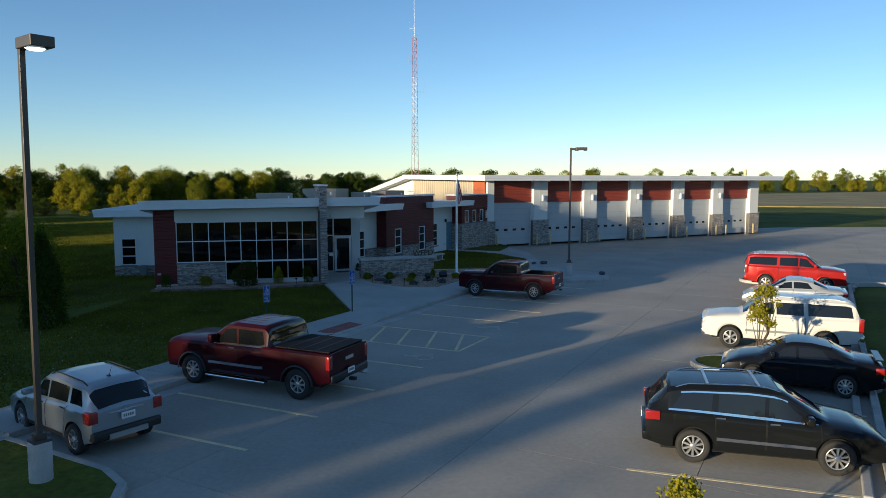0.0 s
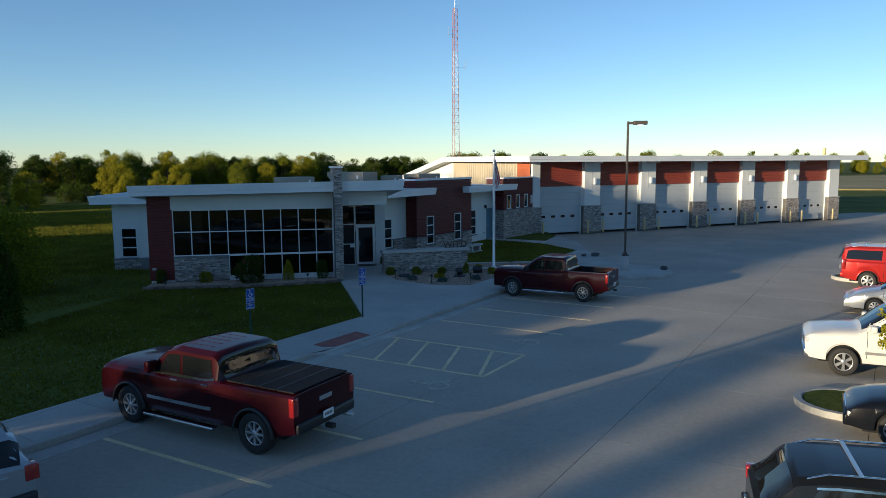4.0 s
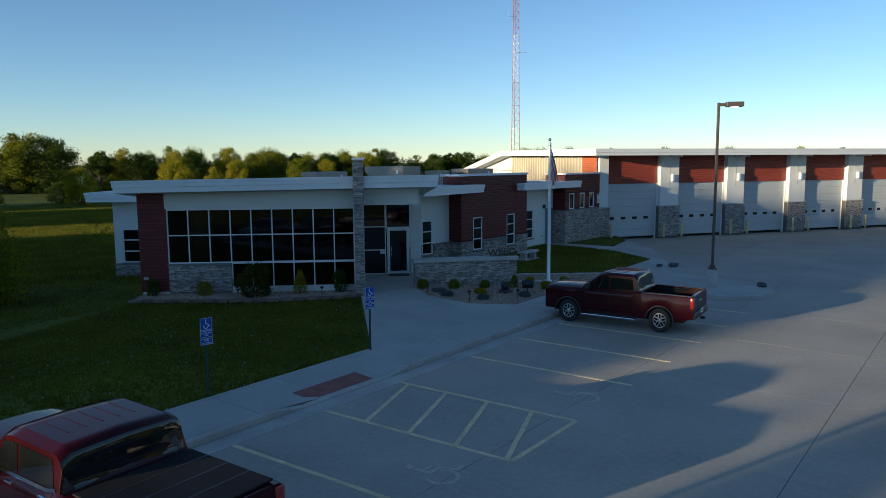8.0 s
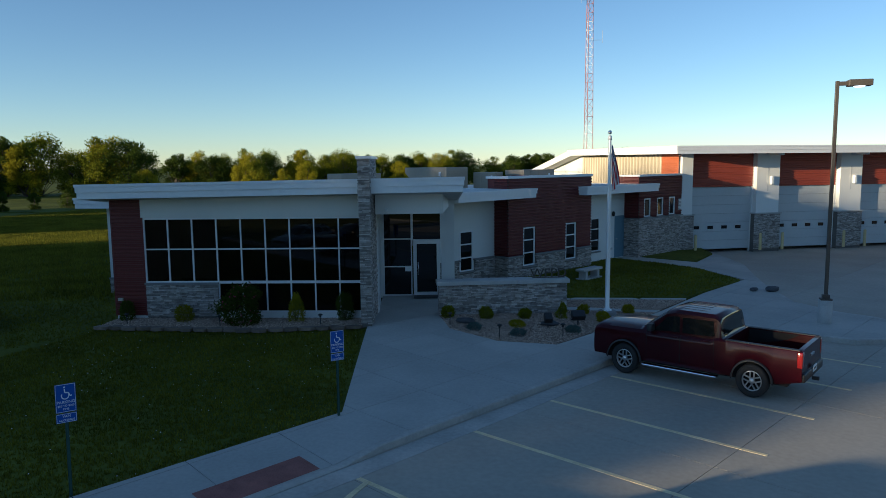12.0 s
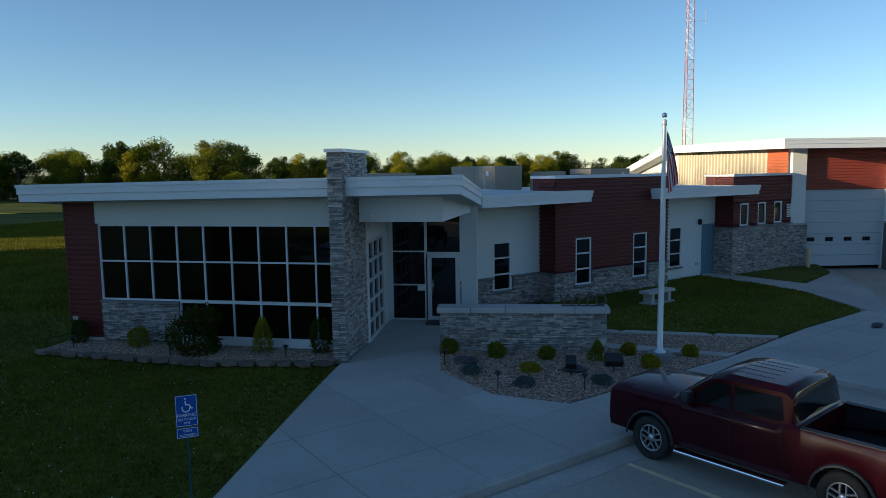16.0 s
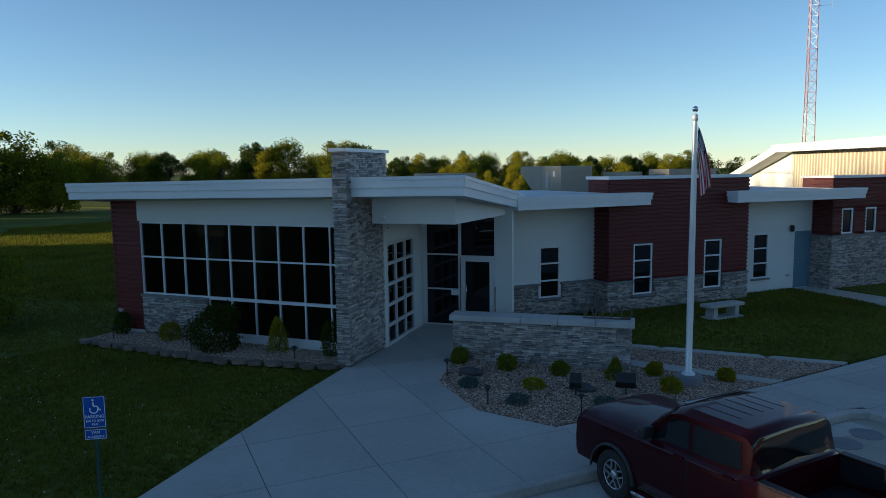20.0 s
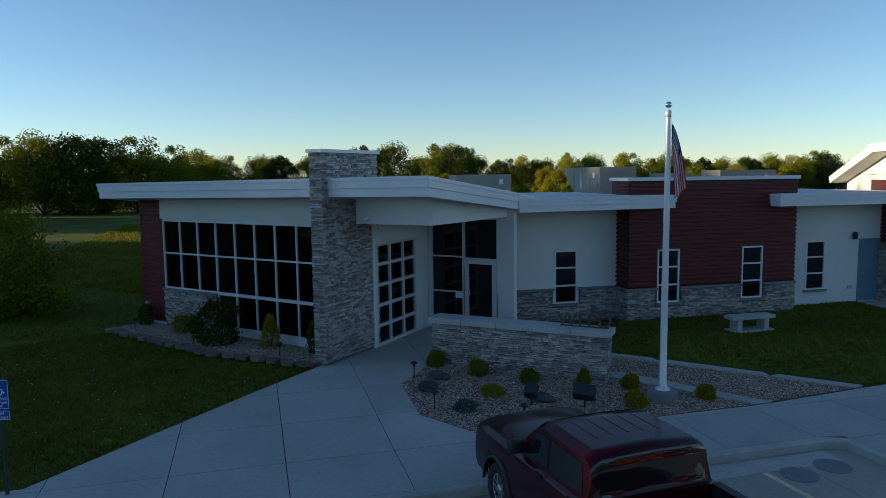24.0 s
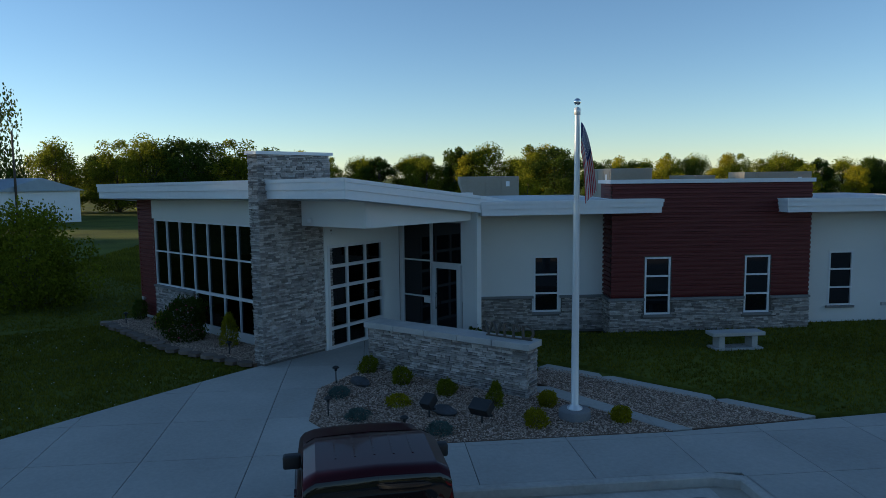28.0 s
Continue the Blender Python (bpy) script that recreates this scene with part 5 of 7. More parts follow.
def wheel_meshes(r, w, spokes, rim_r, style):
    bm = bmesh.new()
    lathe(bm, [(rim_r, -w * 0.42), (rim_r + 0.03, -w * 0.5), (r * 0.93, -w * 0.5), (r * 0.985, -w * 0.40), (r, -w * 0.3), (r, w * 0.3), (r * 0.985, w * 0.40), (r * 0.93, w * 0.5), (rim_r + 0.03, w * 0.5), (rim_r, w * 0.42)], 28, "y")
    tyre = mesh_of("wheel", bm, M_RUBBER)
    bm = bmesh.new()
    y = w * 0.36
    lathe(bm, [(rim_r * 0.2, -w * 0.1), (rim_r * 0.98, -w * 0.1), (rim_r, y), (rim_r * 0.93, y + 0.012), (rim_r * 0.88, y)], 28, "y")
    back = mesh_of("rim_barrel", bm, M_ALLOY)
    bm = bmesh.new()
    lathe(bm, [(0.0, y + 0.02), (0.055, y + 0.02), (0.075, y), (0.08, y - 0.04)], 14, "y")
    for k in range(spokes):
        a = 2 * math.pi * k / spokes
        m = Matrix.Rotation(a, 4, "Y")
        if style == "split":
            for o in (-0.032, 0.032):
                box(bm, o - 0.014 + o * 0.6, o + 0.014 + o * 0.6, y - 0.035, y + 0.006, 0.05, rim_r * 0.95, m=m)
        else:
            wd = 0.8 / spokes
            vs = box(bm, -wd * 0.22, wd * 0.22, y - 0.04, y + 0.008, 0.05, rim_r * 0.95)
            for vtx in vs:
                if vtx.co.z > 0.1:
                    vtx.co.x *= 1.5
                    vtx.co.y -= 0.012
            bmesh.ops.transform(bm, matrix=m, verts=vs)
    face = mesh_of("rim", bm, M_ALLOY)
    bm = bmesh.new()
    lathe(bm, [(0.0, w * 0.02), (rim_r * 0.97, w * 0.02)], 20, "y")
    dark = mesh_of("brake_disc", bm, M_SEAM)
    return tyre, back, face, dark


def table(rows, y, soft=1.0):
    ys, zs = zip(*rows)
    k = np.array([-0.06, -0.03, 0.0, 0.03, 0.06]) * soft
    return float(np.mean(np.interp(y + k, ys, zs)))


class Shell:
    """A car's outer skin: sections along y (rear to front), each from the sill over the shoulder to the roof's middle."""

    def __init__(self, s):
        self.s = s
        self.half = s["long"] / 2

    def section(self, y):
        s = self.s
        e = abs(y) / self.half
        w = s["wide"] / 2 * (1 - s.get("taper", 0.09) * e ** 7 - 0.02 * e * e)
        zb = s["sill"] + (s.get("tail_rise", 0.1) * max(0, -y / self.half - 0.82) / 0.18 + s.get("nose_rise", 0.05) * max(0, y / self.half - 0.85) / 0.15)
        for yw in s["axles"]:
            d = s["arch"] ** 2 - (y - yw) ** 2
            if d > 0:
                zb = max(zb, s["wheel"] + math.sqrt(d))
        soft = s.get("soft", 1.0)
        zs, zt = table(s["belt"], y, soft), table(s["top"], y, soft)
        zs = min(zs, zt - 0.02)
        g = zt - zs
        k = min(1.0, max(0.0, (g - 0.1) / 0.3))
        rw = s.get("roof", 0.74)
        zm = zb + (zs - zb) * 0.55
        p = [(w * 0.955, zb), (w * 0.992, zb + (zs - zb) * 0.2), (w, zm), (w * 0.975, zs - 0.035), (w * 0.945, zs)]
        hood = [(w * 0.90, zs + g * 0.35), (w * 0.74, zs + g * 0.78), (w * 0.42, zs + g * 0.95), (0, zt)]
        wr = w * rw
        cab = [(w * 0.915, zs + 0.03), (wr + 0.03, zt - 0.10), (wr * 0.86, zt - 0.022), (0, zt)]
        for (a, b), (c, d) in zip(hood, cab):
            p.append((a + (c - a) * k, b + (d - b) * k))
        bed = s.get("bed")
        if bed and bed[0] < y < bed[1]:
            i = w - 0.16
            p = p[:4] + [(w * 0.955, zs), (i + 0.02, zs + 0.005), (i, zs - 0.02), (i - 0.02, bed[2]), (0, bed[2])]
        return p

    def at(self, y, f, side=1):
        p = self.section(y)
        i = min(int(f), len(p) - 2)
        q = f - i
        return Vector(((p[i][0] + q * (p[i + 1][0] - p[i][0])) * side, y, p[i][1] + q * (p[i + 1][1] - p[i][1])))

    def skin(self):
        s = self.s
        ys = set(np.linspace(-self.half, self.half, 46).round(3).tolist())
        for yw in s["axles"]:
            ys |= {round(yw + s["arch"] * math.cos(radians(a)), 3) for a in range(0, 181, 15)}
            ys |= {round(yw + (s["arch"] + 0.012) * c, 3) for c in (-1, 1)}
        for key in ("belt", "top"):
            ys |= {round(a, 3) for a, _ in s[key] if abs(a) < self.half}
        if "bed" in s:
            b = s["bed"]
            ys |= {b[0] - 0.004, b[0] + 0.004, b[1] - 0.004, b[1] + 0.004}
        bm = bmesh.new()
        rows = []
        for y in sorted(ys):
            p = self.section(y)
            rows.append([bm.verts.new((x, y, z)) for x, z in p] + [bm.verts.new((-x, y, z)) for x, z in p[-2::-1]])
        for a, b in zip(rows, rows[1:]):
            for i in range(len(a) - 1):
                bm.faces.new((a[i], a[i + 1], b[i + 1], b[i])).smooth = True
        bm.faces.new(rows[0])
        bm.faces.new(rows[-1][::-1])
        bmesh.ops.recalc_face_normals(bm, faces=bm.faces[:])
        for e in bm.edges:
            if e.calc_face_angle(0.0) > radians(26):
                e.smooth = False
        return bm

    def patch(self, fa, fb, a0, a1, b0, b1, off, sides=(1, -1), nf=4, ny=8):
        """A piece laid on the skin between two profile lines; a0..a1 is its run on the lower, b0..b1 on the upper line."""
        bm = bmesh.new()
        for side in sides:
            grid = []
            for i in range(nf + 1):
                q = i / nf
                row = []
                for j in range(ny + 1):
                    r = j / ny
                    y = (a0 + (a1 - a0) * r) * (1 - q) + (b0 + (b1 - b0) * r) * q
                    f = fa + (fb - fa) * q
                    c = self.at(y, f, side)
                    du = self.at(y, min(f + 0.05, 7.999), side) - self.at(y, max(f - 0.05, 0), side)
                    dv = self.at(y + 0.02, f, side) - self.at(y - 0.02, f, side)
                    n = dv.cross(du) * side
                    n = n.normalized() if n.length > 1e-9 else Vector((0, 0, 1))
                    row.append(bm.verts.new(c + n * off))
                grid.append(row)
            for a, b in zip(grid, grid[1:]):
                for j in range(ny):
                    bm.faces.new((a[j], a[j + 1], b[j + 1], b[j])).smooth = True
        bmesh.ops.recalc_face_normals(bm, faces=bm.faces[:])
        return bm


def vehicle(name, label, spec, m, category="car"):
    s = spec
    sh = Shell(s)
    car = thing(name, label, category)
    pm = s["paint"]
    H = sh.half
    body = part("body", sh.skin(), pm, car)
    # glass
    for k, (a0, a1, b0, b1) in enumerate(s["side_glass"]):
        for sd in (1, -1):
            part("side_window", sh.patch(5.12, 5.86, a0, a1, b0, b1, 0.006, (sd,)), M_TINT, car)
    if s.get("chrome_line"):
        a0, a1 = s["side_glass"][-1][0], s["side_glass"][0][1]
        for sd in (1, -1):
            part("window_trim", sh.patch(5.0, 5.1, a0 - 0.05, a1 + 0.05, a0 - 0.05, a1 + 0.05, 0.008, (sd,), nf=1), M_CHROME, car)
        if s["chrome_line"] > 1:
            for sd in (1, -1):
                part("window_trim", sh.patch(5.87, 5.94, s["side_glass"][-1][2] - 0.03, s["side_glass"][0][3] + 0.03, s["side_glass"][-1][2] - 0.03, s["side_glass"][0][3] + 0.03, 0.009, (sd,), nf=1), M_CHROME, car)
    y0, y1 = s["screen"]
    part("windscreen", sh.patch(5.9, 7.999, y1 - 0.04, y0 + 0.02, y1 - 0.06, y0 - 0.02, 0.006, nf=6), M_TINT, car)
    if s.get("rear_screen"):
        y0, y1 = s["rear_screen"]
        part("rear_window", sh.patch(5.95, 7.999, y0 - 0.02, y1, y0, y1, 0.006, nf=6), M_TINT, car)
    # doors
    for (a, b), (c, d) in s["doors"]:
        for side in (1, -1):
            dr = part("door", sh.patch(0.9, 4.65, a, b, c, d, 0.005, (side,), nf=8), pm, car)
            for e, g in ((a, c), (b, d)):
                part("shut_line", sh.patch(0.9, 4.98, e - 0.007, e + 0.007, g - 0.007, g + 0.007, 0.0065, (side,), nf=6, ny=1), M_SEAM, dr)
            bm = bmesh.new()
            q = sh.at(c + 0.16, 3.3, side)
            box(bm, min(q.x, q.x + 0.03 * side), max(q.x, q.x + 0.03 * side), q.y - 0.10, q.y + 0.10, q.z - 0.016, q.z + 0.016)
            part("handle", bm, M_CHROME if s.get("chrome_handles") else pm, dr)
    # wheels
    tyre, back, face, dark = wheel_meshes(s["wheel"], s.get("tyre", 0.24), s.get("spokes", 5), s["wheel"] * s.get("rim", 0.66), s.get("rim_style", "plain"))
    tr = s["wide"] / 2 - s.get("tyre", 0.24) / 2 - 0.02
    for yw in s["axles"]:
        for side in (1, -1):
            mm = pose(side * tr, yw, s["wheel"], 0, 0, -90 if side > 0 else 90)
            w = part("wheel", tyre, None, car)
            w.matrix_basis = mm
            part("rim", face, None, w)
            part("rim_barrel", back, None, w)
            part("brake_disc", dark, None, w)
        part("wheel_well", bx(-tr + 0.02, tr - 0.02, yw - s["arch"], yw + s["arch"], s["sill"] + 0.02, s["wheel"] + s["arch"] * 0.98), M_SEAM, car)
        if s.get("flare"):
            for side in (1, -1):
                bm = bmesh.new()
                prev = None
                for a in range(0, 181, 12):
                    y = yw + (s["arch"] + 0.0) * math.cos(radians(a))
                    z = s["wheel"] + (s["arch"]) * math.sin(radians(a))
                    yo = yw + (s["arch"] + 0.045) * math.cos(radians(a))
                    zo = s["wheel"] + (s["arch"] + 0.045) * math.sin(radians(a))
                    xx = s["wide"] / 2
                    ring = [bm.verts.new(p) for p in ((side * (xx + 0.018), y, z), (side * (xx + 0.015), yo, zo), (side * (xx - 0.05), yo, zo))]
                    if prev:
                        bm.faces.new((prev[0], prev[1], ring[1], ring[0]))
                        bm.faces.new((prev[1], prev[2], ring[2], ring[1]))
                    prev = ring
                bmesh.ops.recalc_face_normals(bm, faces=bm.faces[:])
                part("arch_trim", bm, s["flare"], car, smooth=True)
    part("underbody", bx(-s["wide"] / 2 + 0.15, s["wide"] / 2 - 0.15, -H + 0.35, H - 0.35, s["sill"] - 0.06, s["sill"] + 0.12), M_SEAM, car)
    # ends
    W = s["wide"] / 2
    zb = s["sill"]
    fh, rh = table(s["top"], H - 0.02), table(s["top"], -H + 0.02)
    bump_m = s.get("bumper", M_BLACK)
    bm = bmesh.new()
    box(bm, -W * 0.9, W * 0.9, -H - 0.07, -H + 0.2, zb + 0.1, zb + 0.32, bevel=0.04)
    part("rear_bumper", bm, bump_m, car, smooth=True)
    bm = bmesh.new()
    box(bm, -W * 0.88, W * 0.88, H - 0.2, H + 0.06, zb + 0.02, zb + 0.28, bevel=0.05)
    part("front_bumper", bm, s.get("front_bumper", bump_m), car, smooth=True)
    bm = bmesh.new()
    gz0, gz1 = zb + 0.32, fh - 0.06
    for k in range(4):
        z = gz0 + (gz1 - gz0) * k / 4
        box(bm, -W * 0.5, W * 0.5, H - 0.02, H + 0.02, z, z + 0.03)
    part("grille", bm, M_CHROME, car)
    for side in (1, -1):
        bm = bmesh.new()
        zh = s.get("head_z", fh - 0.1)
        box(bm, side * W * 0.56, side * W * 0.90, H - 0.32, H - 0.015, zh - 0.09, zh + 0.06, bevel=0.03)
        part("headlight", bm, M_HEAD, car, smooth=True)
        bm = bmesh.new()
        tz0, tz1 = s["tail"]
        tw = s.get("tail_w", 0.16)
        a, b = sorted((side * (W * 0.965), side * (W * 0.965 - tw)))
        box(bm, a, b, -H - 0.015, -H + s.get("tail_d", 0.2), tz0, tz1, bevel=0.02)
        part("tail_light", bm, M_TAIL, car, smooth=True)
        # mirrors
        q = sh.at(s["mirror"], 5.15, side)
        bm = bmesh.new()
        box(bm, min(q.x, q.x + side * 0.25), max(q.x, q.x + side * 0.25), q.y - 0.02, q.y + 0.14, q.z - 0.0, q.z + s.get("mirror_h", 0.17), bevel=0.035)
        part("mirror", bm, s.get("mirror_m", pm), car, smooth=True)
    pl = part("number_plate", bx(-0.16, 0.16, -H - 0.085, -H - 0.07, s.get("plate_z", zb + 0.4), s.get("plate_z", zb + 0.4) + 0.15), M_WHITE, car)
    bm = bmesh.new()
    pz = s.get("plate_z", zb + 0.4)
    for k in range(5):
        box(bm, -0.12 + k * 0.05, -0.085 + k * 0.05, -H - 0.089, -H - 0.085, pz + 0.045, pz + 0.105)
    part("plate_mark", bm, M_SILL, pl)
    if s.get("rails"):
        for side in (1, -1):
            bm = bmesh.new()
            ya, yb = s["rails"]
            pts = [sh.at(ya + (yb - ya) * i / 8, 6.75, side) + Vector((0, 0, 0.05 if 0 < i < 8 else 0.0)) for i in range(9)]
            prev = None
            for c in pts:
                ring = [bm.verts.new(c + Vector((0.016 * math.cos(a), 0, 0.016 * math.sin(a)))) for a in (0, 1.05, 2.09, 3.14, 4.19, 5.24)]
                for i in range(6 if prev else 0):
                    bm.faces.new((prev[i], prev[(i + 1) % 6], ring[(i + 1) % 6], ring[i])).smooth = True
                prev = ring
            bmesh.ops.recalc_face_normals(bm, faces=bm.faces[:])
            part("roof_rail", bm, s.get("rail_m", M_CHROME), car)
    if s.get("crossbars"):
        for y in s["crossbars"]:
            a, b = sh.at(y, 6.75, 1), sh.at(y, 6.75, -1)
            bm = bmesh.new()
            box(bm, b.x, a.x, y - 0.03, y + 0.03, a.z + 0.035, a.z + 0.06)
            part("roof_bar", bm, M_ALLOY, car)
    if s.get("step"):
        for side in (1, -1):
            bm = bmesh.new()
            x0, x1 = sorted((side * (W - 0.04), side * (W + 0.13)))
            box(bm, x0, x1, s["step"][0], s["step"][1], zb - 0.1, zb - 0.04, bevel=0.02)
            part("running_board", bm, s.get("step_m", M_BLACK), car)
    if s.get("side_trim"):
        for sd in (1, -1):
            part("side_moulding", sh.patch(1.35, 1.62, s["side_trim"][0], s["side_trim"][1], s["side_trim"][0], s["side_trim"][1], 0.012, (sd,), nf=1, ny=14), s.get("trim_m", M_CHROME), car)
    if s.get("cladding"):
        a0, a1 = s["axles"][0] + s["arch"] + 0.03, s["axles"][1] - s["arch"] - 0.03
        for sd in (1, -1):
            part("sill_cladding", sh.patch(0.02, 0.75, a0, a1, a0, a1, 0.008, (sd,), nf=2), M_BLACK, car)
    if s.get("antenna"):
        bm = bmesh.new()
        q = sh.at(s["antenna"], 7.999)
        rod(bm, q, q + Vector((0, -0.12, 0.22)), 0.006, n=5)
        box(bm, -0.03, 0.03, q.y - 0.03, q.y + 0.06, q.z - 0.005, q.z + 0.02)
        part("antenna", bm, M_BLACK, car)
    if s.get("roof_ribs"):
        ya, yb = s["roof_ribs"]
        for k in range(5):
            x = (-2 + k) * 0.24
            bm = bmesh.new()
            for i in range(6):
                a = ya + (yb - ya) * i / 6
                b = ya + (yb - ya) * (i + 1) / 6
                za = table(s["top"], a)
                box(bm, x - 0.012, x + 0.012, a, b, za - 0.02 - 0.02 * abs(x), za + 0.006 - 0.03 * abs(x))
            part("roof_rib", bm, pm, car)
    car.matrix_basis = m
    return car, sh


def parked(u, v, out, scale=1.0, turn=0.0, run=1.0):
    """On the lot, nose to the office (out=False) or nose to the road side."""
    x, y = uv(u, v)
    return pose(x, y, lot_z(x, y) + 0.004, 0, 0, 60.5 + (180 if out else 0) + turn) @ Matrix.Diagonal((scale, scale * run, scale, 1))


def pickup(pm, **k):
    s = dict(paint=pm, long=5.85, wide=2.03, sill=0.46, wheel=0.42, arch=0.50, axles=(-1.72, 1.92), tyre=0.28, rim=0.62,
             belt=[(-3, 1.33), (-0.75, 1.33), (-0.6, 1.27), (1.05, 1.25), (1.5, 1.24), (2.7, 1.22), (2.88, 1.19), (2.95, 1.10)],
             top=[(-3, 1.36), (-0.93, 1.36), (-0.90, 1.38), (-0.83, 1.86), (-0.68, 1.93), (0.45, 1.94), (0.70, 1.89), (1.46, 1.38), (2.2, 1.36), (2.80, 1.33), (2.90, 1.29), (2.95, 1.22)],
             side_glass=[(0.28, 1.18, 0.30, 0.68), (-0.70, 0.20, -0.64, 0.22)], screen=(1.38, 0.74), rear_screen=(-0.895, -0.815),
             doors=[((0.24, 1.22), (0.25, 1.24)), ((-0.72, 0.22), (-0.68, 0.23))], tail=(0.92, 1.30), tail_d=0.12, mirror=1.02, mirror_h=0.2,
             roof=0.83, soft=0.35, taper=0.025, nose_rise=0.0, tail_rise=0.12, chrome_handles=True, step=(-0.85, 1.3), plate_z=0.68, head_z=0.98, roof_ribs=(-0.3, 0.4))
    s.update(k)
    return s


silv, sh1 = vehicle("pickup_truck", "maroon crew-cab pickup with an open empty bed, nose to the kerb", pickup(P_MAROON, bed=(-2.80, -1.02, 0.88), bumper=M_BLACK, flare=M_BLACK, antenna=0.0, front_bumper=P_MAROON, mirror_m=M_BLACK, chrome_handles=False, step_m=M_CHROME, spokes=5, rim_style="split"), parked(0.22, 2.12, False, 0.905, 5, 0.92), "pickup")
part("bed_liner", bx(-0.84, 0.84, -2.79, -1.03, 0.884, 0.892), M_BEDLINER, silv)
for side in (1, -1):
    part("bed_rail_cap", bx(min(side * 0.84, side * 0.97), max(side * 0.84, side * 0.97), -2.86, -1.0, 1.332, 1.352), M_BLACK, silv)
    part("bed_wall", bx(min(side * 0.835, side * 0.842), max(side * 0.835, side * 0.842), -2.79, -1.03, 0.88, 1.31), M_BEDLINER, silv)
part("tow_hitch", bx(-0.04, 0.04, -3.12, -2.95, 0.45, 0.53), M_BLACK, silv)
part("brake_light", bx(-0.16, 0.16, -0.80, -0.76, 1.80, 1.835), M_TAIL, silv)
part("badge", bx(-0.16, 0.16, -2.945, -2.93, 1.06, 1.12), M_CHROME, silv)

gmc, sh2 = vehicle("pickup_truck", "dark maroon heavy pickup with a folding black bed cover", pickup(P_MAROON, bumper=M_BLACK, flare=M_BLACK, chrome_line=1, spokes=8, rim=0.60, axles=(-1.86, 1.95), wheel=0.43, side_trim=(-0.7, 1.3), front_bumper=M_CHROME, mirror_m=P_MAROON, mirror_h=0.26, step_m=M_CHROME), parked(-17.2, 1.95, False, 0.965, 3.5, 0.985), "pickup")
for k in range(4):
    a = -2.86 + k * 0.46
    bm = bmesh.new()
    box(bm, -0.86, 0.86, a + 0.012, a + 0.448, 1.362, 1.392, bevel=0.008)
    part("bed_cover", bm, M_BEDLINER, gmc, "folding black bed cover panel")
for y in (-2.4, -1.94, -1.48):
    part("cover_hinge", bx(-0.84, 0.84, y - 0.012, y + 0.03, 1.386, 1.395), M_BLACK, gmc)
part("tow_hitch", bx(-0.05, 0.05, -3.15, -2.95, 0.45, 0.54), M_BLACK, gmc)
bm = bmesh.new()
rod(bm, (0.72, -3.1, 0.5), (0.72, -2.6, 0.5), 0.05, n=12)
part("exhaust_pipe", bm, M_STEEL, gmc)
part("brake_light", bx(-0.18, 0.18, -0.80, -0.76, 1.80, 1.84), M_TAIL, gmc)
part("badge", bx(-0.2, 0.2, -2.945, -2.93, 1.05, 1.14), M_CHROME, gmc)

SUV = dict(long=3.98, wide=1.80, sill=0.30, wheel=0.345, arch=0.405, axles=(-1.27, 1.28), tyre=0.22, spokes=5, rim_style="split",
           belt=[(-2.0, 1.04), (-1.4, 1.06), (0.5, 0.98), (1.0, 0.94), (1.85, 0.82), (2.0, 0.7)],
           top=[(-2.0, 1.0), (-1.93, 1.12), (-1.66, 1.54), (-1.4, 1.60), (-0.3, 1.64), (0.2, 1.60), (1.12, 1.05), (1.6, 0.98), (1.88, 0.86), (2.0, 0.72)],
           side_glass=[(-0.05, 0.86, -0.02, 0.30), (-0.98, -0.12, -0.95, -0.10), (-1.6, -1.1, -1.45, -1.06)], screen=(1.05, 0.22), rear_screen=(-1.92, -1.69),
           doors=[((-0.06, 0.95), (-0.06, 0.92)), ((-0.95, -0.08), (-1.05, -0.08))], tail=(0.80, 1.06), tail_d=0.25, tail_w=0.22, mirror=0.62, mirror_h=0.14, plate_z=0.78, rear=True)
mok, _ = vehicle("compact_suv", "small silver hatchback crossover with dark lower cladding", dict(SUV, paint=P_SILVER, cladding=True, bumper=M_BLACK, rails=(-1.5, 0.1), rail_m=M_BLACK, antenna=-1.3, chrome_handles=True, front_bumper=P_SILVER), parked(-22.2, 0.98, False, 0.95, -8))
part("badge", bx(-0.06, 0.06, -2.015, -1.98, 0.99, 1.05), M_CHROME, mok)
part("tailgate_trim", bx(-0.4, 0.4, -2.02, -1.98, 0.94, 0.965), M_CHROME, mok)
part("skid_plate", bx(-0.45, 0.45, -2.09, -1.95, 0.40, 0.52), M_ALLOY, mok)

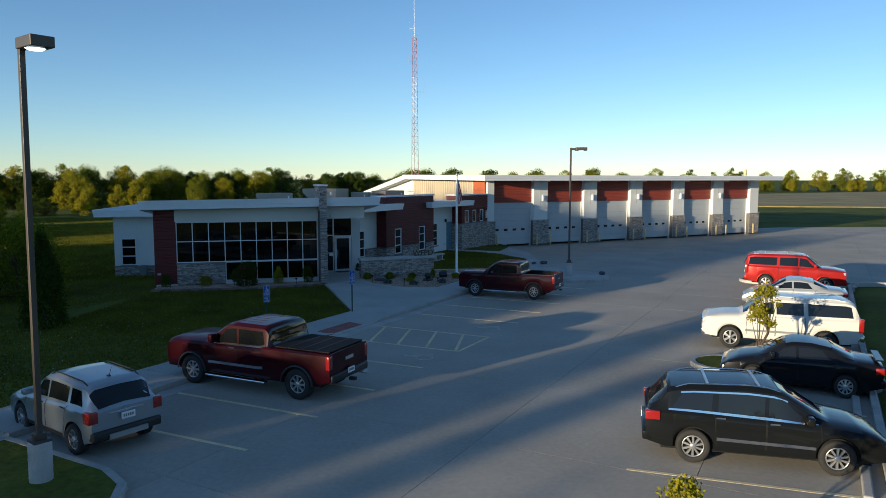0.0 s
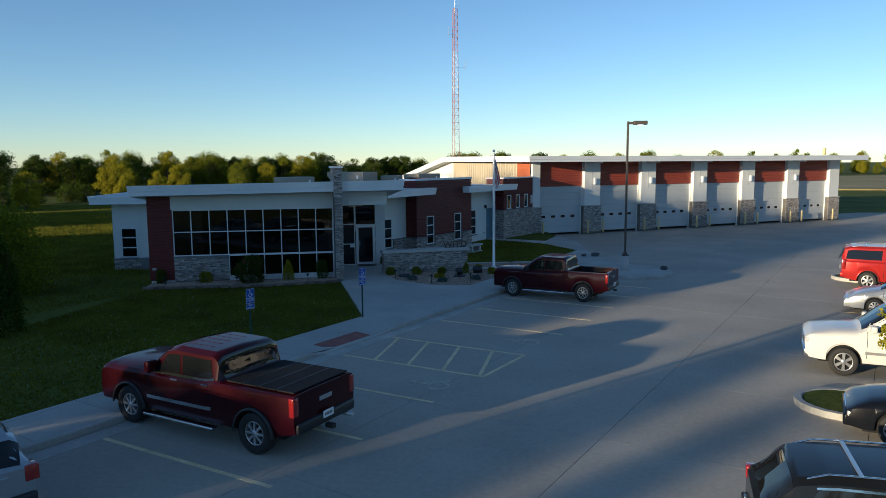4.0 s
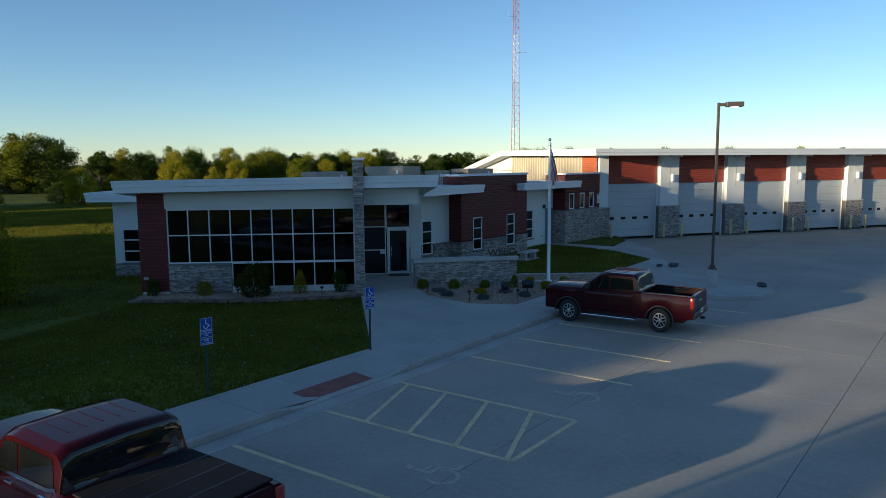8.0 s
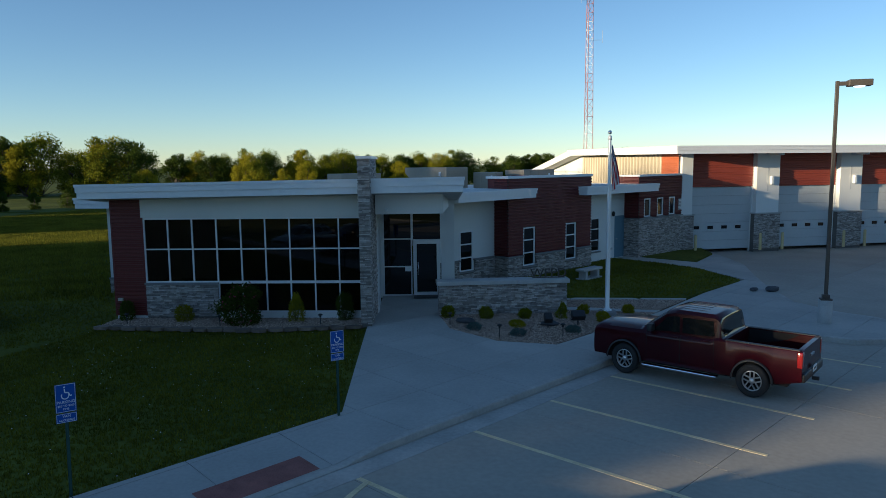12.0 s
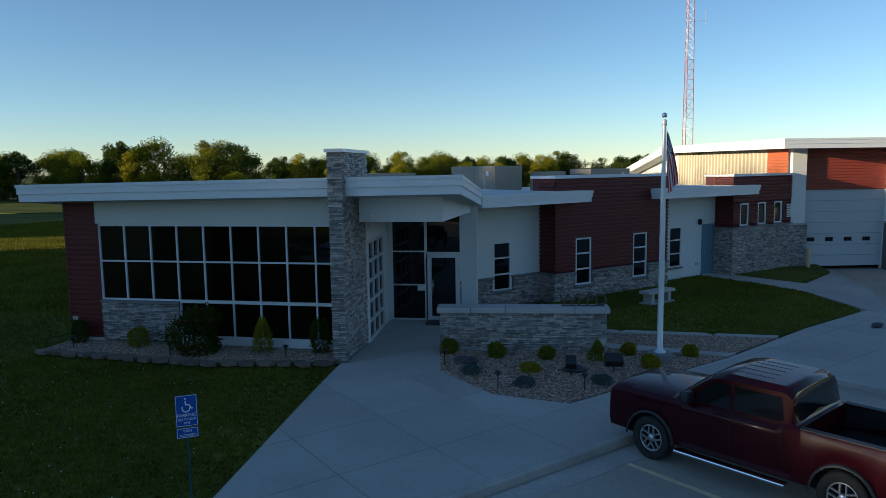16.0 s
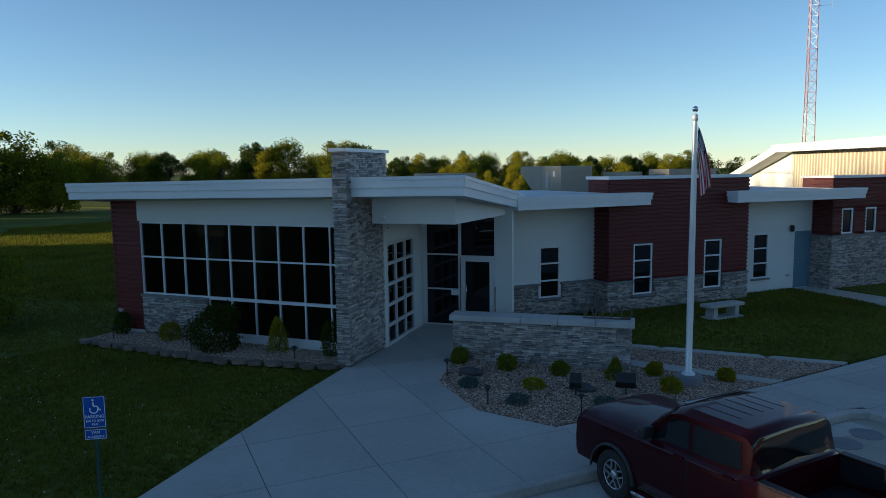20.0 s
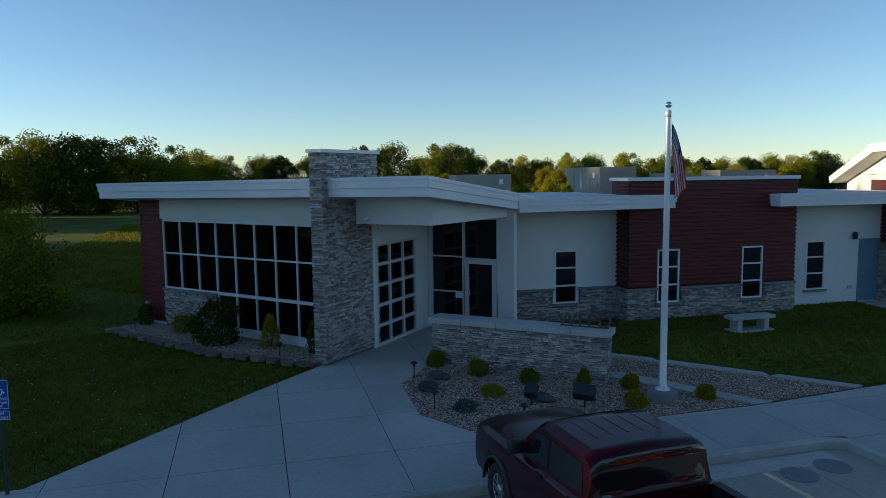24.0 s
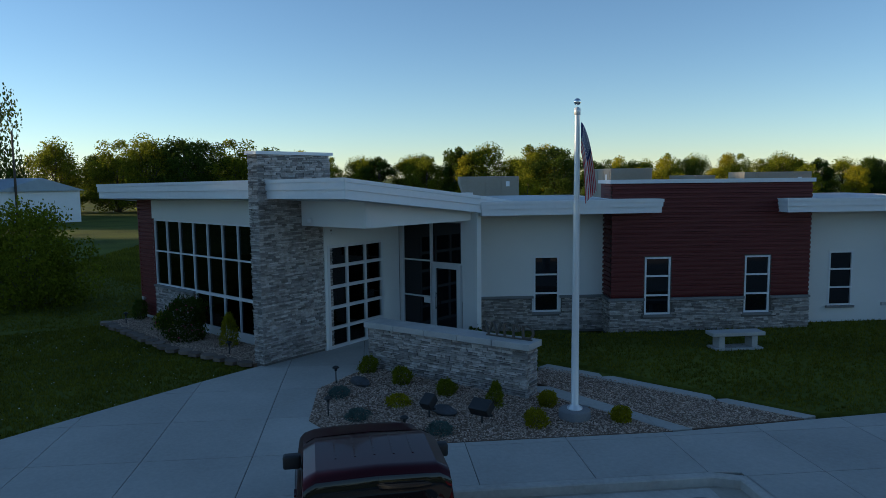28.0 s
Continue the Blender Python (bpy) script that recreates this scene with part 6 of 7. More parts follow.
BIG = dict(long=5.1, wide=1.98, sill=0.32, wheel=0.38, arch=0.445, axles=(-1.5, 1.5), tyre=0.25, spokes=10, roof=0.76,
           belt=[(-2.6, 1.12), (-1.5, 1.12), (0.6, 1.04), (1.2, 1.0), (2.3, 0.86), (2.55, 0.72)],
           top=[(-2.6, 1.02), (-2.48, 1.18), (-2.05, 1.64), (-1.6, 1.72), (-0.3, 1.77), (0.35, 1.72), (1.38, 1.12), (2.0, 1.02), (2.4, 0.88), (2.6, 0.74)],
           side_glass=[(0.08, 1.05, 0.1, 0.45), (-0.98, 0.0, -0.96, 0.02), (-2.0, -1.12, -1.75, -1.08)], screen=(1.3, 0.38), rear_screen=(-2.46, -2.08),
           doors=[((0.05, 1.16), (0.05, 1.14)), ((-1.0, 0.03), (-1.08, 0.03))], tail=(0.92, 1.12), tail_d=0.32, tail_w=0.2, mirror=0.85, chrome_line=2, chrome_handles=True, side_trim=(-1.0, 1.05), rails=(-1.9, 0.35), crossbars=(-1.2, -0.1))
enc, _ = vehicle("large_suv", "glossy black three-row crossover with chrome window trim and roof rails", dict(BIG, paint=P_BLACK, bumper=P_BLACK), parked(-16.25, 14.7, True, 0.92, 14, 0.97))

SED = dict(long=4.55, wide=1.78, sill=0.26, wheel=0.325, arch=0.385, axles=(-1.28, 1.32), tyre=0.2, spokes=9,
           belt=[(-2.3, 0.92), (-1.5, 0.96), (0.6, 0.92), (1.1, 0.88), (2.1, 0.72), (2.3, 0.6)],
           top=[(-2.3, 0.94), (-2.15, 1.02), (-1.55, 1.06), (-0.85, 1.36), (-0.3, 1.44), (0.2, 1.43), (0.5, 1.36), (1.2, 0.98), (1.8, 0.86), (2.15, 0.72), (2.3, 0.62)],
           side_glass=[(0.1, 0.98, 0.12, 0.45), (-0.85, 0.02, -0.62, 0.04)], screen=(1.12, 0.46), rear_screen=(-1.48, -0.88),
           doors=[((0.05, 1.05), (0.06, 1.02)), ((-0.92, 0.03), (-1.0, 0.04))], tail=(0.74, 0.92), tail_d=0.22, tail_w=0.28, mirror=0.72, mirror_h=0.13, plate_z=0.62)
cor, _ = vehicle("sedan", "black four-door sedan with a small boot spoiler", dict(SED, paint=P_NAVY, bumper=P_NAVY), parked(-10.3, 15.3, False, 0.96, 4, 0.9))
part("spoiler", bx(-0.62, 0.62, -2.28, -2.08, 1.07, 1.11), P_NAVY, cor)
sil, _ = vehicle("sedan", "older light silver sedan beside a white suburban wagon", dict(SED, paint=P_GREY, bumper=P_GREY, side_trim=(-0.85, 0.9), trim_m=M_SILL, long=4.8, wide=1.85), parked(3.2, 14.7, False, 0.98, 3, 0.88))
SUB = dict(BIG, long=5.55, wide=2.0, sill=0.40, wheel=0.39, arch=0.47, axles=(-1.55, 1.75), spokes=6, chrome_line=0, rails=(-2.2, 0.3), crossbars=None, rail_m=M_WHITE,
           belt=[(-2.8, 1.22), (1.2, 1.20), (1.4, 1.16), (2.65, 1.08), (2.8, 0.95)],
           top=[(-2.8, 1.15), (-2.72, 1.30), (-2.52, 1.80), (-2.2, 1.88), (0.3, 1.90), (0.62, 1.84), (1.4, 1.26), (2.0, 1.22), (2.6, 1.12), (2.8, 1.0)],
           side_glass=[(0.22, 1.12, 0.24, 0.62), (-0.80, 0.14, -0.78, 0.16), (-2.45, -0.95, -2.38, -0.93)], screen=(1.3, 0.66), rear_screen=(-2.74, -2.54),
           doors=[((0.18, 1.18), (0.18, 1.18)), ((-0.85, 0.16), (-0.85, 0.16))], tail=(0.85, 1.3), tail_d=0.15, tail_w=0.14, mirror=0.98, side_trim=(-1.02, 1.22), trim_m=M_SILL, plate_z=0.8)
sub, _ = vehicle("large_suv", "white long wagon with a grey side strip and chrome bumper", dict(SUB, paint=P_WHITE, bumper=M_CHROME, chrome_handles=False), parked(-5.3, 14.5, False, 0.96, 8, 0.92))
exp, _ = vehicle("large_suv", "bright red large SUV with a roof rack, facing the road", dict(SUB, paint=P_RED, bumper=P_RED, long=5.2, chrome_line=0, side_trim=None, crossbars=(-1.6, -0.4), rail_m=M_ALLOY, axles=(-1.5, 1.55), spokes=6, flare=P_RED), parked(9.3, 14.5, True, 1.0, 3, 0.90))

# ---------------------------------------------------------------- plants
def leaf_cloud(points, size, rng, flat=0.5):
    """Leaf quads round the given centres, as lists for from_pydata."""
    vs, fs = [], []
    for c in points:
        a = Vector((rng.gauss(0, 1), rng.gauss(0, 1), rng.gauss(0, flat))).normalized()
        b = a.orthogonal().normalized()
        b.rotate(Matrix.Rotation(rng.uniform(0, 6.28), 3, a))
        d = a.cross(b)
        s = size * rng.uniform(0.6, 1.3)
        k = len(vs)
        vs += [c - b * s * 0.5, c + d * s * 0.32, c + b * s * 0.55, c - d * s * 0.32]
        fs.append((k, k + 1, k + 2, k + 3))
    return vs, fs


def cloud_mesh(name, points, size, rng, material, flat=0.5):
    vs, fs = leaf_cloud(points, size, rng, flat)
    me = bpy.data.meshes.new(name)
    me.from_pydata([tuple(v) for v in vs], [], fs)
    me.materials.append(material)
    return me


def lobes(rng, n, width, z0, z1, top=0.6):
    out = []
    for _ in range(n):
        z = rng.uniform(z0, z1)
        q = (z - z0) / (z1 - z0)
        r = width * math.sqrt(max(0.05, 1 - (2 * q - 0.75) ** 2 / 1.6)) * rng.uniform(0.35, 0.95)
        a = rng.uniform(0, 6.283)
        out.append((Vector((r * math.cos(a), r * math.sin(a), z)), width * rng.uniform(0.2, 0.42)))
    return out


def tree_model(seed, tall, width, leafm, leaves=2600, leaf=0.34, low=0.16, n_lobes=26):
    rng = random.Random(seed)
    bm = bmesh.new()
    pts = [Vector((rng.uniform(-0.1, 0.1) * k, rng.uniform(-0.1, 0.1) * k, tall * 0.78 * k / 4)) for k in range(5)]
    for k in range(4):
        rod(bm, pts[k], pts[k + 1], tall * 0.022 * (1 - k * 0.22), tall * 0.022 * (1 - (k + 1) * 0.22), n=7)
    lb = lobes(rng, n_lobes, width, tall * low, tall * 0.93)
    for c, r in lb[: n_lobes * 2 // 3]:
        k = min(3, max(0, int(c.z / tall * 4 - 0.8)))
        rod(bm, pts[k], c, tall * 0.007, tall * 0.002, n=5, caps=False)
    trunk = mesh_of("trunk", bm, M_BARK)
    cl = []
    for _ in range(leaves):
        c, r = rng.choice(lb)
        d = Vector((rng.gauss(0, 1), rng.gauss(0, 1), rng.gauss(0, 0.8))).normalized() * r * rng.uniform(0.45, 1.08)
        cl.append(c + d)
    return trunk, cloud_mesh("crown", cl, leaf, rng, leafm)


def plant_tree(model, x, y, z, scale, turn, label, category="tree", group="", wide=1.0):
    t = thing("tree", label, category, m=pose(x, y, z, 0, 0, turn) @ Matrix.Diagonal((scale * wide, scale * wide, scale, 1)), group=group)
    part("trunk", model[0], None, t)
    part("crown", model[1], None, t)
    return t


rng = random.Random(5)
MODELS = [tree_model(100 + k, 10.0, w, m, 9500, 0.27, low, nl) for k, (w, m, low, nl) in enumerate(((3.6, M_LEAF, 0.08, 44), (4.3, M_LEAFD, 0.06, 50), (3.2, M_LEAFY, 0.10, 38), (4.0, M_LEAF, 0.12, 46), (2.8, M_LEAFD, 0.06, 36)))]
TREE_LABELS = ["leafy mid-green tree in the wood edge", "dense dark green tree in the wood edge", "yellow-green sunlit tree in the wood edge", "broad mid-green tree in the wood edge", "slim dark green tree in the wood edge"]


def row(path, step, tall, picks, jitter=3.0, group="wood edge trees", shrink=0.87):
    for (x0, y0), (x1, y1) in zip(path, path[1:]):
        d = math.hypot(x1 - x0, y1 - y0)
        n = max(1, int(d / step))
        for i in range(n):
            f = (i + rng.uniform(0, 0.8)) / n
            k = rng.choice(picks)
            h = rng.uniform(*tall) * shrink
            plant_tree(MODELS[k], x0 + (x1 - x0) * f + rng.uniform(-jitter, jitter), y0 + (y1 - y0) * f + rng.uniform(-jitter, jitter), 0.2, h / 10.0, rng.uniform(0, 360), TREE_LABELS[k], group=group, wide=rng.uniform(0.95, 1.35))


WOOD = [(-172, 48), (-134, 82), (-108, 112), (-82, 120), (-64, 122), (-58, 135), (-45, 160), (-22, 172), (5, 178), (34, 182)]
row(WOOD[:4], 4.6, (9.5, 13.5), (0, 1, 2, 3, 4))
row(WOOD[3:], 4.2, (6.8, 9.8), (0, 1, 2, 3, 4))
row([(a - 6, b + 8) for a, b in WOOD[:4]], 6.5, (9.0, 12.5), (0, 1, 3, 3))
row([(a - 6, b + 8) for a, b in WOOD[3:]], 4.4, (7.4, 10.2), (0, 1, 3, 3))
row([(-58, 82), (-54, 100), (-48, 125), (-36, 148)], 9, (5.0, 7.5), (2, 2, 0))
row([(-72, 70), (-60, 95), (-54, 125)], 3.5, (2.4, 3.6), (1, 4, 0), 2.0, "hedge")
row([(-108, 33), (-92, 50), (-84, 62)], 4.6, (9.5, 12.5), (0, 1, 3), 2.0)
plant_tree(MODELS[1], -98, 25, 0.3, 2.05, 75, "very tall dark tree behind the far shed", wide=0.6)
row([(70, 345), (160, 330), (260, 318), (430, 300)], 8, (9, 13), (0, 2, 3, 0), 6.0, "far woods")
row([(75, 325), (250, 300)], 7, (5, 7), (0, 2), 4.0, "far woods")
plant_tree(MODELS[3], 142, 196, 0.4, 1.35, 40, "large round sunlit tree in the field")
plant_tree(MODELS[0], 152, 190, 0.4, 1.1, 140, "leafy sunlit tree in the field")
# unseen tree ring added behind the camera to block low sky in reflections
row([(60 * math.cos(radians(a)) * 1.6 + 8, 60 * math.sin(radians(a)) * 1.6 + 5) for a in range(-112, 31, 20)], 6.5, (10, 14), (0, 1, 3), 4.0, "road side trees", 1.0)
# wood on the sunset side, out of view, whose shade lies over the office
SD = (math.cos(SUN_TO), math.sin(SUN_TO))
def shade_tree(q, p, tall, wide):
    k = rng.choice((1, 3, 1))
    q, p = q + 0.9, p + 1.0
    plant_tree(MODELS[k], SD[0] * p - SD[1] * q, SD[1] * p + SD[0] * q, 0.1, tall / 10.0, rng.uniform(0, 360), "tall dense tree in the western wood", group="western wood trees", wide=wide)


for q, p, tall, wide in ((-0.9, -74, 9.4, 0.25), (2.2, -74, 11.0, 0.38), (4.9, -76, 13.0, 0.34), (4.6, -72, 11.5, 0.42), (7.4, -74, 10.9, 0.4), (10.0, -75, 11.0, 0.4), (9.0, -72, 10.6, 0.4), (12.9, -74, 12.9, 0.40), (14.8, -78, 14.6, 0.42), (16.4, -73, 15.0, 0.42)):
    shade_tree(q, p, tall, wide)
for q0, q1, h in ((17.6, 54.0, 17.4), (67.5, 86.0, 12.4)):
    q = q0
    while q < q1:
        for p in (-74, -80):
            shade_tree(q + rng.uniform(-0.6, 0.6), p + rng.uniform(-2, 2), h * rng.uniform(0.94, 1.06), 0.56)
        q += 2.3


def shrub(x, y, z, wide, tall, leafm, label, leaf=0.05, n=900, seed=0, cone=0.0, extra=None, name="shrub"):
    r = random.Random(seed + 7)
    cl = []
    bumps = [(r.uniform(0, 6.28), r.uniform(0.2, 1.0), r.uniform(0.85, 1.12)) for _ in range(9)]
    for _ in range(n * 3):
        h = r.random() ** 0.8
        a = r.uniform(0, 6.283)
        rad = wide / 2 * (math.sqrt(max(0.02, 1 - (1.7 * h - 0.75) ** 2 * 0.9)) * (1 - cone) + cone * (1 - h)) * r.uniform(0.55, 1.0) ** 0.5
        rad *= 1 + 0.18 * sum(math.cos(a - b) * math.exp(-((h - c) / 0.2) ** 2) for b, c, _ in bumps) / 1.5
        rad *= r.uniform(0.72, 1.0) + 0.22 * max(0.0, r.gauss(0, 0.6))
        cl.append(Vector((rad * math.cos(a), rad * math.sin(a), h * tall * (1 + 0.10 * max(0.0, r.gauss(0, 0.7))) + r.uniform(-0.02, 0.02))))
    t = thing(name, label, "shrub", m=pose(x, y, z))
    bm = bmesh.new()
    for k in range(5):
        a = k * 1.257
        rod(bm, (0, 0, -0.05), (wide * 0.28 * math.cos(a), wide * 0.28 * math.sin(a), tall * 0.75), 0.012, 0.004, n=5)
    part("stem", bm, M_BARK, t)
    part("foliage", cloud_mesh("foliage", cl, leaf * 0.85, r, leafm), None, t)
    if extra:
        part("blossom", cloud_mesh("blossom", [c * 1.03 for c in r.sample(cl, 110)], 0.07, r, extra), None, t)
    return t


# beds
def hz(x, y):
    return high_z(x, y) + 0.0


shrub(-12.92, 26.2, 0.36, 0.5, 0.62, M_LEAFD, "small dark upright evergreen in the gravel bed", 0.05, 700, 1)
shrub(-10.97, 26.53, 0.36, 0.62, 0.5, M_LEAFY, "small yellow-green shrub in the gravel bed", 0.045, 700, 2)
shrub(-8.88, 26.62, 0.36, 1.35, 1.15, M_LEAFD, "rose bush with pink blossom below the windows", 0.075, 1900, 3, extra=M_PINK, name="rose_bush")
shrub(-7.4, 27.33, 0.36, 0.66, 0.85, M_LEAFY, "upright golden shrub in the gravel bed", 0.05, 900, 4, cone=0.5)
shrub(-5.94, 27.83, 0.36, 0.6, 0.85, M_LEAFD, "dark green upright shrub beside the stone pier", 0.05, 900, 5)
GREENS = [(-2.85, 29.15, 0.48, 0.36), (-1.6, 29.3, 0.5, 0.36), (-0.38, 29.65, 0.44, 0.32)]
for k, (x, y, w, h) in enumerate(GREENS):
    shrub(x, y, hz(x, y) - 0.02, w, h, M_LEAF, "rounded green boxwood in the gravel bed", 0.04, 800, 10 + k)
shrub(0.79, 30.05, hz(0.79, 30.05) - 0.02, 0.48, 0.5, M_LEAF, "small conical evergreen in the gravel bed", 0.04, 800, 14, cone=0.6)
for k, (x, y, w, h) in enumerate(((1.4, 30.9, 0.42, 0.3), (2.07, 29.95, 0.48, 0.32), (2.87, 31.45, 0.42, 0.28))):
    shrub(x, y, hz(x, y) - 0.02, w, h, M_LEAFY, "rounded golden shrub by the flagpole", 0.04, 800, 20 + k)
shrub(-0.46, 28.5, hz(-0.46, 28.5) - 0.02, 0.55, 0.2, M_LEAFY, "low spreading golden ground cover", 0.04, 500, 24)
for k, (x, y) in enumerate(((-1.65, 27.77), (-0.23, 27.42), (1.3, 28.3))):
    shrub(x, y, hz(x, y) - 0.02, 0.5, 0.2, M_LEAFB, "low blue-green juniper in the gravel bed", 0.035, 600, 30 + k)
shrub(-3.7, 33.0, 0.34, 0.5, 0.4, M_LEAFD, "dark shrub beside the entry wall", 0.05, 500, 35)
# slate rocks, flood lights, path lights
for k, (x, y, w) in enumerate(((-2.1, 28.52, 0.55), (0.5, 28.97, 0.55), (8.3, 37.2, 0.6), (7.6, 37.0, 0.4), (10.9, 31.7, 0.6))):
    bm = bmesh.new()
    bmesh.ops.create_icosphere(bm, subdivisions=2, radius=w / 2)
    r = random.Random(70 + k)
    for v in bm.verts:
        v.co = Vector((v.co.x * 1.1, v.co.y * 0.65, v.co.z * 0.42)) * r.uniform(0.85, 1.15)
    solo("rock", bm, M_SLATE, "dark flat slate boulder lying on gravel", "rock", m=pose(x, y, (hz(x, y) if y < 30 else lot_z(x, y) + 0.15) + 0.05, 0, 0, 20 * k))
for x, y, w, turn in ((0.5, 28.62, 0.24, 20), (1.36, 29.25, 0.42, 20)):
    s = thing("flood_light", "dark ground flood light aimed at the sign wall", "flood light", m=pose(x, y, hz(x, y), 0, 0, turn))
    bm = bmesh.new()
    rod(bm, (0, 0, -0.1), (0, 0, 0.18), 0.02, n=8)
    box(bm, -w / 2 - 0.02, w / 2 + 0.02, -0.02, 0.02, 0.16, 0.2)
    part("stake", bm, M_BLACK, s)
    bm = bmesh.new()
    box(bm, -w / 2, w / 2, -0.16, 0.12, -0.1, 0.1, m=Matrix.Translation((0, 0, 0.32)) @ Matrix.Rotation(radians(35), 4, "X"), bevel=0.02)
    part("housing", bm, M_BLACK, s)
    part("lens", bx(-w / 2 + 0.03, w / 2 - 0.03, 0.121, 0.126, -0.07, 0.07), M_TINT, s).matrix_basis = Matrix.Translation((0, 0, 0.32)) @ Matrix.Rotation(radians(35), 4, "X")
for x, y in ((-2.5, 28.12), (-0.72, 27.05), (1.05, 27.7), (-12.5, 25.7), (-9.4, 26.1), (-6.4, 27.0)):
    s = thing("path_light", "small black mushroom path light in the gravel", "path light", m=pose(x, y, hz(x, y)), group="path lights")
    bm = bmesh.new()
    rod(bm, (0, 0, -0.1), (0, 0, 0.3), 0.014, n=8)
    part("stake", bm, M_BLACK, s)
    bm = bmesh.new()
    lathe(bm, [(0.03, 0.28), (0.035, 0.33), (0.085, 0.345), (0.05, 0.385), (0.0, 0.395)], 14)
    part("cap", bm, M_BLACK, s, smooth=True)
# edging stones of the window bed
rs = random.Random(12)
edge = [(-13.25, 25.15), (-8.2, 25.92), (-5.1, 27.1)]
for (x0, y0), (x1, y1) in zip(edge, edge[1:]):
    n = int(math.hypot(x1 - x0, y1 - y0) / 0.46)
    for i in range(n):
        f = (i + 0.5) / n
        bm = bmesh.new()
        k = rs.randint(5, 7)
        a0 = rs.uniform(0, 1)
        pts = [(0.27 * rs.uniform(0.85, 1.1) * math.cos(a0 + 6.283 * j / k), 0.19 * rs.uniform(0.8, 1.15) * math.sin(a0 + 6.283 * j / k)) for j in range(k)]
        prism(bm, pts, 0.03, 0.09)
        solo("edging_stone", bm, M_FLAG, "flat brown edging stone round the gravel bed", "edging stone", m=pose(x0 + (x1 - x0) * f, y0 + (y1 - y0) * f + rs.uniform(-0.05, 0.05), 0.37, rs.uniform(-3, 3), rs.uniform(-3, 3), rs.uniform(-12, 12)), group="bed edging")

# larger shrubs and saplings
bush = tree_model(301, 4.7, 2.7, M_LEAF, 16000, 0.15, 0.02, 60)
plant_tree(bush, -18.8, 23.5, 0.3, 0.82, 30, "big round green bush at the lawn's edge", "bush")
shrub(-14.1, 17.0, 0.3, 1.9, 3.3, M_LEAFD, "dark upright juniper on the lawn", 0.13, 2600, 41, cone=0.75, name="juniper")
shrub(-12.75, 9.6, 0.3, 1.8, 2.9, M_LEAFD, "dark upright juniper on the lawn", 0.13, 2400, 42, cone=0.7, name="juniper")
# young trees added out of view; their shade falls on the nearer pickup
jun = tree_model(302, 3.2, 0.95, M_LEAF, 5000, 0.11, 0.02, 40)
for x, y in ((-15.6, 0.4), (-14.4, 2.6), (-16.4, 3.6)):
    plant_tree(jun, x, y, 0.2, 0.82, 140 * x, "unseen young leafy tree added to shade the parked pickup", wide=1.4)
sap = tree_model(303, 2.5, 0.46, M_LEAFY, 1500, 0.075, 0.52, 30)
for u, v, k in ((-9.1, 14.3, 1.05), (-22.9, 14.3, 0.75)):
    x, y = uv(u, v)
    plant_tree(sap, x, y, lot_z(x, y) + 0.12, k, 50 * k, "young yellow-green sapling on a parking island")

# ---------------------------------------------------------------- gravel and grass
def scatter(name, polys, count, maker, material, label, category, seed):
    r = np.random.RandomState(seed)
    vs, fs = [], []
    tot = sum(area(p) for p in polys)
    for poly in polys:
        xs, ys = [p[0] for p in poly], [p[1] for p in poly]
        want, done = int(count * area(poly) / tot), 0
        while done < want:
            x, y = r.uniform(min(xs), max(xs)), r.uniform(min(ys), max(ys))
            inside = False
            for (ax, ay), (bx2, by2) in zip(poly, poly[1:] + poly[:1]):
                if (ay > y) != (by2 > y) and x < (bx2 - ax) * (y - ay) / (by2 - ay) + ax:
                    inside = not inside
            if inside:
                maker(vs, fs, x, y, r)
                done += 1
    me = bpy.data.meshes.new(name)
    me.from_pydata(vs, [], fs)
    me.materials.append(material)
    return tagged(new(name, me), label, category, kind="stuff")


def pebble(vs, fs, x, y, r):
    z = high_z(x, y) + (0.03 if x < -4.8 else -0.01)
    a, b, c = r.uniform(0.012, 0.029, 3)
    t = r.uniform(0, 6.28)
    k = len(vs)
    ct, st = math.cos(t), math.sin(t)
    for dx, dy, dz in ((a, 0, 0.3 * c), (0, b, 0.3 * c), (-a, 0, 0.3 * c), (0, -b, 0.3 * c), (0, 0, c), (0, 0, -0.01)):
        vs.append((x + dx * ct - dy * st, y + dx * st + dy * ct, z + dz))
    fs.extend([(k, k + 1, k + 4), (k + 1, k + 2, k + 4), (k + 2, k + 3, k + 4), (k + 3, k, k + 4)])


scatter("gravel", [[uv(*p) for p in poly] for poly in GRAVEL] + [BED_L], 32000, pebble, M_GRAVEL, "loose tan and brown river pebbles", "gravel", 3)


def blade(vs, fs, x, y, r):
    z = blade_z(x, y)
    for _ in range(3):
        h, a = r.uniform(0.03, 0.085), r.uniform(0, 6.28)
        dx, dy = math.cos(a) * 0.012, math.sin(a) * 0.012
        lx, ly = r.uniform(-0.03, 0.03, 2)
        ox, oy = r.uniform(-0.03, 0.03, 2)
        k = len(vs)
        vs.extend([(x + ox - dx, y + oy - dy, z), (x + ox + dx, y + oy + dy, z), (x + ox + lx, y + oy + ly, z + h)])
        fs.append((k, k + 1, k + 2))


def blade_z(x, y):
    return high_z(x, y) - 0.075


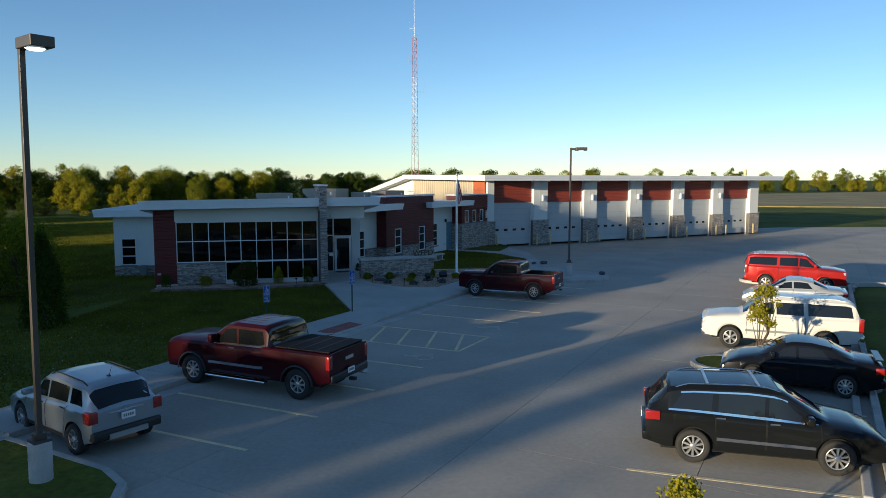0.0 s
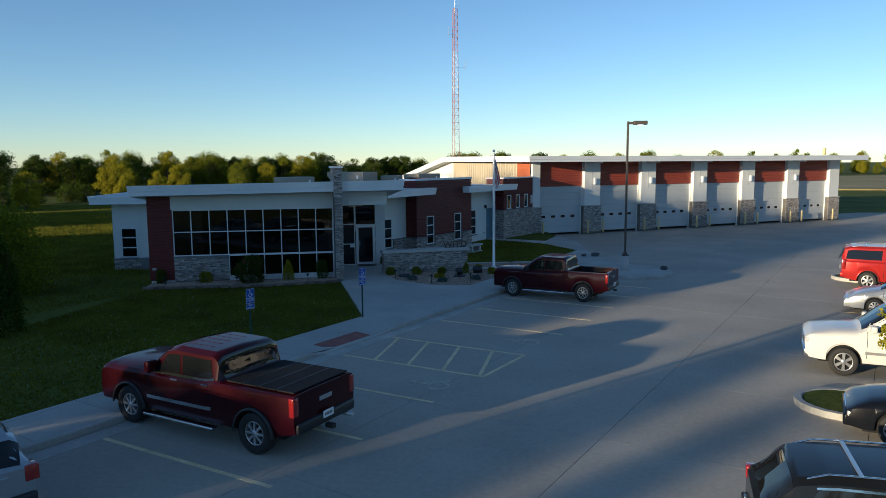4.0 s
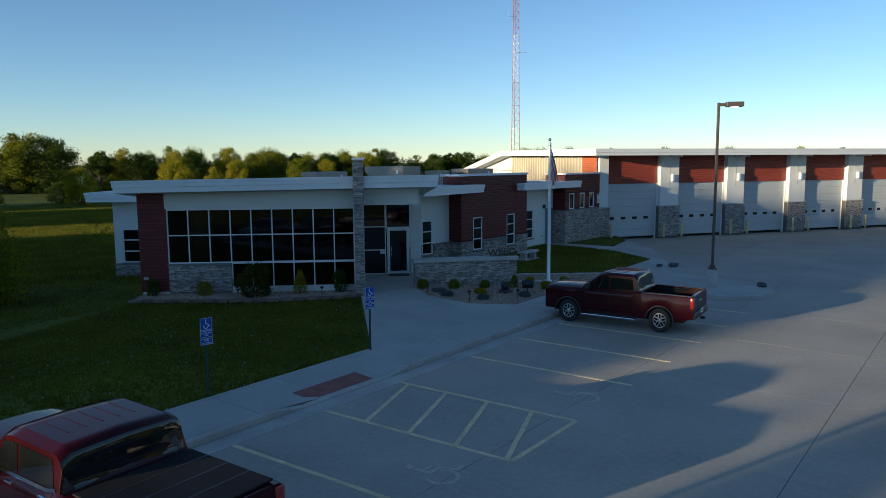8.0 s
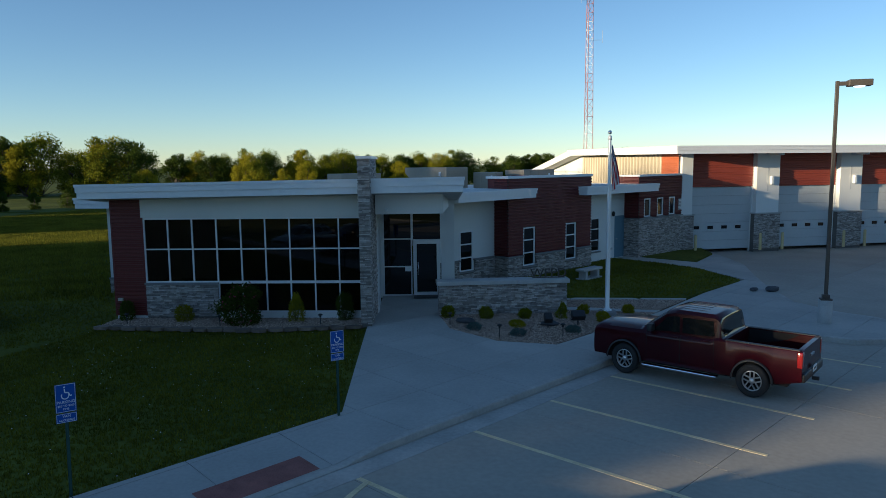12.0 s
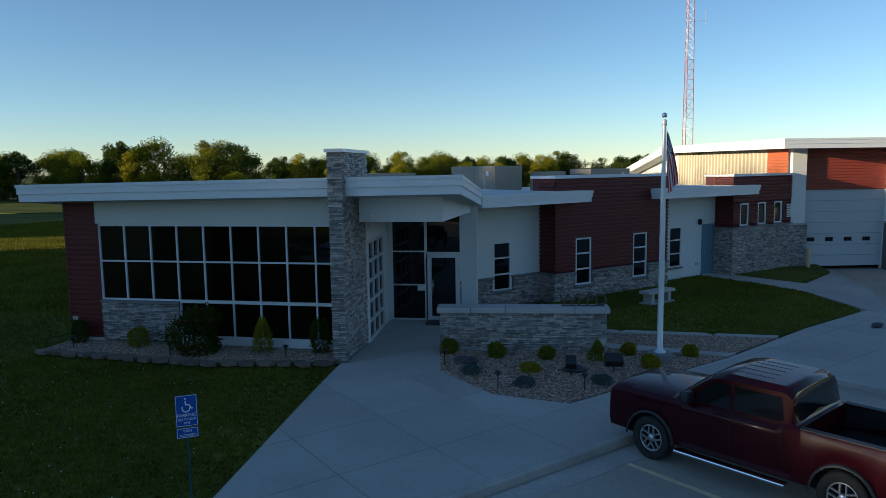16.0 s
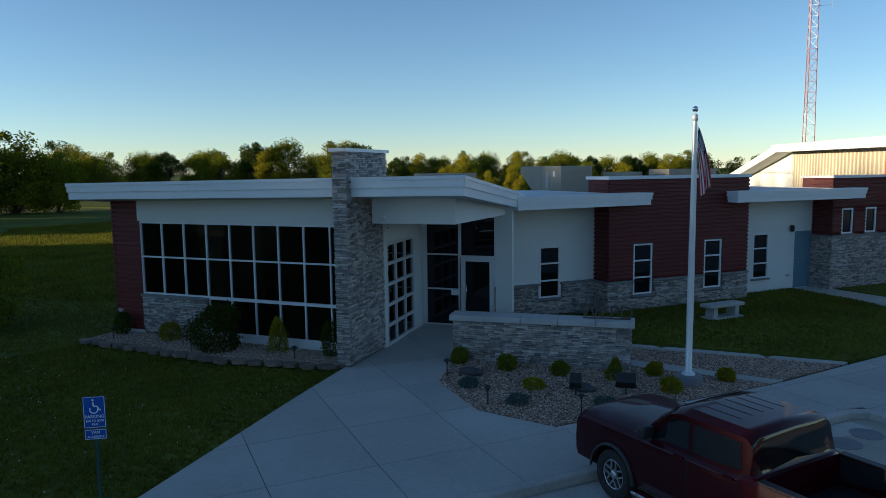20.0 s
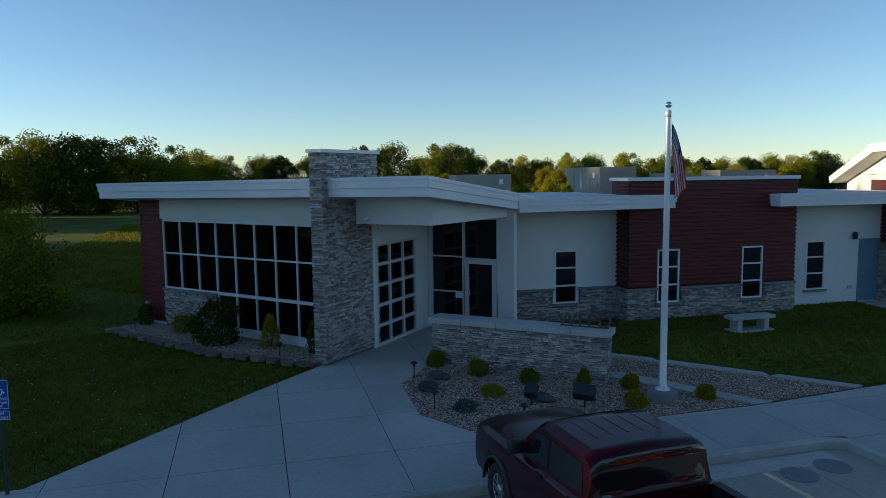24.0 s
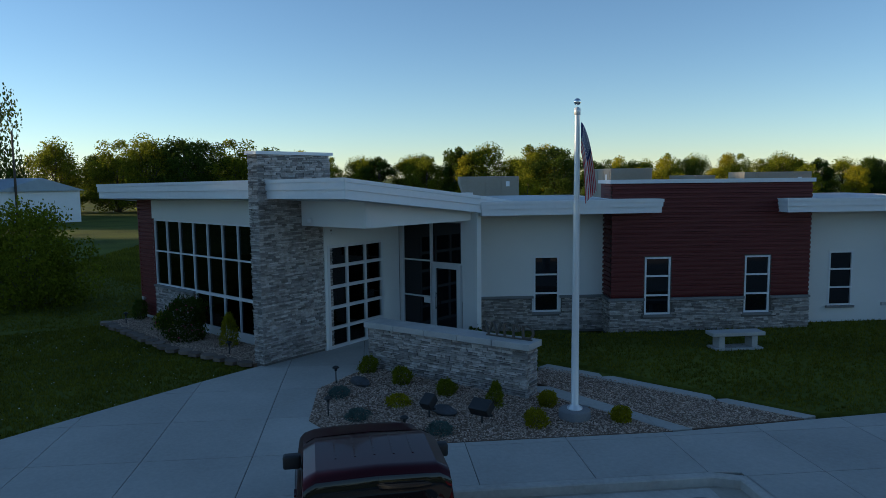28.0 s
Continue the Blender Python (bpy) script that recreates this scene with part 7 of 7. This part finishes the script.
NEAR_LAWN = [uv(*p) for p in ((-15.5, -2.0), (-7.72, -2.0), (-2.75, -7.25), (-8.2, -13.4), (-15.5, -10.5))]
FAR_LAWN = [uv(*p) for p in ((-23.2, -2.0), (-15.5, -2.0), (-15.5, -12.5), (-24.0, -9))]
scatter("grass", [NEAR_LAWN], 26000, blade, M_BLADE, "short mown green grass blades", "grass", 8)
scatter("grass", [[(-12.6, 25.5), (-16.2, 17.5), (-17.3, 8.3), (-27, 10), (-30, 26), (-22, 28.2), (-14.5, 30), (-13.6, 27)]], 26000, blade, M_BLADE, "short mown green grass blades", "grass", 13)
scatter("grass", [FAR_LAWN], 9000, blade, M_BLADE, "short mown green grass blades", "grass", 9)


def tall_blade(vs, fs, x, y, r):
    z = high_z(x, y) - 0.075
    for _ in range(4):
        h, a = r.uniform(0.08, 0.2), r.uniform(0, 6.28)
        dx, dy = math.cos(a) * 0.03, math.sin(a) * 0.03
        lx, ly = r.uniform(-0.06, 0.06, 2)
        ox, oy = r.uniform(-0.15, 0.15, 2)
        k = len(vs)
        vs.extend([(x + ox - dx, y + oy - dy, z), (x + ox + dx, y + oy + dy, z), (x + ox + lx, y + oy + ly, z + h)])
        fs.append((k, k + 1, k + 2))


scatter("grass", [[(-14.5, 30), (-22, 28), (-31, 26), (-62, 44), (-62, 92), (-28, 92), (-16, 60)]], 80000, tall_blade, M_BLADE, "longer grass on the lawn behind the office", "grass", 12)


def blade_z(x, y):
    return high_z(x, y) + 0.015


scatter("grass", [[uv(*p) for p in LAWN_R]], 12000, blade, M_BLADE, "short mown green grass blades", "grass", 10)
# clover heads in the lawn
def clover(vs, fs, x, y, r):
    z = high_z(x, y) - 0.02
    k = len(vs)
    s = r.uniform(0.008, 0.016)
    vs.extend([(x - s, y, z), (x, y - s, z), (x + s, y, z), (x, y + s, z), (x, y, z + s)])
    fs.extend([(k, k + 1, k + 4), (k + 1, k + 2, k + 4), (k + 2, k + 3, k + 4), (k + 3, k, k + 4)])


scatter("clover", [NEAR_LAWN, FAR_LAWN], 350, clover, M_WHITE, "tiny white clover heads in the grass", "clover", 11)
